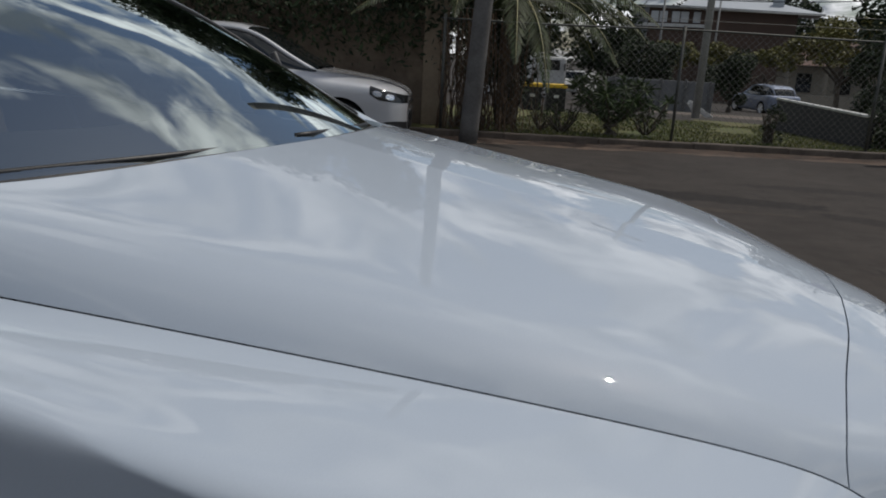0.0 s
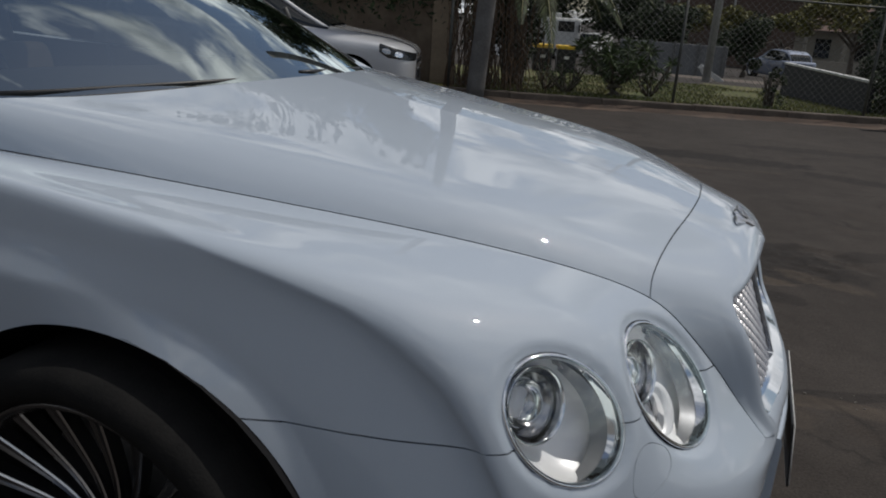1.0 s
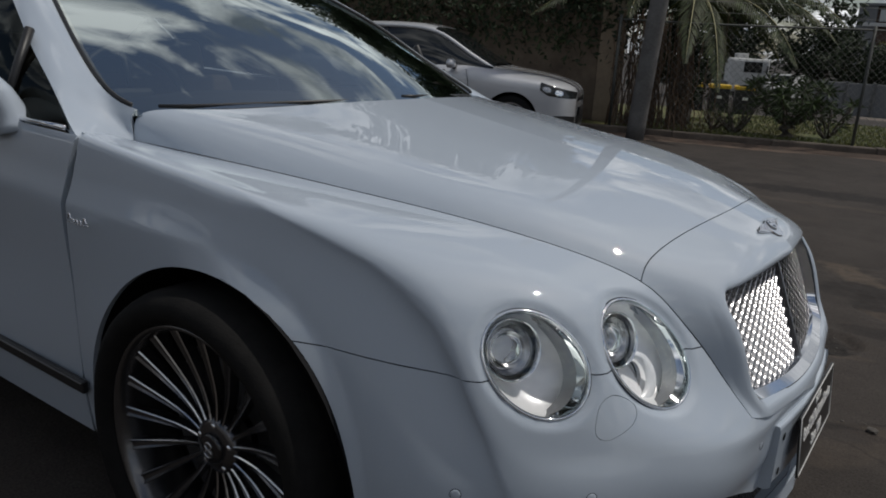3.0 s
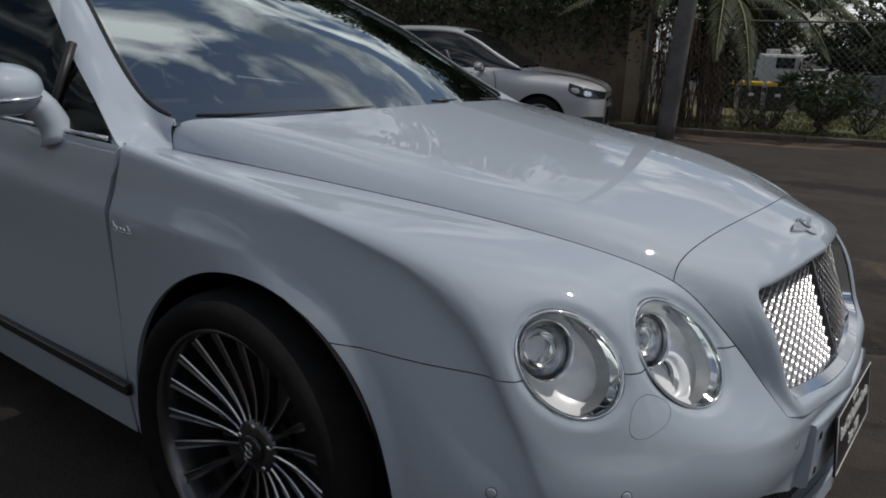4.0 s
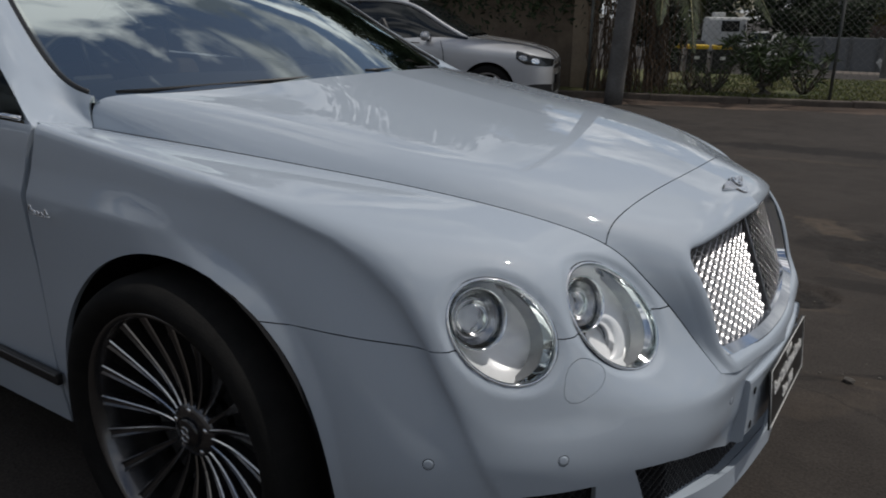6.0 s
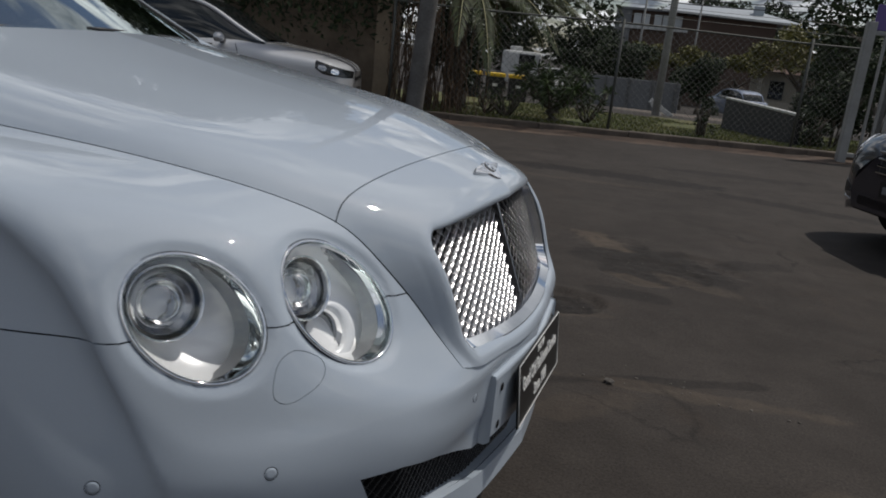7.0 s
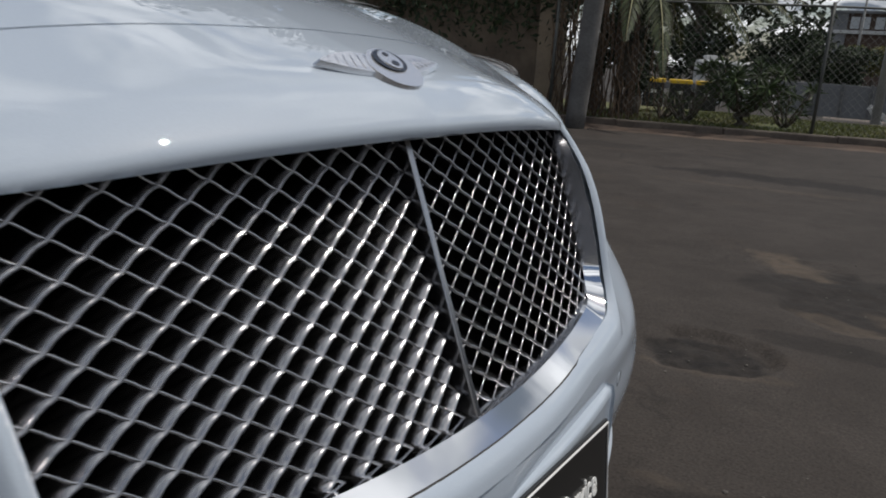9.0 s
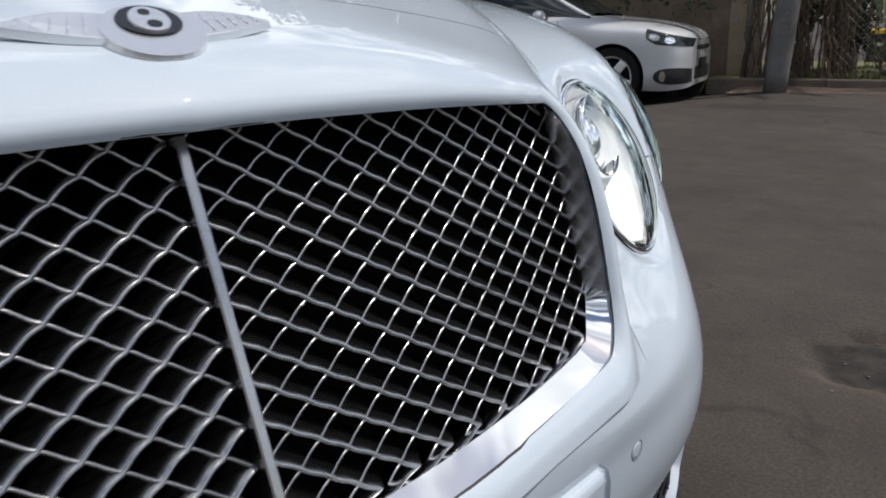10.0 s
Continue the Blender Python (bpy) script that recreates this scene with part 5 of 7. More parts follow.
MIRROR_Z = 1.039
MIRROR_Y = -0.972
door_mirror(1)
door_mirror(-1)
for sgn in (-1, 1):
    V, F = tube([(-1.40, sgn * 0.934, 0.80), (-1.45, sgn * 0.950, 0.80), (-1.57, sgn * 0.950, 0.80), (-1.62, sgn * 0.934, 0.80)], 0.011, 8)
    piece("handle", V, F, CHROME, DOOR)
    # chrome script on the wing: one running stroke with a tall first and last letter
    run = [(-0.385 + 0.0024 * i, sgn * 0.9315, 0.770 + 0.0042 * math.sin(i * 1.05) + (0.011 * math.sin(i * 0.52) if i < 7 else 0.0) + (0.012 * max(0.0, math.sin((i - 25) * 0.7)) if i > 25 else 0.0)) for i in range(32)]
    V, F = join(tube(run, 0.0018, 6), tube([(-0.392, sgn * 0.9315, 0.764), (-0.345, sgn * 0.9315, 0.763), (-0.306, sgn * 0.9315, 0.767)], 0.0012, 6))
    piece("script_badge", V, F, CHROME, coupe)


# ---- nose details
def on_outer(p, out=0.0):
    i = int(np.argmin(np.sum((OUTER.P - np.array(p)) ** 2, axis=1)))
    n = OUTER_N[i]
    return Vector(OUTER.P[i] + n * out), Vector(n)


OUTER_N = OUTER.normals()
for p in ((0.588, -0.850, 0.475), (0.757, -0.706, 0.472), (0.925, -0.325, 0.470)):
    c, n = on_outer(p, -0.0002)
    for sgn in (1, -1):
        T = Matrix.Translation((c.x, c.y * sgn, c.z)) @ Vector((n.x, n.y * sgn, n.z)).to_track_quat("Z", "Y").to_matrix().to_4x4()
        V, F = lathe([(0.0100, -0.004), (0.0100, 0.0002), (0.0090, 0.0003), (0.0088, -0.001)], 24, "z")
        s = piece("parking_sensor", put(V, T), F, LINER, BUMPER)
        V, F = lathe([(0.0086, -0.002), (0.0084, 0.0002), (0.005, 0.0005), (0.0005, 0.0006)], 24, "z")
        piece("sensor_face", put(V, T), F, PAINT, BUMPER)


def intake_mesh(test, y0, y1, name, pitch=0.019):
    V0, F0 = [], []
    g = piece(name, [(0.86, 0, 0.2), (0.86, 0.001, 0.2), (0.86, 0, 0.201)], [(0, 1, 2)], LINER, BUMPER)
    front = lambda y: float(np.interp(abs(y), [0, 0.26, 0.495, 0.605, 0.702, 0.814, 0.88], [0.940, 0.918, 0.880, 0.818, 0.748, 0.628, 0.52]))
    for fam in (-1, 1):
        for k in range(int(-0.4 / pitch), int(1.3 / pitch)):
            pts = []
            for i in range(60):
                s = i / 59 * 0.22
                z = 0.225 + s
                y = y0 - 0.25 + k * pitch + (s * 0.9 if fam > 0 else (0.22 - s) * 0.9)
                if y < y0 or y > y1:
                    continue
                P = np.array([[0.9, y, z]])
                if test(P)[0] < -0.006:
                    continue
                pts.append((front(y) - 0.012, y, z))
            if len(pts) > 3:
                line = pts[::3] + [pts[-1]]
                a, b = ribbon(line, line, 0.012 if fam > 0 else 0.004, 0.0035 if fam > 0 else 0.0012)
                o = len(V0)
                V0 += a
                F0 += [tuple(i + o for i in q) for q in b]
    g.data = mesh_from(name, V0, F0, DARKMESH, False)
    # near-black strip, added for the shade of the hollow behind
    n = 24
    W, G = [], []
    for i in range(n + 1):
        y = y0 - 0.04 + (y1 - y0 + 0.08) * i / n
        for z in (0.21, 0.45):
            W.append((front(y) - 0.07, y, z))
    G = [(2 * i, 2 * i + 2, 2 * i + 3, 2 * i + 1) for i in range(n)]
    piece("dark_hollow", W, G, LINER, BUMPER)


intake_mesh(intake, -0.60, 0.60, "centre_mesh")
intake_mesh(intake_side, -0.81, -0.62, "side_mesh")
intake_mesh(intake_side, 0.62, 0.81, "side_mesh")

# number plate plinth and plate
px = lambda y: 0.950 - 0.30 * y * y
for k, (z0, z1, d) in enumerate(((0.352, 0.489, 0.020),)):
    rows = []
    for y in np.linspace(-0.262, 0.262, 15):
        x = px(y)
        rows.append([(x - 0.03, y, z0 - 0.004), (x + d * 0.6, y, z0), (x + d, y, z0 + 0.006), (x + d, y, z1 - 0.010), (x + d * 0.9, y, z1 - 0.003), (x - 0.02, y, z1 + 0.004)])
    V = [p for r in rows for p in r]
    n = 6
    F = [(i * n + j, (i + 1) * n + j, (i + 1) * n + j + 1, i * n + j + 1) for i in range(14) for j in range(n - 1)]
    F += [tuple(range(n))[::-1], tuple(14 * n + j for j in range(n))]
    PLINTH = piece("plate_plinth", V, F, PAINT, BUMPER, "", False)
    md = PLINTH.modifiers.new("soft", "BEVEL")
    md.width, md.segments = 0.004, 3
for sgn in (-1, 1):
    for z in (0.455, 0.377):
        y = sgn * 0.222
        T = Matrix.Translation((px(y) + 0.0205, y, z)) @ Matrix.Rotation(radians(90 + sgn * 0), 4, "Y")
        V, F = lathe([(0.0085, 0.0), (0.0075, 0.0012), (0.001, 0.001)], 16, "z")
        piece("screw_hole", put(V, T), F, LINER, PLINTH)
plate = thing("number_plate", pose(0.980, 0.0, 0.421, 0, -6, 0), "black slogan plate with white lettering on the bumper", "plate")
part("backing", box_bm((0.004, 0.372, 0.134), (0, 0, 0), 0.0015), PLATE, plate)
V, F = tube([(0.003, y, z) for y, z in ((-0.183, -0.064), (0.183, -0.064), (0.183, 0.064), (-0.183, 0.064))], 0.0011, 6, True, up=Vector((1, 0, 0)))
piece("rim", V, F, LETTER, plate)


def text_on(body, size, y, z, name, squash=1.0):
    cu = bpy.data.curves.new(name, "FONT")
    cu.body, cu.size, cu.align_x, cu.extrude = body, size, "CENTER", 0.0008
    cu.offset = 0.0007
    ob = bpy.data.objects.new(name, cu)
    scene.collection.objects.link(ob)
    dg = bpy.context.evaluated_depsgraph_get()
    me = bpy.data.meshes.new_from_object(ob.evaluated_get(dg))
    bpy.data.objects.remove(ob)
    me.materials.clear()
    me.materials.append(LETTER)
    t = new(name, me)
    t.parent = plate
    t.matrix_local = Matrix.Translation((0.0032, y, z)) @ Matrix.Rotation(radians(90), 4, "Z") @ Matrix.Rotation(radians(90), 4, "X") @ Matrix.Diagonal((squash, 1, 1, 1))


text_on("Good Old Fashioned Service", 0.040, 0, 0.000, "slogan", 0.66)
text_on("Since 1984", 0.036, 0, -0.046, "slogan_year", 0.72)
text_on("N S W", 0.020, 0, 0.040, "state_letters")


# winged emblem as plain shapes
def emblem():
    n = Vector((0.55, 0, 0.835)).normalized()
    fwd = Vector((n.z, 0, -n.x))
    lay = lambda y, s, h: Vector((float(0.817 - 0.30 * y * y), y, float(0.8235 - 0.28 * y * y))) + fwd * s + n * h

    def slab(outline, h0, h1, name, material, parent):
        k = len(outline)
        V = [lay(y, s, h0) for y, s in outline] + [lay(y * 0.96, s * 0.96, h1) for y, s in outline]
        F = [tuple(k + i for i in range(k))] + [(i, (i + 1) % k, k + (i + 1) % k, k + i) for i in range(k)]
        return piece(name, V, F, material, parent, "", False)

    body = [(0.030 * math.cos(a), 0.026 * math.sin(a) + 0.006) for a in np.linspace(0, 2 * math.pi, 28, endpoint=False)]
    e = slab(body, 0.0, 0.006, "bonnet_emblem", EMBLEM, coupe)
    for sgn in (-1, 1):
        up = [(sgn * (0.018 + 0.062 * t), -0.012 - 0.006 * math.sin(t * 3.1) + 0.006 * t) for t in np.linspace(0, 1, 10)]
        lo = [(sgn * (0.018 + 0.062 * t), 0.013 - 0.018 * t ** 1.5) for t in np.linspace(1, 0, 14)]
        slab(up + lo, 0.0, 0.005, "wing", EMBLEM, e)
        for t in np.linspace(0.1, 0.75, 6):
            V, F = tube([lay(sgn * (0.018 + 0.062 * t), -0.010, 0.0052), lay(sgn * (0.022 + 0.062 * t), 0.010 - 0.018 * t, 0.0052)], 0.0005, 4)
            piece("feather_line", V, F, CHROME, e)
    disc = [(0.019 * math.cos(a), 0.015 * math.sin(a) - 0.002) for a in np.linspace(0, 2 * math.pi, 28, endpoint=False)]
    slab(disc, 0.005, 0.0072, "dark_disc", ENAMEL, e)
    bar = [(0.0115 * math.cos(a), 0.0125 * math.sin(a) - 0.002) for a in np.linspace(0, 2 * math.pi, 20, endpoint=False)]
    slab(bar, 0.007, 0.0082, "emblem_mark", EMBLEM, e)
    for y, s, r in ((-0.001, -0.0085, 0.0036), (0.001, 0.0035, 0.0044)):
        dot = [(y + r * math.cos(a), s + r * 0.8 * math.sin(a)) for a in np.linspace(0, 2 * math.pi, 16, endpoint=False)]
        slab(dot, 0.008, 0.0086, "emblem_dot", ENAMEL, e)


emblem()


# ------------------------------------------------------------------ the yard
def ground_z(x, y):
    k = 9.76 + 0.36 * x
    if y > k:
        return 0.118 - 0.04 * min(max(0.0, y - 10.8), 72.0)
    for cx, cy, r, dep in POTHOLES:
        q = math.hypot(x - cx, y - cy) / r * (1 + 0.35 * noise.noise((x * 7, y * 7, 1.5)))
        if q < 1.25:
            return -dep * max(0.0, min(1.0, (1.25 - q) / 0.22)) * (0.8 + 0.5 * noise.noise((x * 22, y * 22, 0)))
    # the yard falls a little towards the wall
    a, b = min(1.0, max(0.0, (-2.6 - x) / 1.4)), min(1.0, max(0.0, (y - 2.5) / 2.5))
    return 0.004 * noise.noise((x * 1.1, y * 1.1, 3.0)) - 0.10 * a * a * (3 - 2 * a) * b * b * (3 - 2 * b)


POTHOLES = [(0.72, 1.76, 0.165, 0.030), (1.05, 2.55, 0.24, 0.016), (1.30, 2.90, 0.18, 0.016), (0.80, 3.05, 0.17, 0.012)]


def ground():
    xs = np.unique(np.concatenate([np.linspace(-600, -40, 8), np.linspace(-40, -6, 18), np.linspace(-6, 5, 150), np.linspace(0.3, 1.9, 70), np.linspace(5, 40, 20), np.linspace(40, 600, 8)]))
    ys = np.unique(np.concatenate([np.linspace(-300, -20, 6), np.linspace(-20, -3, 14), np.linspace(-3, 7, 150), np.linspace(0.6, 3.7, 130), np.linspace(7, 14, 50), np.linspace(14, 90, 40), np.linspace(90, 900, 10)]))
    V = [(x, y, ground_z(x, y)) for y in ys for x in xs]
    n = len(xs)
    F, mi = [], []
    for j in range(len(ys) - 1):
        for i in range(n - 1):
            F.append((j * n + i, j * n + i + 1, (j + 1) * n + i + 1, (j + 1) * n + i))
            cx, cy = (xs[i] + xs[i + 1]) / 2, (ys[j] + ys[j + 1]) / 2
            mi.append(1 if 9.76 + 0.36 * cx < cy < 19 + 0.36 * cx else 0)
    me = mesh_from("ground", V, F, [ASPHALT, EARTH])
    me.polygons.foreach_set("material_index", mi)
    return tagged(new("ground", me), "worn patched asphalt yard with a grass verge beyond", "ground", kind="structure")


ground()
FDIR = Vector((0.9409, 0.3387, 0))   # along the fence
FNOR = Vector((-0.3387, 0.9409, 0))
fence_at = lambda x: Vector((x, 9.80 + 0.36 * x, 0.118))


def along(origin, angle=19.8):
    return Matrix.Translation(origin) @ Matrix.Rotation(radians(angle), 4, "Z")


# kerb in lengths
kerb = thing("kerb", pose(0, 0, 0), "weathered concrete kerb along the yard", "kerb", kind="structure")
kx = -3.6
while kx < 3.2:
    bm = box_bm((1.298, 0.16, 0.20), (0, 0, -0.005), 0.016, seg=2)
    o = part("kerb_length", bm, KERB, kerb)
    o.matrix_local = along((kx + 0.6, 9.70 + 0.36 * (kx + 0.6) + random.uniform(-0.008, 0.008), 0.03 + random.uniform(-0.008, 0.004)), 19.8 + random.uniform(-0.5, 0.5))
    kx += 1.225

# dirt banked against the kerb
def dirt_bank():
    V, F = [], []
    n, m = 260, 7
    for i in range(n):
        x = -3.2 + 6.6 * i / (n - 1)
        w = 0.42 + 0.22 * noise.noise((x * 1.3, 0, 0)) + 0.08 * noise.noise((x * 6, 0, 4))
        for j in range(m):
            s = j / (m - 1)
            V.append((x, 9.645 + 0.36 * x - w * (1 - s), -0.012 + (0.062 + 0.02 * noise.noise((x * 2, 3, 1))) * s ** 1.2 + 0.006 * noise.noise((x * 9, s * 6, 2))))
    for i in range(n - 1):
        for j in range(m - 1):
            F.append((i * m + j, (i + 1) * m + j, (i + 1) * m + j + 1, i * m + j + 1))
    tagged(piece("dirt", V, F, DIRT), "brown dirt and leaf litter swept against the kerb", "dirt", kind="stuff")


dirt_bank()
# yard wall with its end pillar
wall = tagged(part("wall_render", box_bm((14.0, 0.22, 2.3), (-7.0, 0, 0.85), 0.01), RENDER), "stained brown rendered yard wall", "wall", kind="structure")
wall.matrix_world = along((-3.78, 9.22, 0.0))
pil = tagged(part("wall_pillar", box_bm((0.36, 0.34, 2.35), (0, 0, 0.87), 0.012), PILLAR), "rendered pillar at the end of the yard wall", "pillar", kind="structure")
pil.matrix_world = along((-3.60, 9.24, 0.0))

# leaning pole
pole = thing("utility_pole", pose(-2.72, 8.30, 0.0), "weathered grey leaning timber pole by the kerb", "pole")
V, F = tube([(0.052 * z, 0.02 * z, z) for z in np.linspace(-0.1, 7.5, 24)], [0.125 - 0.004 * z for z in np.linspace(-0.1, 7.5, 24)], 20)
piece("shaft", V, F, POLE, pole)
for z in (1.9, 2.6):
    V, F = tube([(0.052 * z + 0.13 * math.cos(a), 0.02 * z + 0.13 * math.sin(a), z) for a in np.linspace(0, 6.283, 20, endpoint=False)], 0.008, 6, True)
    piece("strap", V, F, GALV, pole)


# chain-link fence
def chain_fence():
    f = thing("chain_link_fence", pose(0, 0, 0), "galvanised chain-link fence with vines on it", "fence")
    top = 1.60
    posts = [-3.25, -0.22, 2.32]
    for x in posts:
        p = fence_at(x)
        V, F = tube([p - Vector((0, 0, 0.1)), Vector((p.x, p.y, top + 0.06))], 0.021, 10)
        piece("post", V, F, POSTGREY, f)
    a, b = fence_at(-3.3), fence_at(3.1)
    for z in (top,):
        V, F = tube([Vector((a.x, a.y, z)) + (b - a) * s + Vector((0, 0, -0.012 * math.sin(s * 9))) for s in np.linspace(0, 1, 24)], 0.013, 8)
        piece("rail", V, F, POSTGREY, f)
    for z in (top + 0.14, top + 0.28):
        V, F = tube([Vector((a.x, a.y, z)) + (b - a) * s for s in np.linspace(0, 1, 30)], 0.003, 4)
        piece("strand", V, F, WIRE, f)
    for k in range(len(posts)):
        x0, x1 = posts[k], (posts + [3.1])[k + 1]
        L = (x1 - x0) / 0.9409
        H = top - 0.12
        V, F = [], []
        step = 0.095
        for fam in (-1, 1):
            s = -H
            while s < L + H:
                # clip to the bay
                t0 = max(0.0, -s / H)
                t1 = min(1.0, (L - s) / H)
                if t1 > t0:
                    q = []
                    for t in (t0, t1):
                        u, h = s + H * t, H * t
                        if fam < 0:
                            h = H - h
                        q.append(fence_at(x0) + FDIR * u + Vector((0, 0, 0.005 + h)) + FNOR * 0.004 * fam)
                    v, g = tube(q, 0.0021, 3)
                    o = len(V)
                    V += v
                    F += [tuple(i + o for i in r) for r in g]
                s += step
        tagged(piece("wire_mesh", V, F, WIRE, f, "", False), kind="stuff")
    return f


chain_fence()


# ------------------------------------------------------------------ plants
def leaves(rng, n, centre, radii, size, flatness=0.0, hollow=0.55, lumps=0, droop=0.0):
    """Loose leaves in an uneven cloud with gaps."""
    V, F = [], []
    c = Vector(centre)
    blobs = []
    for _ in range(lumps):
        d = Vector((rng.gauss(0, 1), rng.gauss(0, 1), rng.gauss(0, 1))).normalized()
        k = rng.uniform(0.35, 0.95)
        blobs.append((Vector((d.x * radii[0] * k, d.y * radii[1] * k, d.z * radii[2] * k)), rng.uniform(0.22, 0.42)))
    for _ in range(n):
        d = Vector((rng.gauss(0, 1), rng.gauss(0, 1), rng.gauss(0, 1))).normalized()
        k = rng.uniform(hollow, 1.0) ** 0.6
        if blobs:
            o, r = blobs[rng.randrange(len(blobs))]
            p = c + o + Vector((d.x * radii[0], d.y * radii[1], d.z * radii[2])) * (r * k)
        else:
            p = c + Vector((d.x * radii[0], d.y * radii[1], d.z * radii[2])) * k
        a = Vector((rng.gauss(0, 1), rng.gauss(0, 1), rng.gauss(0, 1 - flatness) - droop)).normalized()
        b = a.cross(Vector((rng.gauss(0, 1), rng.gauss(0, 1), rng.gauss(0, 1)))).normalized()
        s = size * rng.uniform(0.6, 1.4)
        w = s * 0.42
        i = len(V)
        V += [p - a * s * 0.5, p + b * w * 0.5 + a.cross(b) * s * 0.08, p + a * s * 0.55, p - b * w * 0.5 + a.cross(b) * s * 0.08]
        F.append((i, i + 1, i + 2, i + 3))
    return V, F


def tree(name, at, height, trunk_r, crown, n, size, leaf, label, seed, lumps=22, category="tree", limbs=7, crown_z=0.62, droop=0.0):
    rng = random.Random(seed)
    t = thing(name, Matrix.Translation(at), label, category)
    th = height * crown_z
    pts = [(0.06 * height * 0.1 * math.sin(i * 0.9), 0.03 * i * 0.1, th * i / 7) for i in range(8)]
    vf = [tube(pts, [trunk_r * (1 - 0.08 * i) for i in range(8)], 10)]
    for k in range(limbs):
        a = 2 * math.pi * k / limbs + rng.uniform(-0.3, 0.3)
        z0 = th * rng.uniform(0.45, 0.95)
        L = crown[0] * rng.uniform(0.5, 0.9)
        q = [(0, 0, z0), (L * 0.45 * math.cos(a), L * 0.45 * math.sin(a), z0 + L * 0.4), (L * math.cos(a), L * math.sin(a), z0 + L * 0.65 * crown[2] / crown[0])]
        vf.append(tube(q, [trunk_r * 0.5, trunk_r * 0.32, trunk_r * 0.1], 7))
    piece("trunk", *join(*vf), BARK, t)
    V, F = leaves(rng, n, (0, 0, height - crown[2]), crown, size, 0.2, 0.3, lumps, droop)
    piece("crown", V, F, leaf, t, "", False)
    return t


def bush(at, radii, n, size, leaf, label, seed, stems=9, lumps=12, name="bush"):
    rng = random.Random(seed)
    t = thing(name, Matrix.Translation(at), label, "bush")
    vf = []
    for k in range(stems):
        a = rng.uniform(0, 6.28)
        r = rng.uniform(0.3, 0.9)
        vf.append(tube([(0.05 * math.cos(a), 0.05 * math.sin(a), -0.05), (radii[0] * r * 0.5 * math.cos(a), radii[1] * r * 0.5 * math.sin(a), radii[2] * 0.9), (radii[0] * r * math.cos(a), radii[1] * r * math.sin(a), radii[2] * 1.6)], [0.018, 0.012, 0.004], 5))
    for stem in vf:
        piece("stem", *stem, BARK, t)
    V, F = leaves(rng, n, (0, 0, radii[2] * 1.05), radii, size, 0.1, 0.3, lumps)
    piece("foliage", V, F, leaf, t, "", False)
    return t


def palm(at, seed, fronds=13, length=2.6, height=2.4):
    rng = random.Random(seed)
    t = thing("palm", Matrix.Translation(at), "palm with long arching fronds behind the fence", "palm")
    piece("trunk", *tube([(0.03 * math.sin(i), 0, height * i / 8) for i in range(9)], [0.16 - 0.006 * i + 0.012 * (i % 2) for i in range(9)], 12), BARK, t)
    for k in range(fronds):
        a = 2 * math.pi * k / fronds + rng.uniform(-0.2, 0.2)
        el = rng.uniform(-0.05, 0.85)
        L = length * rng.uniform(0.8, 1.15)
        pts, p, e = [], Vector((0, 0, height)), el
        for i in range(16):
            pts.append(p.copy())
            p = p + Vector((math.cos(a) * math.cos(e), math.sin(a) * math.cos(e), math.sin(e))) * (L / 15)
            e -= rng.uniform(0.055, 0.10)
        fr = piece("frond", *tube(pts, [0.016 - 0.0009 * i for i in range(16)], 6), STALK, t)
        V, F = [], []
        side = Vector((-math.sin(a), math.cos(a), 0))
        for i in range(2, 60):
            s = i / 60 * 15
            j = min(int(s), 14)
            q = pts[j].lerp(pts[j + 1], s - j)
            d = (pts[j + 1] - pts[j]).normalized()
            for sg in (-1, 1):
                ll = 0.34 * math.sin(math.pi * (0.12 + 0.85 * i / 60)) * rng.uniform(0.8, 1.1)
                o = (side * sg * 0.75 + d * 0.6 + Vector((0, 0, -0.45 - 0.3 * rng.random()))).normalized()
                w = d.cross(o).normalized().cross(o) * 0.013
                o2 = len(V)
                tip = q + o * ll + Vector((0, 0, -0.10 * ll))
                mid = q + o * ll * 0.5
                V += [q, mid + w, tip, mid - w]
                F.append((o2, o2 + 1, o2 + 2, o2 + 3))
        tagged(piece("foliage", V, F, FROND, fr, "", False), kind="stuff")
    return t


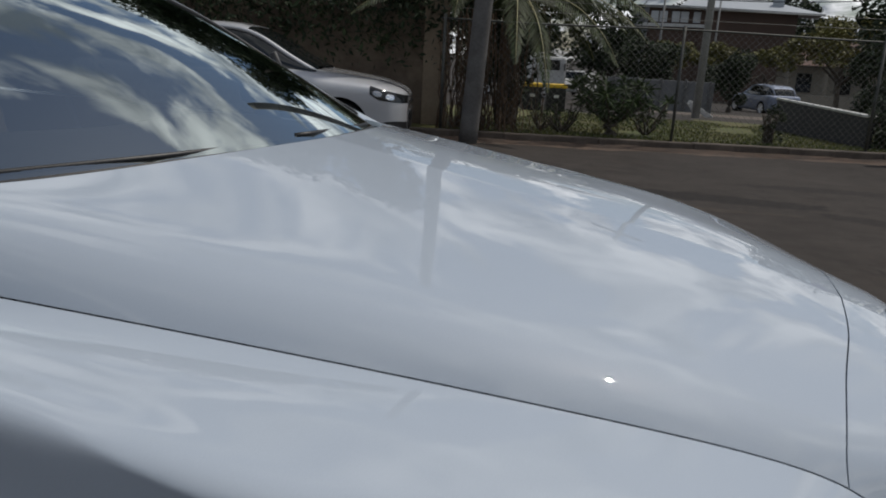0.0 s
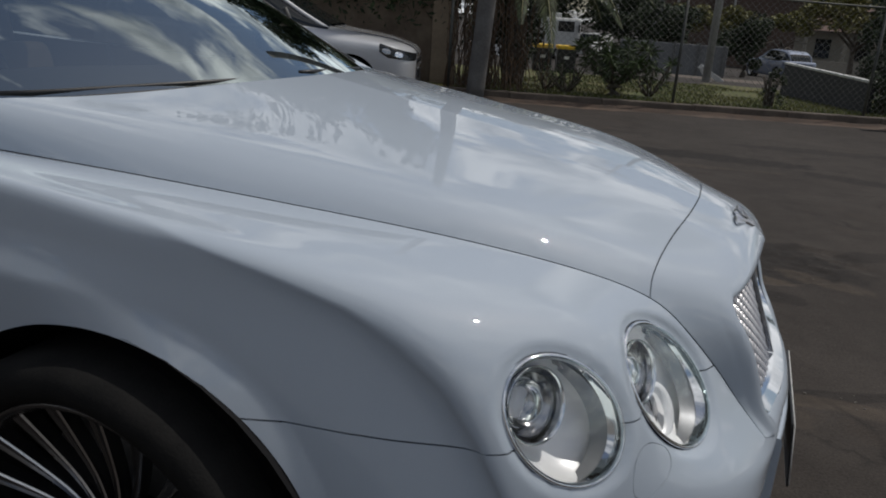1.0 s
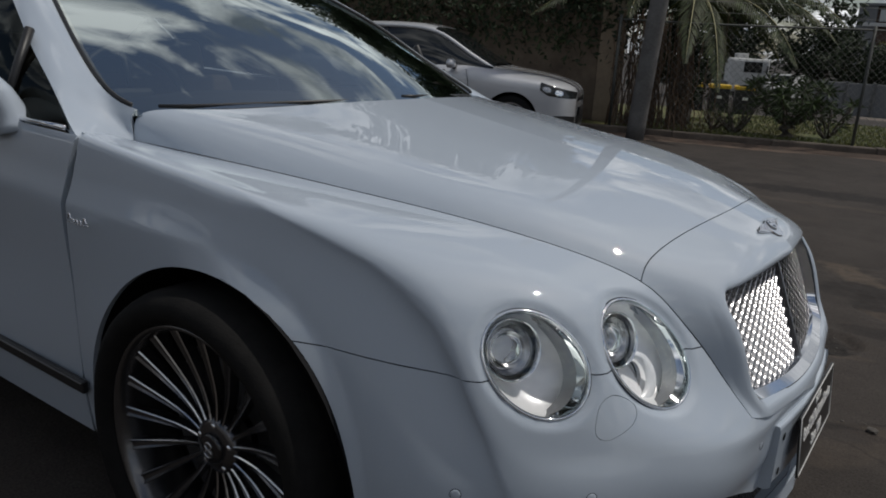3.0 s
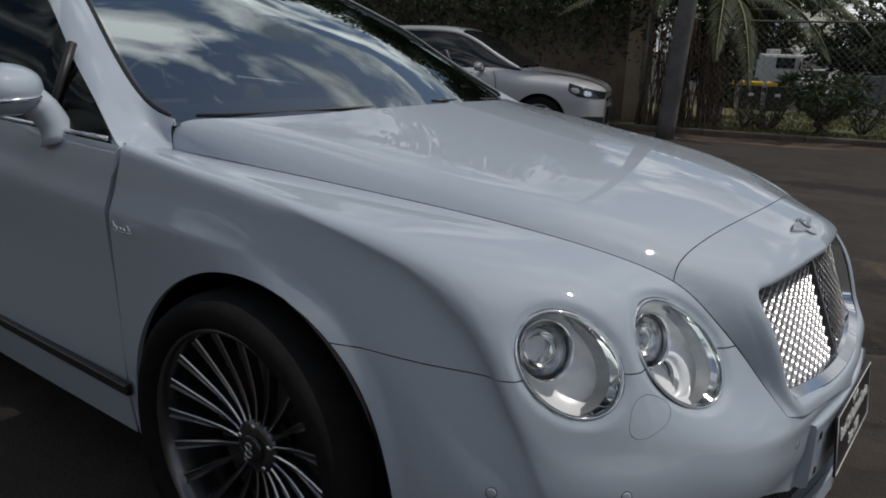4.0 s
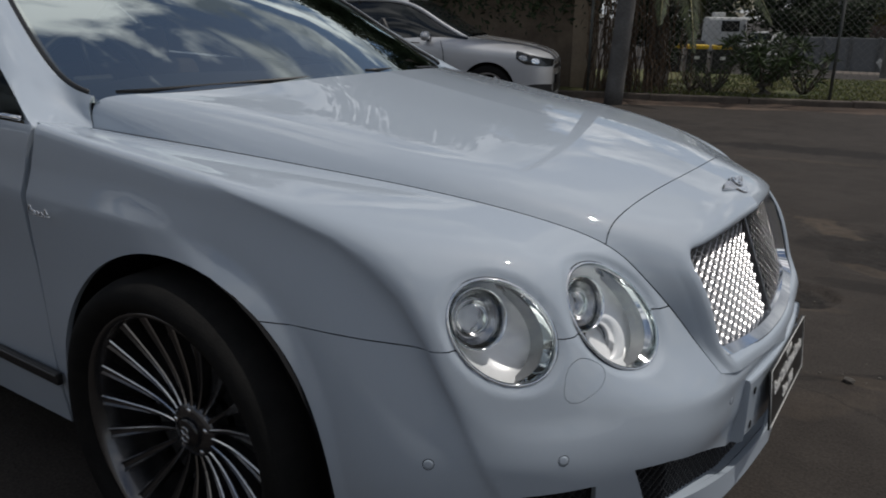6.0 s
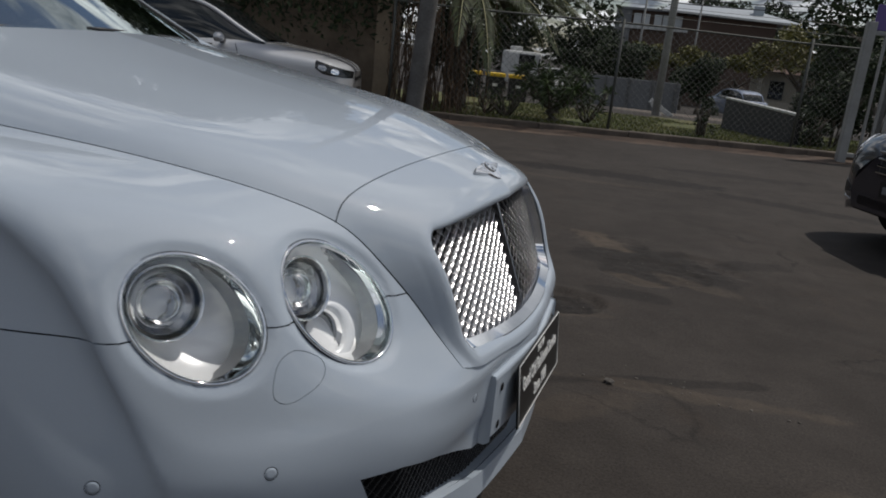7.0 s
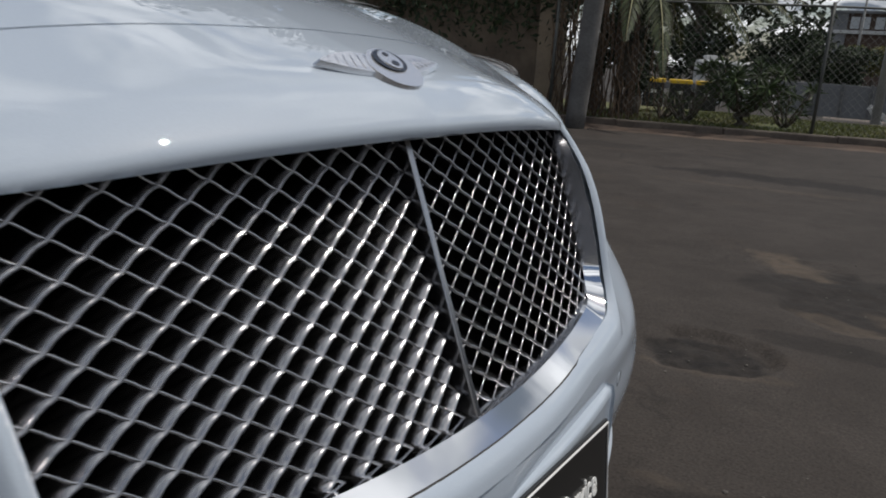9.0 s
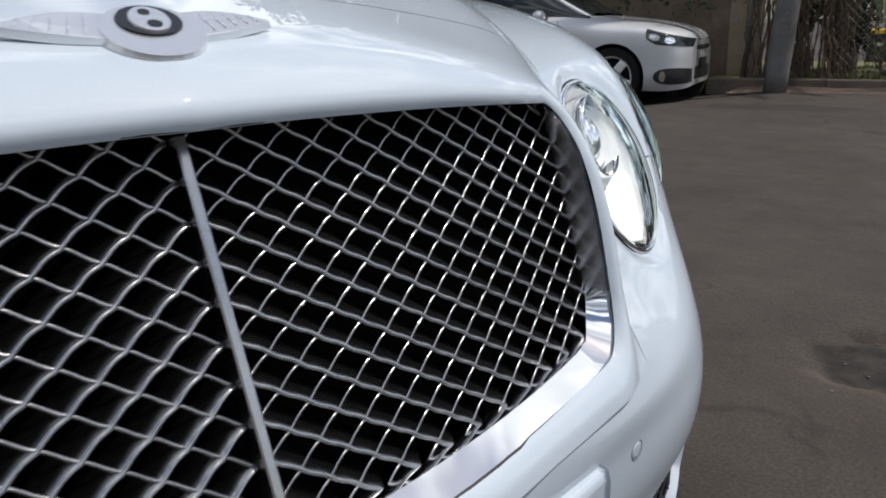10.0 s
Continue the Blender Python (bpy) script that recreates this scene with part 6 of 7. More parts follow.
palm((-2.75, 10.15, 0.1), 5, 20, 2.5, 1.95)
palm((-3.4, 10.3, 0.1), 9, 14, 2.0, 2.1)
def spiky_shrub(at, seed, label, branches, height, spread, trunk_h, trunk_r, leaf_n, leaf_len):
    """A stout trunk that forks into bare arms, each with tufts of narrow pointed leaves."""
    rng = random.Random(seed)
    t = thing("bush", Matrix.Translation(at), label, "bush")
    if trunk_r > 0.04:
        piece("trunk", *tube([(0.02 * math.sin(2 * i), 0, -0.05 + (trunk_h + 0.05) * i / 6) for i in range(7)], [trunk_r * (1.15 - 0.06 * i + 0.05 * (i % 2)) for i in range(7)], 12), BARK, t)
    V, F = [], []
    for k in range(branches):
        a = 2 * math.pi * k / branches + rng.uniform(-0.35, 0.35)
        r, h = spread * rng.uniform(0.35, 1.0), height * rng.uniform(0.55, 1.0)
        p0 = Vector((trunk_r * 0.5 * math.cos(a), trunk_r * 0.5 * math.sin(a), trunk_h * 0.85))
        p3 = Vector((r * math.cos(a), r * math.sin(a), h))
        pts = [p0.lerp(p3, u) + Vector((0.02 * math.sin(5 * u + k), 0.02 * math.cos(4 * u + k), -0.10 * height * math.sin(math.pi * u))) for u in (0, 0.25, 0.5, 0.75, 1.0)]
        piece("stem", *tube(pts, [0.020, 0.017, 0.014, 0.011, 0.007], 6), BARK, t)
        for q, n in ((pts[4], leaf_n), (pts[3], leaf_n // 2), (pts[2], leaf_n // 3)):
            for _ in range(n):
                d = Vector((rng.gauss(0, 1), rng.gauss(0, 1), rng.gauss(0.35, 0.8))).normalized()
                w = d.cross(Vector((rng.gauss(0, 1), rng.gauss(0, 1), 0.3))).normalized() * leaf_len * 0.075
                ln = leaf_len * rng.uniform(0.6, 1.15)
                o = len(V)
                V += [q, q + d * ln * 0.45 + w, q + d * ln - Vector((0, 0, 0.12 * ln)), q + d * ln * 0.45 - w]
                F.append((o, o + 1, o + 2, o + 3))
    tagged(piece("foliage", V, F, LEAF_M, t, "", False), kind="stuff")
    return t


spiky_shrub((-1.11, 9.86, 0.1), 12, "spiky green shrub with a thick stem behind the fence", 22, 0.80, 0.62, 0.24, 0.11, 26, 0.20)
spiky_shrub((-0.62, 10.15, 0.1), 13, "smaller spiky green shrub on the grass verge", 9, 0.62, 0.38, 0.05, 0.03, 16, 0.17)
spiky_shrub((-1.75, 9.62, 0.1), 11, "low wiry shrub with sparse leaves by the fence", 20, 0.46, 0.42, 0.03, 0.03, 9, 0.085)
spiky_shrub((-2.1, 9.75, 0.1), 19, "low wiry shrub with sparse leaves by the fence", 12, 0.40, 0.30, 0.03, 0.03, 8, 0.085)
bush((1.05, 10.50, 0.1), (0.20, 0.18, 0.28), 380, 0.06, LEAF_D, "dark wiry shrub at the edge of the verge", 14, 22)
bush((2.62, 11.35, 0.08), (0.30, 0.28, 0.30), 1100, 0.07, LEAF_D, "dense dark hedge shrub beside the gate", 20)
bush((3.05, 12.3, 0.05), (0.55, 0.5, 0.55), 2600, 0.09, LEAF_D, "dense dark hedge shrub beside the gate", 15)
bush((3.0, 13.8, 0.0), (0.6, 0.6, 0.70), 2600, 0.09, LEAF_D, "dense dark hedge shrub beside the gate", 16)


bush((-2.9, 10.3, 0.1), (0.55, 0.4, 0.95), 1700, 0.13, LEAF_D, "dark overgrown shrub mass behind the fence", 17, 10, 18)
bush((3.75, 12.6, 0.05), (0.7, 0.6, 0.95), 2600, 0.09, LEAF_D, "dense dark hedge shrub beside the gate", 18, 10, 16)


def vines():
    rng = random.Random(3)
    V, F = [], []
    for _ in range(120):
        x = rng.uniform(-3.3, -2.25) if rng.random() < 0.93 else rng.uniform(-2.25, -1.9)
        p = fence_at(x) + FNOR * rng.uniform(0.02, 0.14)
        z = rng.uniform(0.9, 1.75)
        q = []
        for i in range(7):
            q.append((p.x + rng.uniform(-0.04, 0.04), p.y + rng.uniform(-0.03, 0.03), 0.1 + z * (1 - i / 6)))
        v, g = tube(q, rng.uniform(0.004, 0.012), 4)
        o = len(V)
        V += v
        F += [tuple(i + o for i in r) for r in g]
    tagged(piece("dry_vine", V, F, DRYV, None, "", False), "tangle of dry brown vines on the fence", "vine", kind="stuff")
    V, F = [], []
    for _ in range(13000):
        u = rng.uniform(-11.0, 0.5)
        p = Vector((-3.6, 9.2, 0)) + FDIR * u + FNOR * rng.uniform(-0.35, 0.15)
        z = 1.95 + rng.gauss(0, 0.2) - (rng.random() ** 2) * (0.75 if u > -2.0 else 1.15)
        v, g = leaves(rng, 1, (p.x, p.y, z), (0.05, 0.05, 0.05), 0.10, 0, 0.3, 0, 0.4)
        o = len(V)
        V += v
        F += [tuple(i + o for i in r) for r in g]
    tagged(piece("creeper", V, F, LEAF_D, None, "", False), "green creeper hanging over the yard wall", "creeper", kind="stuff")


vines()


def grass():
    rng = random.Random(8)
    V, F = [], []
    for _ in range(36000):
        x = rng.uniform(-3.2, 5.0)
        d = rng.random() ** 1.6 * 8.5
        y = 9.80 + 0.36 * x + d
        z = ground_z(x, y + 0.05)
        if noise.noise((x * 0.8, y * 0.8, 5.0)) < -0.35:
            continue
        h = rng.uniform(0.015, 0.05)
        a = rng.uniform(0, 6.28)
        w = 0.006 + 0.004 * rng.random()
        i = len(V)
        V += [(x - w * math.cos(a), y - w * math.sin(a), z - 0.005), (x + w * math.cos(a), y + w * math.sin(a), z - 0.005), (x + rng.uniform(-0.03, 0.03), y + rng.uniform(-0.03, 0.03), z + h)]
        F.append((i, i + 1, i + 2))
    tagged(piece("grass", V, F, GRASS, None, "", False), "patchy mown grass of the verge", "grass", kind="stuff")


grass()
# tall dark trees over the wall, and others farther off
tree("tree", (-8.8, 10.3, 0.0), 8.4, 0.26, (3.0, 2.2, 3.5), 16000, 0.24, LEAF_D, "tall dark tree overhanging the yard wall", 21, 34)
tree("tree", (-5.6, 10.9, 0.0), 7.6, 0.22, (2.1, 1.6, 3.1), 15000, 0.20, LEAF_D, "tall dark tree overhanging the yard wall", 22, 30)
tree("tree", (-12.4, 8.8, 0.0), 9.0, 0.28, (3.2, 2.4, 3.8), 15000, 0.26, LEAF_D, "tall dark tree overhanging the yard wall", 23, 30)
tree("tree", (-10.8, 41.0, -0.9), 9.5, 0.4, (5.5, 3.0, 4.8), 9000, 0.40, LEAF_D, "dense street tree behind the palm", 24, 34)


# ------------------------------------------------------------------ other cars
def lathe_wheel(parent, x, y, r, w, side, dark):
    T = Matrix.Translation((x, y, r)) @ (Matrix() if side > 0 else Matrix.Rotation(math.pi, 4, "Z"))
    rr = r * 0.70
    V, F = lathe([(rr, -w / 2), (r * 0.95, -w / 2), (r, -w * 0.36), (r, w * 0.36), (r * 0.95, w / 2), (rr * 1.02, w / 2 - 0.005)], 36)
    wh = piece("wheel", put(V, T), F, RUBBER, parent)
    V, F = lathe([(rr * 1.02, w / 2 - 0.006), (rr * 0.95, w / 2 - 0.012), (rr * 0.9, w * 0.1)], 36)
    piece("rim", put(V, T), F, SATIN, wh)
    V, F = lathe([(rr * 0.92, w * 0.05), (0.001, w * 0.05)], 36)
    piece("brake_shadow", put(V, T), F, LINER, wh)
    for k in range(5):
        a = 2 * math.pi * k / 5 + 0.25
        bm = box_bm((rr * 0.85, 0.03, rr * 0.42), (rr * 0.52, w / 2 - 0.03, 0), 0.01)
        part("rim_spoke", bm, SATIN, wh).matrix_local = T @ Matrix.Rotation(a, 4, "Y")
    V, F = lathe([(rr * 0.3, w / 2 - 0.03), (rr * 0.26, w / 2 - 0.012), (0.001, w / 2 - 0.01)], 20)
    piece("rim_hub", put(V, T), F, SATIN, wh)


HALF = {}


def small_car(name, m, label, paint, spec):
    """spec: body rows (x, half width, sill z, shoulder z, top z, top half width), cabin rows, wheels."""
    car = thing(name, m, label, "car")
    rows = []
    for x, w, zb, zs, zt, wt in spec["body"]:
        zm = zb + (zs - zb) * 0.45
        rows.append([(x, -w * 0.93, zb), (x, -w * 0.99, zb + 0.10), (x, -w, zm), (x, -w * 0.985, zs - 0.03), (x, -w * 0.95, zs + 0.02), (x, -wt, zt), (x, -wt * 0.5, zt + 0.018), (x, 0.0, zt + 0.024)])
    s = Skin.loft(rows, 110, 44)
    if float(np.mean(s.normals()[:, 2])) < 0:
        s = s.turned()
    for wx in spec["wheels"]:
        s = s.keep(lambda P, UV, wx=wx: np.where(P[:, 1] < -0.5, np.hypot(P[:, 0] - wx, P[:, 2] - spec["r"] * 1.0) - spec["r"] * 1.13, 1.0))
    nose_x = spec["body"][-1][0]
    HALF[name] = s
    s = whole(s)
    V, F = s.solid(0.02)
    piece("body", V, F, paint, car)
    # closed nose and tail
    for x, w, zb, zs, zt, wt in (spec["body"][0], spec["body"][-1]):
        pts = [(x, -w * 0.93, zb), (x, -w, zb + 0.12), (x, -w * 0.985, zs - 0.03), (x, -wt, zt), (x, 0, zt + 0.024), (x, wt, zt), (x, w * 0.985, zs - 0.03), (x, w, zb + 0.12), (x, w * 0.93, zb)]
        piece("end_panel", pts, [tuple(range(9)) if x < 0 else tuple(range(9))[::-1]], paint, car, "", False)
    part("underside", box_bm((abs(spec["body"][0][0]) + nose_x - 0.3, spec["body"][3][1] * 1.5, 0.05), ((spec["body"][0][0] + nose_x) / 2, 0, spec["body"][3][2] + 0.03)), LINER, car)
    # cabin: glass with painted roof and pillars
    crow = []
    for x, wb, wr, zb, zr in spec["cabin"]:
        crow.append([(x, -wb, zb), (x, -(wb * 0.62 + wr * 0.38), zb + (zr - zb) * 0.5), (x, -wr, zr - 0.05), (x, -wr * 0.90, zr - 0.008), (x, -wr * 0.45, zr + 0.015), (x, 0, zr + 0.02)])
    c = Skin.loft(crow, 60, 30)
    if float(np.mean(c.normals()[:, 2])) < 0:
        c = c.turned()
    c = whole(c)
    x_r0, x_r1 = spec["roof"]
    isroof = lambda P, UV: np.minimum(UV[:, 1] - 2.0, np.minimum(P[:, 0] - x_r0, x_r1 - P[:, 0]))
    piece("cabin_glass", [tuple(p) for p in c.P], c.polys, DARKGLASS, car)
    r = c.moved(0.006).keep(isroof)
    piece("roof", *r.solid(0.01), paint, car)
    # roof rails and pillars as bent strips
    for sg in (-1, 1):
        line = [(x, sg * (wr + 0.004), zr - 0.045) for x, wb, wr, zb, zr in spec["cabin"]]
        line = [tuple(p) for p in spline(np.array(line), np.arange(len(line)), np.linspace(0, len(line) - 1, 30))]
        V, F = tube(line, 0.028, 8)
        piece("pillar", V, F, paint, car)
        xb, wb = spec["bpillar"], spec["cabin"][2][1]
        V, F = tube([(xb, sg * (wb + 0.003), spec["cabin"][2][3]), (xb - 0.06, sg * spec["cabin"][2][2], spec["cabin"][2][4] - 0.05)], 0.03, 6)
        piece("door_pillar", V, F, BLACK, car)
    for wx in spec["wheels"]:
        for sg in (-1, 1):
            lathe_wheel(car, wx, sg * spec["track"], spec["r"], 0.21, sg, True)
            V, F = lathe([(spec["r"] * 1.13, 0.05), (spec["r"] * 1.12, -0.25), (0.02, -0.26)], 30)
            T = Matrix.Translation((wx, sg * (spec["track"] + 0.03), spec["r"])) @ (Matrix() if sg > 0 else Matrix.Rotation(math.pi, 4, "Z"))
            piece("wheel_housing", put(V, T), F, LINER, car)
    return car


HATCH = {
    "body": [(-3.28, 0.66, 0.34, 0.80, 0.86, 0.60), (-3.20, 0.80, 0.28, 0.90, 0.96, 0.66), (-2.6, 0.88, 0.20, 0.92, 0.97, 0.70), (-1.6, 0.893, 0.19, 0.90, 0.95, 0.72), (-0.75, 0.893, 0.19, 0.89, 0.98, 0.74),
             (-0.45, 0.89, 0.19, 0.87, 0.97, 0.70), (0.0, 0.885, 0.19, 0.82, 0.92, 0.66), (0.40, 0.878, 0.18, 0.79, 0.87, 0.62), (0.56, 0.855, 0.18, 0.745, 0.83, 0.58), (0.67, 0.79, 0.19, 0.69, 0.79, 0.54), (0.75, 0.69, 0.20, 0.63, 0.745, 0.48), (0.795, 0.54, 0.22, 0.57, 0.69, 0.40)],
    "cabin": [(-3.18, 0.66, 0.52, 0.95, 0.98), (-2.9, 0.74, 0.56, 0.95, 1.32), (-2.3, 0.80, 0.58, 0.94, 1.45), (-1.6, 0.81, 0.58, 0.94, 1.47), (-1.1, 0.80, 0.58, 0.95, 1.41), (-0.7, 0.77, 0.62, 0.95, 1.20), (-0.30, 0.72, 0.66, 0.95, 0.99)],
    "roof": (-2.95, -1.15), "bpillar": -1.75, "wheels": (0.0, -2.578), "track": 0.77, "r": 0.32,
}
hatch = small_car("hatchback", along((-4.14, 7.60, -0.10), 20.0), "silver three-door hatchback parked before the wall", GOLF_PAINT, HATCH)


def patch(car, name, where, material, lift=0.004, label=""):
    """A piece that lies on a car's body where the function is positive, on both sides."""
    p = HALF[car.name.split(".")[0]].keep(lambda P, UV: where(P)).moved(lift)
    V, F = p.solid(0.006)
    piece(name, V, F, material, car, label)
    return piece(name, flip(V), [q[::-1] for q in F], material, car, label)


def swept(cx, cz, rx, rz, tilt, y0=-0.30):
    ca, sa = math.cos(tilt), math.sin(tilt)

    def fn(P):
        dx, dz = P[:, 0] - cx, P[:, 2] - cz
        p, q = (dx * ca + dz * sa) / rx, (-dx * sa + dz * ca) / rz
        return np.where(P[:, 1] < y0, 1 - (np.abs(p) ** 2.6 + np.abs(q) ** 2.2), -1.0)

    return fn


def lamp_shape(P):
    """A wedge lamp: high and narrow at the back, drawn down towards the grille."""
    x, z = P[:, 0], P[:, 2]
    d = np.minimum(np.minimum(0.825 - 0.26 * (x - 0.36) - z, z - (0.675 - 0.10 * (x - 0.36) + 0.5 * np.maximum(0.47 - x, 0))), np.minimum((x - 0.36) * 0.7, 0.79 - x))
    return np.where(P[:, 1] < -0.36, d, -1.0)


def hatch_details():
    patch(hatch, "headlamp", lamp_shape, DARKGLASS, 0.005, "clear headlamp with dark housing")
    patch(hatch, "lamp_reflector", swept(0.45, 0.738, 0.055, 0.034, -0.25), DARKCHROME, 0.008)
    patch(hatch, "lamp_reflector", swept(0.60, 0.702, 0.050, 0.030, -0.25), CHROME, 0.008)
    patch(hatch, "fog_grille", swept(0.66, 0.335, 0.20, 0.085, 0.0), BLACK, 0.004)
    patch(hatch, "fog_lamp", swept(0.55, 0.335, 0.030, 0.055, 0.0), CHROME, 0.009)
    for sg in (-1, 1):
        # mirror
        V, F = lathe([(0.001, -0.062), (0.040, -0.056), (0.066, -0.030), (0.072, 0.010), (0.066, 0.034), (0.058, 0.038), (0.001, 0.036)], 24, "x")
        V = [(-0.80 - a * 1.0, sg * (0.985 + 1.5 * b + 0.10 * a), 0.985 + c * (0.92 if c > 0 else 0.80)) for a, b, c in V]
        mi = piece("door_mirror", V, F if sg < 0 else [q[::-1] for q in F], GOLF_PAINT, hatch)
        V, F = tube([(-0.79, sg * 0.93, 0.940), (-0.785, sg * 0.89, 0.945), (-0.78, sg * 0.84, 0.955)], [0.020, 0.026, 0.034], 8)
        piece("mirror_stalk", V, F, BLACK, mi)
        V, F = tube([(-0.62, sg * 0.885, 0.93), (-0.585, sg * 0.902, 0.80), (-0.56, sg * 0.903, 0.55), (-0.58, sg * 0.90, 0.30)], 0.004, 5)
        piece("door_gap", V, F, LINER, hatch)
        V, F = tube([(-0.9, sg * 0.893, 0.90), (-1.6, sg * 0.896, 0.91), (-2.4, sg * 0.88, 0.925)], 0.008, 6)
        piece("belt_trim", V, F, BLACK, hatch)
    part("lower_grille", box_bm((0.06, 0.80, 0.15), (0.775, 0, 0.345), 0.02), BLACK, hatch)
    part("upper_grille", box_bm((0.04, 0.66, 0.05), (0.785, 0, 0.615), 0.012), BLACK, hatch)
    part("number_plate", box_bm((0.015, 0.37, 0.11), (0.808, 0, 0.45), 0.003), BLACK, hatch)


hatch_details()
SEDAN = {
    "body": [(-3.75, 0.62, 0.36, 0.84, 0.92, 0.60), (-3.6, 0.80, 0.30, 0.92, 0.99, 0.66), (-2.8, 0.90, 0.22, 0.94, 1.0, 0.70), (-1.6, 0.905, 0.21, 0.92, 0.97, 0.72), (-0.6, 0.905, 0.21, 0.88, 0.98, 0.72),
             (-0.2, 0.90, 0.21, 0.84, 0.95, 0.70), (0.3, 0.88, 0.20, 0.78, 0.88, 0.62), (0.6, 0.82, 0.20, 0.68, 0.80, 0.52), (0.74, 0.68, 0.22, 0.58, 0.72, 0.42), (0.80, 0.52, 0.26, 0.48, 0.62, 0.34)],
    "cabin": [(-3.0, 0.68, 0.52, 0.98, 1.02), (-2.6, 0.76, 0.56, 0.97, 1.28), (-2.0, 0.80, 0.58, 0.96, 1.42), (-1.4, 0.80, 0.58, 0.96, 1.44), (-0.95, 0.79, 0.58, 0.96, 1.36), (-0.6, 0.76, 0.62, 0.96, 1.18), (-0.25, 0.72, 0.66, 0.95, 0.98)],
    "roof": (-2.65, -0.95), "bpillar": -1.6, "wheels": (0.0, -2.76), "track": 0.78, "r": 0.33,
}
sedan = small_car("sedan", along((3.16, 4.27, 0.0), 204.0), "dark plum saloon car standing in the yard", DARK_PAINT, SEDAN)
patch(sedan, "headlamp", swept(0.56, 0.66, 0.15, 0.075, -0.35), CHROME, 0.006, "clear oval headlamp")
patch(sedan, "bumper_trim", swept(0.62, 0.30, 0.20, 0.016, 0.0), CHROME, 0.006)
patch(sedan, "corner_intake", swept(0.66, 0.38, 0.14, 0.05, 0.0), BLACK, 0.004)
part("front_grille", box_bm((0.05, 0.56, 0.20), (0.785, 0, 0.60), 0.03), BLACK, sedan)
for k in range(4):
    part("grille_slat", box_bm((0.03, 0.54, 0.014), (0.815, 0, 0.535 + 0.045 * k), 0.005), CHROME, sedan)
part("lower_intake", box_bm((0.05, 0.9, 0.10), (0.775, 0, 0.32), 0.02), BLACK, sedan)
part("number_plate", box_bm((0.012, 0.37, 0.11), (0.82, 0, 0.43), 0.003), PLATE, sedan)
part("plate_bar", box_bm((0.006, 0.30, 0.05), (0.829, 0, 0.43), 0.002), GREYW, sedan)

small_car("parked_car", along((1.3, 42.6, ground_z(1.5, 42.0)), 118.0), "blue-silver hatchback parked across the street", BLUE_PAINT, HATCH)


# ------------------------------------------------------------------ beyond the fence
def block(name, at, size, angle, material, label, category, kind=""):
    o = part(name, box_bm(size, (0, 0, size[2] / 2), 0.01), material)
    o.matrix_world = along(at, angle)
    return tagged(o, label, category, kind=kind)


def polar(az, d, z):
    return Vector((0.55 + d * math.sin(radians(az)), -1.19 + d * math.cos(radians(az)), z))


block("block_wall", (-2.2, 28.7, -0.65), (3.9, 0.22, 1.17), 1, GREYW, "low grey block wall across the verge", "wall", "structure")
for k in range(5):
    block("wall_post", (-3.9 + 0.88 * k, 28.57, -0.65), (0.10, 0.06, 1.22), 1, GALV, "grey steel post on the block wall", "post", "")
block("board_fence", (1.92, 13.75, -0.12), (5.0, 0.10, 0.66), -78, DARKW, "low dark boundary fence with a white cap", "fence")
block("fence_cap", (1.92, 13.75, 0.543), (5.05, 0.13, 0.04), -78, WHITE, "white capping along the dark fence", "capping")
for k, (px0, py0, pw, tilt) in enumerate(((-0.45, 22.7, 0.85, 32), (-0.62, 22.5, 0.55, 58))):
    o = block("plank", (px0, py0, -0.22), (pw, 0.05, 0.15), 10, WHITE, "white plank leaning on rubble", "plank")
    o.matrix_world = o.matrix_world @ Matrix.Rotation(radians(tilt), 4, "Y")
block("driveway", (0.9, 25.0, -0.47), (6.0, 2.0, 0.04), 8, KERB, "pale concrete drive across the verge", "driveway", "structure")


# truck and yellow-topped bins
def truck():
    t = thing("truck", along((-9.41, 35.25, ground_z(-9.4, 35.3)), 22), "white tray truck parked in the street", "truck")
    part("cab", box_bm((1.7, 1.9, 1.5), (1.2, 0, 1.25), 0.12), WHITE, t)
    part("cab_window", box_bm((0.8, 1.94, 0.5), (1.35, 0, 1.62), 0.05), DARKGLASS, t)
    part("windscreen", box_bm((0.06, 1.6, 0.6), (2.05, 0, 1.6), 0.02), DARKGLASS, t)
    part("tray", box_bm((3.0, 1.9, 0.3), (-1.2, 0, 0.8), 0.02), GALV, t)
    part("roof_beacon", box_bm((0.5, 1.0, 0.22), (0.9, 0, 2.1), 0.05), WHITE, t)
    part("bumper", box_bm((0.12, 1.9, 0.26), (2.08, 0, 0.62), 0.03), BLACK, t)
    for y in (-0.62, 0.62):
        part("headlamp", box_bm((0.05, 0.3, 0.16), (2.07, y, 0.90), 0.02), CHROME, t)
    for y in (-1.05, 1.05):
        part("door_mirror", box_bm((0.06, 0.16, 0.34), (1.95, y, 1.55), 0.02), BLACK, t)
    for x in (1.2, -1.8):
        for y in (-0.85, 0.85):
            lathe_wheel(t, x, y, 0.36, 0.22, 1 if y > 0 else -1, True)


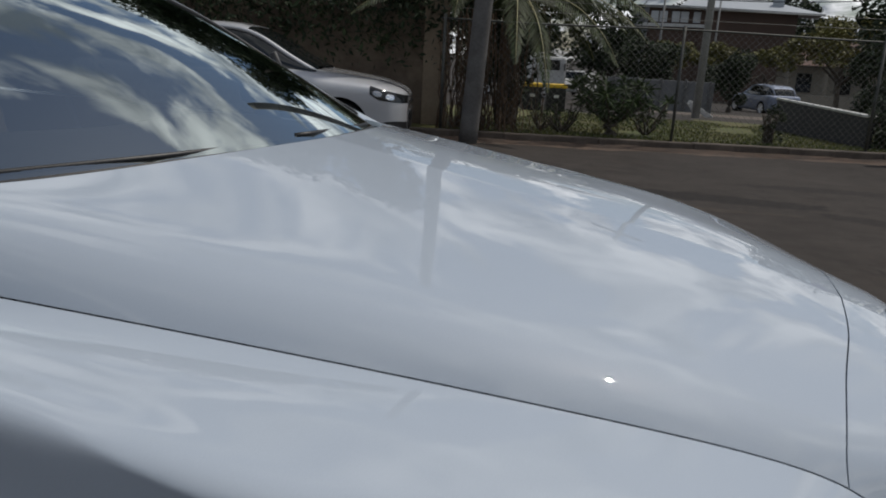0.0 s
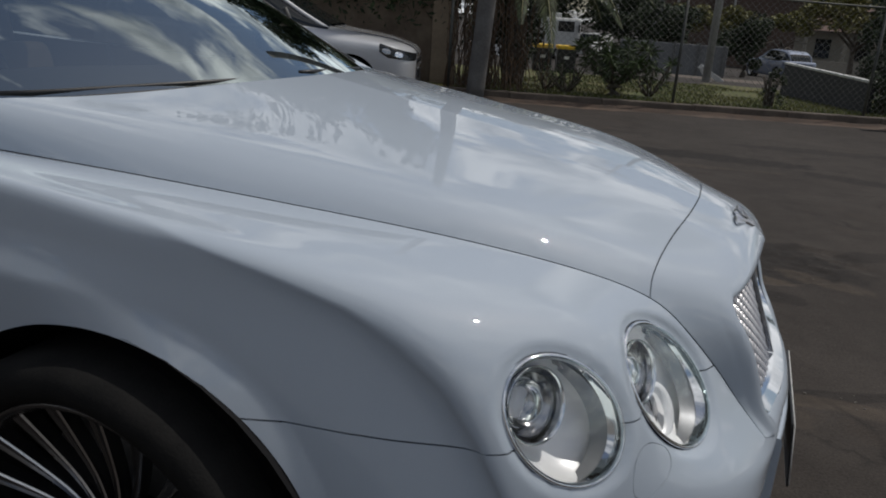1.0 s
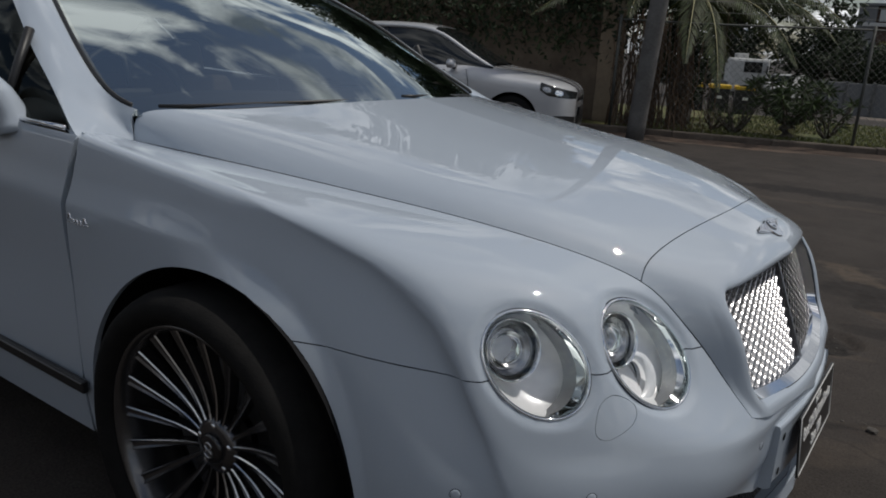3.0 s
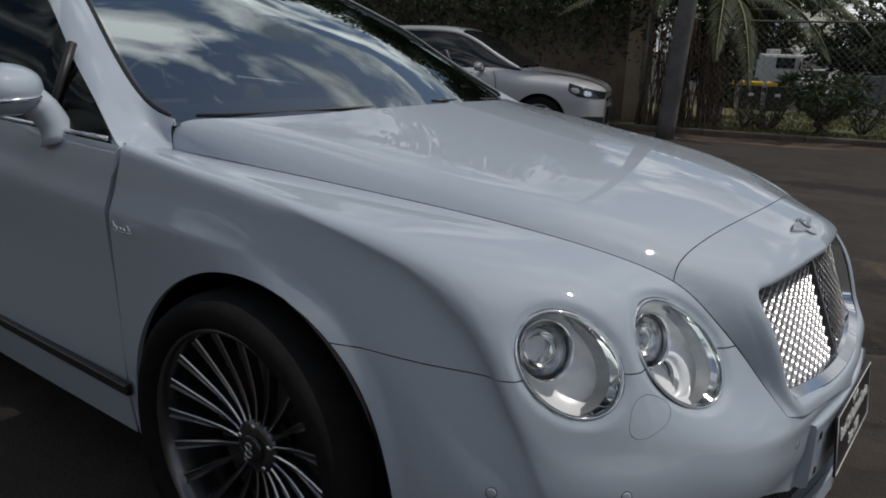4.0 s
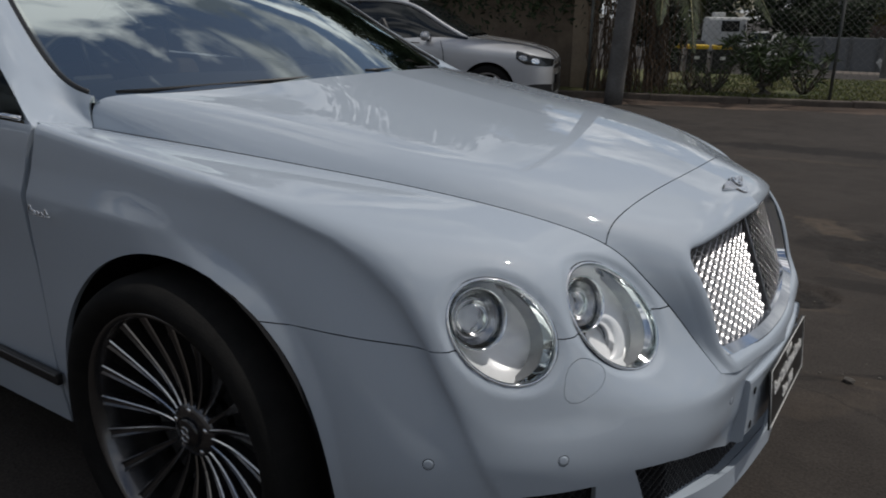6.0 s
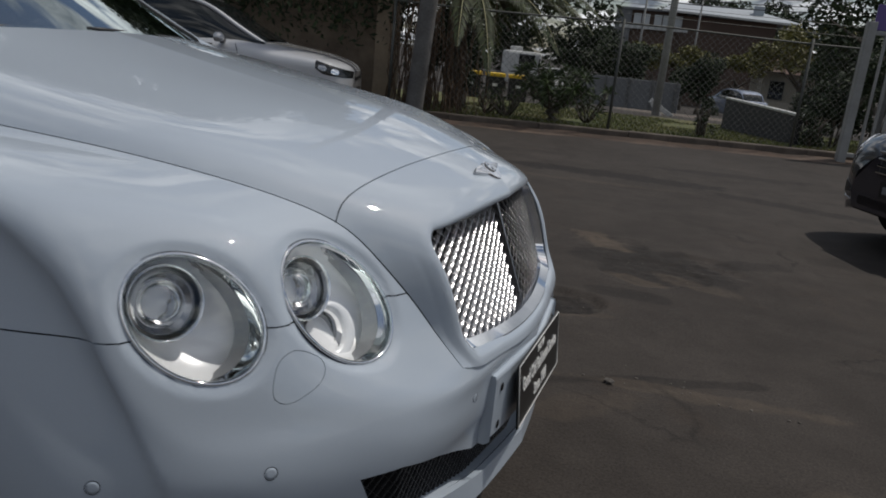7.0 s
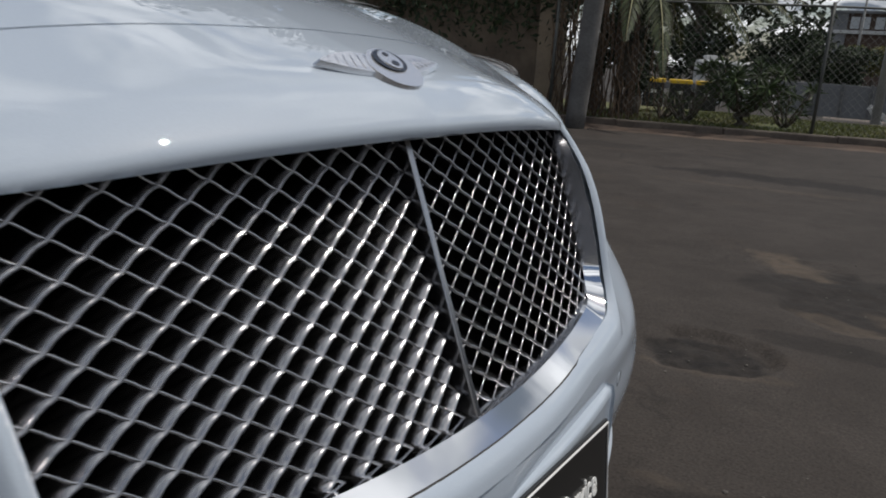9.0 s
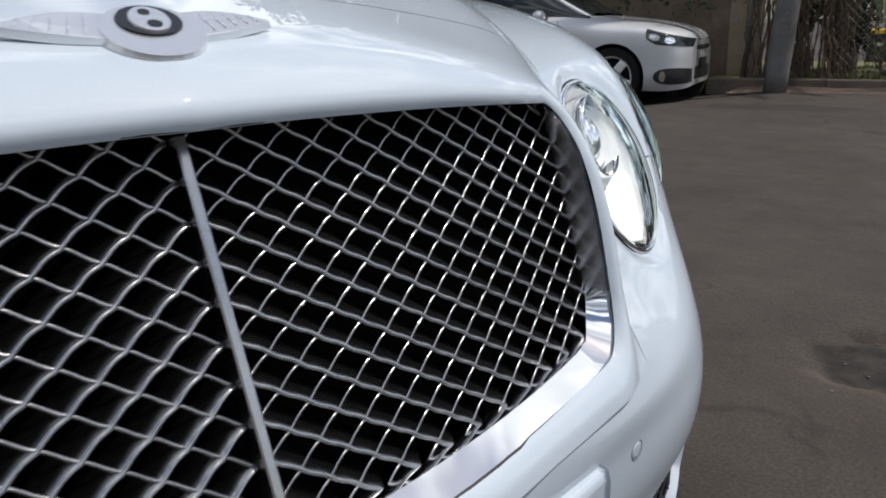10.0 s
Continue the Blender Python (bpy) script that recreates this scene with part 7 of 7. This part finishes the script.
truck()
for k in range(3):
    b = thing("bin", along((-4.72 + 0.56 * k, 17.0 + 0.16 * k, ground_z(-4.5, 17.0)), 20), "black bin with a yellow lid", "bin", "bins beyond the fence")
    part("body", box_bm((0.46, 0.42, 0.56), (0, 0, 0.28), 0.02), BLACK, b)
    part("label_bar", box_bm((0.12, 0.006, 0.07), (0, -0.212, 0.36), 0.001), LETTER, b)
    part("lid", box_bm((0.50, 0.46, 0.09), (0, 0, 0.605), 0.02), YELLOW, b)


# white van farther along the street
def van():
    v = thing("van", along((-11.1, 58.5, ground_z(-11.1, 58.5)), 262), "white van parked far along the street", "van")
    rows = [(-2.2, 0.70, 0.5, 1.75), (-2.1, 0.84, 0.35, 1.92), (0.9, 0.86, 0.35, 1.92), (1.35, 0.84, 0.35, 1.35), (2.0, 0.80, 0.38, 1.10), (2.2, 0.70, 0.45, 0.95)]
    ring = [[(x, -w, z0), (x, -w, z0 + 0.6 * (z1 - z0)), (x, -w * 0.9, z1), (x, w * 0.9, z1), (x, w, z0 + 0.6 * (z1 - z0)), (x, w, z0)] for x, w, z0, z1 in rows]
    V = [p for r in ring for p in r]
    F = [(i * 6 + k, i * 6 + (k + 1) % 6, (i + 1) * 6 + (k + 1) % 6, (i + 1) * 6 + k) for i in range(5) for k in range(6)] + [tuple(range(6)), tuple(30 + k for k in range(6))[::-1]]
    piece("body", V, F, WHITE, v, "", False)
    part("windscreen", box_bm((0.04, 1.45, 0.62), (1.16, 0, 1.60), 0.01, Matrix.Rotation(radians(-38), 4, "Y")), DARKGLASS, v)
    part("front_grille", box_bm((0.05, 1.0, 0.18), (2.2, 0, 0.72), 0.02), BLACK, v)
    for x in (-1.4, 1.4):
        for y in (-0.78, 0.78):
            lathe_wheel(v, x, y, 0.33, 0.2, 1 if y > 0 else -1, True)


van()


# brick building with a pale roof, farther off
def brick_building():
    h = thing("brick_building", along((0.0, 92.0, ground_z(0, 92)), 0), "brown brick building with a white-banded upper wing and pale sheet roof", "building")
    g = -ground_z(0, 92)
    part("wall", box_bm((9.6, 8.0, g + 6.7), (0.6, 0, (g + 6.7) / 2), 0.02), BRICK, h)
    bm = bmesh.new()
    e, a = g + 6.7, g + 8.35
    vs = [bm.verts.new(p) for p in ((-6.4, -4.6, e + 0.5), (7.9, -4.6, e), (7.9, 4.6, e), (-6.4, 4.6, e + 0.5), (-5.6, 0, a), (2.6, 0, a - 0.2))]
    for q in ((0, 1, 5, 4), (1, 2, 5), (2, 3, 4, 5), (3, 0, 4), (3, 2, 1, 0)):
        bm.faces.new([vs[i] for i in q])
    part("roof", bm, ROOFM, h)
    part("gutter", box_bm((14.4, 0.25, 0.22), (0.75, -4.7, e + 0.12), 0.02, Matrix.Rotation(radians(2.0), 4, "Y")), WHITE, h)
    part("vent", box_bm((1.1, 0.9, 1.0), (3.4, -2.2, a - 0.5), 0.05), ROOFM, h)
    part("upper_wing", box_bm((7.4, 6.0, g + 7.0), (-7.7, -0.6, (g + 7.0) / 2), 0.02), BRICK, h)
    part("corner_pier", box_bm((1.7, 0.3, g + 7.1), (-10.6, -3.7, (g + 7.1) / 2), 0.02), GREYW, h)
    for k in range(3):
        w = part("window", box_bm((1.75, 0.14, 1.15), (-8.6 + 2.25 * k, -3.66, g + 6.0), 0.02), FARWIN, h)
        part("window_frame", box_bm((0.10, 0.2, 1.2), (-8.6 + 2.25 * k, -3.68, g + 6.0), 0.01), BRICK, w)
    part("ledge", box_bm((7.4, 0.5, 0.35), (-7.2, -3.8, g + 5.1), 0.02), WHITE, h)
    part("cornice", box_bm((7.6, 0.6, 0.25), (-7.7, -3.7, g + 7.05), 0.02), GREYW, h)


brick_building()


def bungalow():
    h = thing("bungalow", along((7.0, 61.0, -1.35), -6), "cream bungalow with a tiled roof and verandah", "house")
    part("wall", box_bm((7.5, 5.0, 3.0), (0, 0, 1.5), 0.02), CREAM, h)
    bm = bmesh.new()
    vs = [bm.verts.new(p) for p in ((-4.3, -3.6, 2.8), (4.3, -3.6, 2.8), (4.3, 3.2, 2.8), (-4.3, 3.2, 2.8), (-1.8, 0, 4.5), (1.8, 0, 4.5))]
    for q in ((0, 1, 5, 4), (1, 2, 5), (2, 3, 4, 5), (3, 0, 4), (3, 2, 1, 0)):
        bm.faces.new([vs[i] for i in q])
    part("roof", bm, TERRA, h)
    for x in (-3.0, -0.5, 2.0):
        part("verandah_post", box_bm((0.22, 0.22, 2.6), (x, -3.4, 1.3), 0.02), CREAM, h)
        part("window", box_bm((1.0, 0.1, 1.3), (x + 1.1, -2.52, 1.6), 0.02), DARKGLASS, h)
    part("verandah_wall", box_bm((7.5, 0.2, 0.8), (0, -3.5, 0.4), 0.02), CREAM, h)


bungalow()
def garden_tree(x, y, top, crown, n, size, leaf, label, seed):
    z = ground_z(x, y)
    tree("tree", (x, y, z), top - z, 0.12, crown, n, size, leaf, label, seed, 22, "tree", 7, 0.5)


garden_tree(-4.0, 38.5, 2.5, (1.9, 1.6, 1.25), 4400, 0.22, LEAF_D, "dark rounded garden tree in the distance", 34)
garden_tree(-5.9, 40.0, 3.2, (1.8, 1.6, 1.7), 4400, 0.24, LEAF_D, "dark rounded garden tree in the distance", 40)
garden_tree(-2.6, 43.0, 2.35, (1.5, 1.2, 0.75), 3600, 0.20, LEAF_Y, "yellow-green garden hedge tree in the distance", 31)
garden_tree(-0.9, 43.5, 2.2, (1.2, 1.1, 0.7), 3000, 0.20, LEAF_Y, "yellow-green garden hedge tree in the distance", 32)
garden_tree(0.3, 34.8, 1.75, (1.25, 1.1, 1.2), 5200, 0.17, LEAF_D, "dark dense garden bush beside the drive", 33)
garden_tree(1.9, 44.7, 2.4, (1.6, 1.3, 0.75), 3600, 0.20, LEAF_Y, "spreading olive tree before the bungalow", 35)
garden_tree(3.8, 28.6, 3.4, (1.9, 1.5, 1.15), 5600, 0.17, LEAF_Y, "spreading olive tree beside the bungalow drive", 36)
garden_tree(4.9, 24.0, 3.2, (1.6, 1.5, 1.5), 5200, 0.17, LEAF_D, "dark garden tree beside the bungalow", 41)
tree("tree", (6.0, 112, -2.8), 13.8, 0.5, (6.0, 5.0, 4.5), 3960, 0.7, LEAF_D, "broad gum tree far behind the buildings", 37, 24)
tree("tree", (-2.4, 122, -2.8), 15.0, 0.5, (7.0, 5.0, 3.5), 3960, 0.7, LEAF_D, "broad gum tree far behind the buildings", 38, 24)
tree("tree", polar(9.8, 110, -2.2), 11.0, 0.5, (7.0, 5.0, 4.0), 3960, 0.7, LEAF_D, "broad gum tree far behind the buildings", 39, 24)
for az, d in ((-2.55, 22.5), (-5.6, 70.0), (-1.9, 80.0), (-20.0, 60.0), (16.0, 64.0)):
    p = polar(az, d, -0.7)
    o = thing("power_pole", Matrix.Translation(p), "pale grey concrete power pole beside the street", "pole")
    V, F = tube([(0, 0, -0.3), (0.02, 0, 4), (0.05, 0, 8.5)], [0.12, 0.10, 0.08], 10)
    piece("shaft", V, F, CONCRETE, o)
    part("crossarm", box_bm((1.8, 0.1, 0.1), (0, 0, 7.9), 0.01), POLE, o)
for k in (-0.8, 0.1, 0.8):
    ends = [polar(-20, 60, 7.25) + Vector((0.05 + k, 0, 0)), polar(16, 64, 7.25) + Vector((0.05 + k, 0, 0))]
    V, F = tube([ends[0].lerp(ends[1], s) - Vector((0, 0, (1.3 + 0.5 * k) * 4 * s * (1 - s))) for s in np.linspace(0, 1, 14)], 0.03, 4)
    tagged(piece("power_line", V, F, BLACK), "black overhead power line over the street", "cable")

tree("tree", (4.3, 16.0, 0.0), 4.0, 0.12, (1.7, 1.4, 1.7), 4200, 0.16, LEAF_D, "dark leafy tree beside the gate", 51, 26, "tree", 7, 0.5)
# gate at the end of the fence
gate = thing("metal_gate", along((2.99, 10.55, 0.0), 12), "pale steel sliding gate with upright bars", "gate")
part("gate_post", box_bm((0.12, 0.12, 1.95), (0, 0, 0.97), 0.01), PALE, gate)
for k in range(16):
    part("bar", box_bm((0.035, 0.035, 1.72), (0.22 + 0.13 * k, 0, 0.96), 0.006), PALE, gate)
for z in (0.12, 1.80):
    part("gate_rail", box_bm((2.3, 0.05, 0.06), (1.15, 0, z), 0.008), PALE, gate)
sign = thing("sign", along((3.42, 10.70, 1.84), 12), "purple sign board above the gate", "sign")
part("board", box_bm((0.8, 0.03, 0.34), (0, 0, 0.17), 0.004), PURPLE, sign)
part("post", box_bm((0.05, 0.05, 2.0), (0.0, 0.06, -0.85), 0.004), GALV, sign)
part("letter_bar", box_bm((0.5, 0.008, 0.12), (0.06, -0.02, 0.20), 0.002), LETTER, sign)

# plain unseen walls, added to close the yard behind the camera
# kept pale so that it throws light onto the coupe's flank
block("unseen_wall_south", (0, -11.0, 0.0), (60, 0.3, 4.2), 0, UNSEENWALL, "unseen pale wall added to lighten the coupe's flank", "wall", "structure")
block("unseen_wall_west", (-22.0, -2.0, 0.0), (24, 0.3, 3.0), 90, GREYW, "unseen plain grey wall added at the side of the yard", "wall", "structure")


# loose stones on the asphalt
def stones():
    rng = random.Random(4)
    spots = [(1.06, 0.965, 0.02)] + [(rng.gauss(1.25, 0.25), rng.gauss(1.05, 0.06), rng.uniform(0.003, 0.007)) for _ in range(16)]
    spots += [(rng.gauss(0.75, 0.12), rng.gauss(1.75, 0.12), rng.uniform(0.003, 0.006)) for _ in range(10)] + [(rng.gauss(1.15, 0.3), rng.gauss(2.7, 0.25), rng.uniform(0.003, 0.007)) for _ in range(12)]
    spots += [(rng.uniform(-3, -1), 0, rng.uniform(0.008, 0.018)) for _ in range(14)]
    for x, y, r in spots:
        if y == 0:
            y = 9.36 + 0.36 * x - abs(rng.gauss(0, 0.1))
        bm = bmesh.new()
        bmesh.ops.create_icosphere(bm, subdivisions=1, radius=r)
        for v in bm.verts:
            v.co *= rng.uniform(0.75, 1.2)
            v.co.z *= 0.55
        o = part("stone", bm, STONE)
        o.matrix_world = Matrix.Translation((x, y, ground_z(x, y) + r * 0.3)) @ Matrix.Rotation(rng.uniform(0, 6), 4, "Z")
        tagged(o, "small broken stone lying on the asphalt", "stone", "loose stones")


stones()
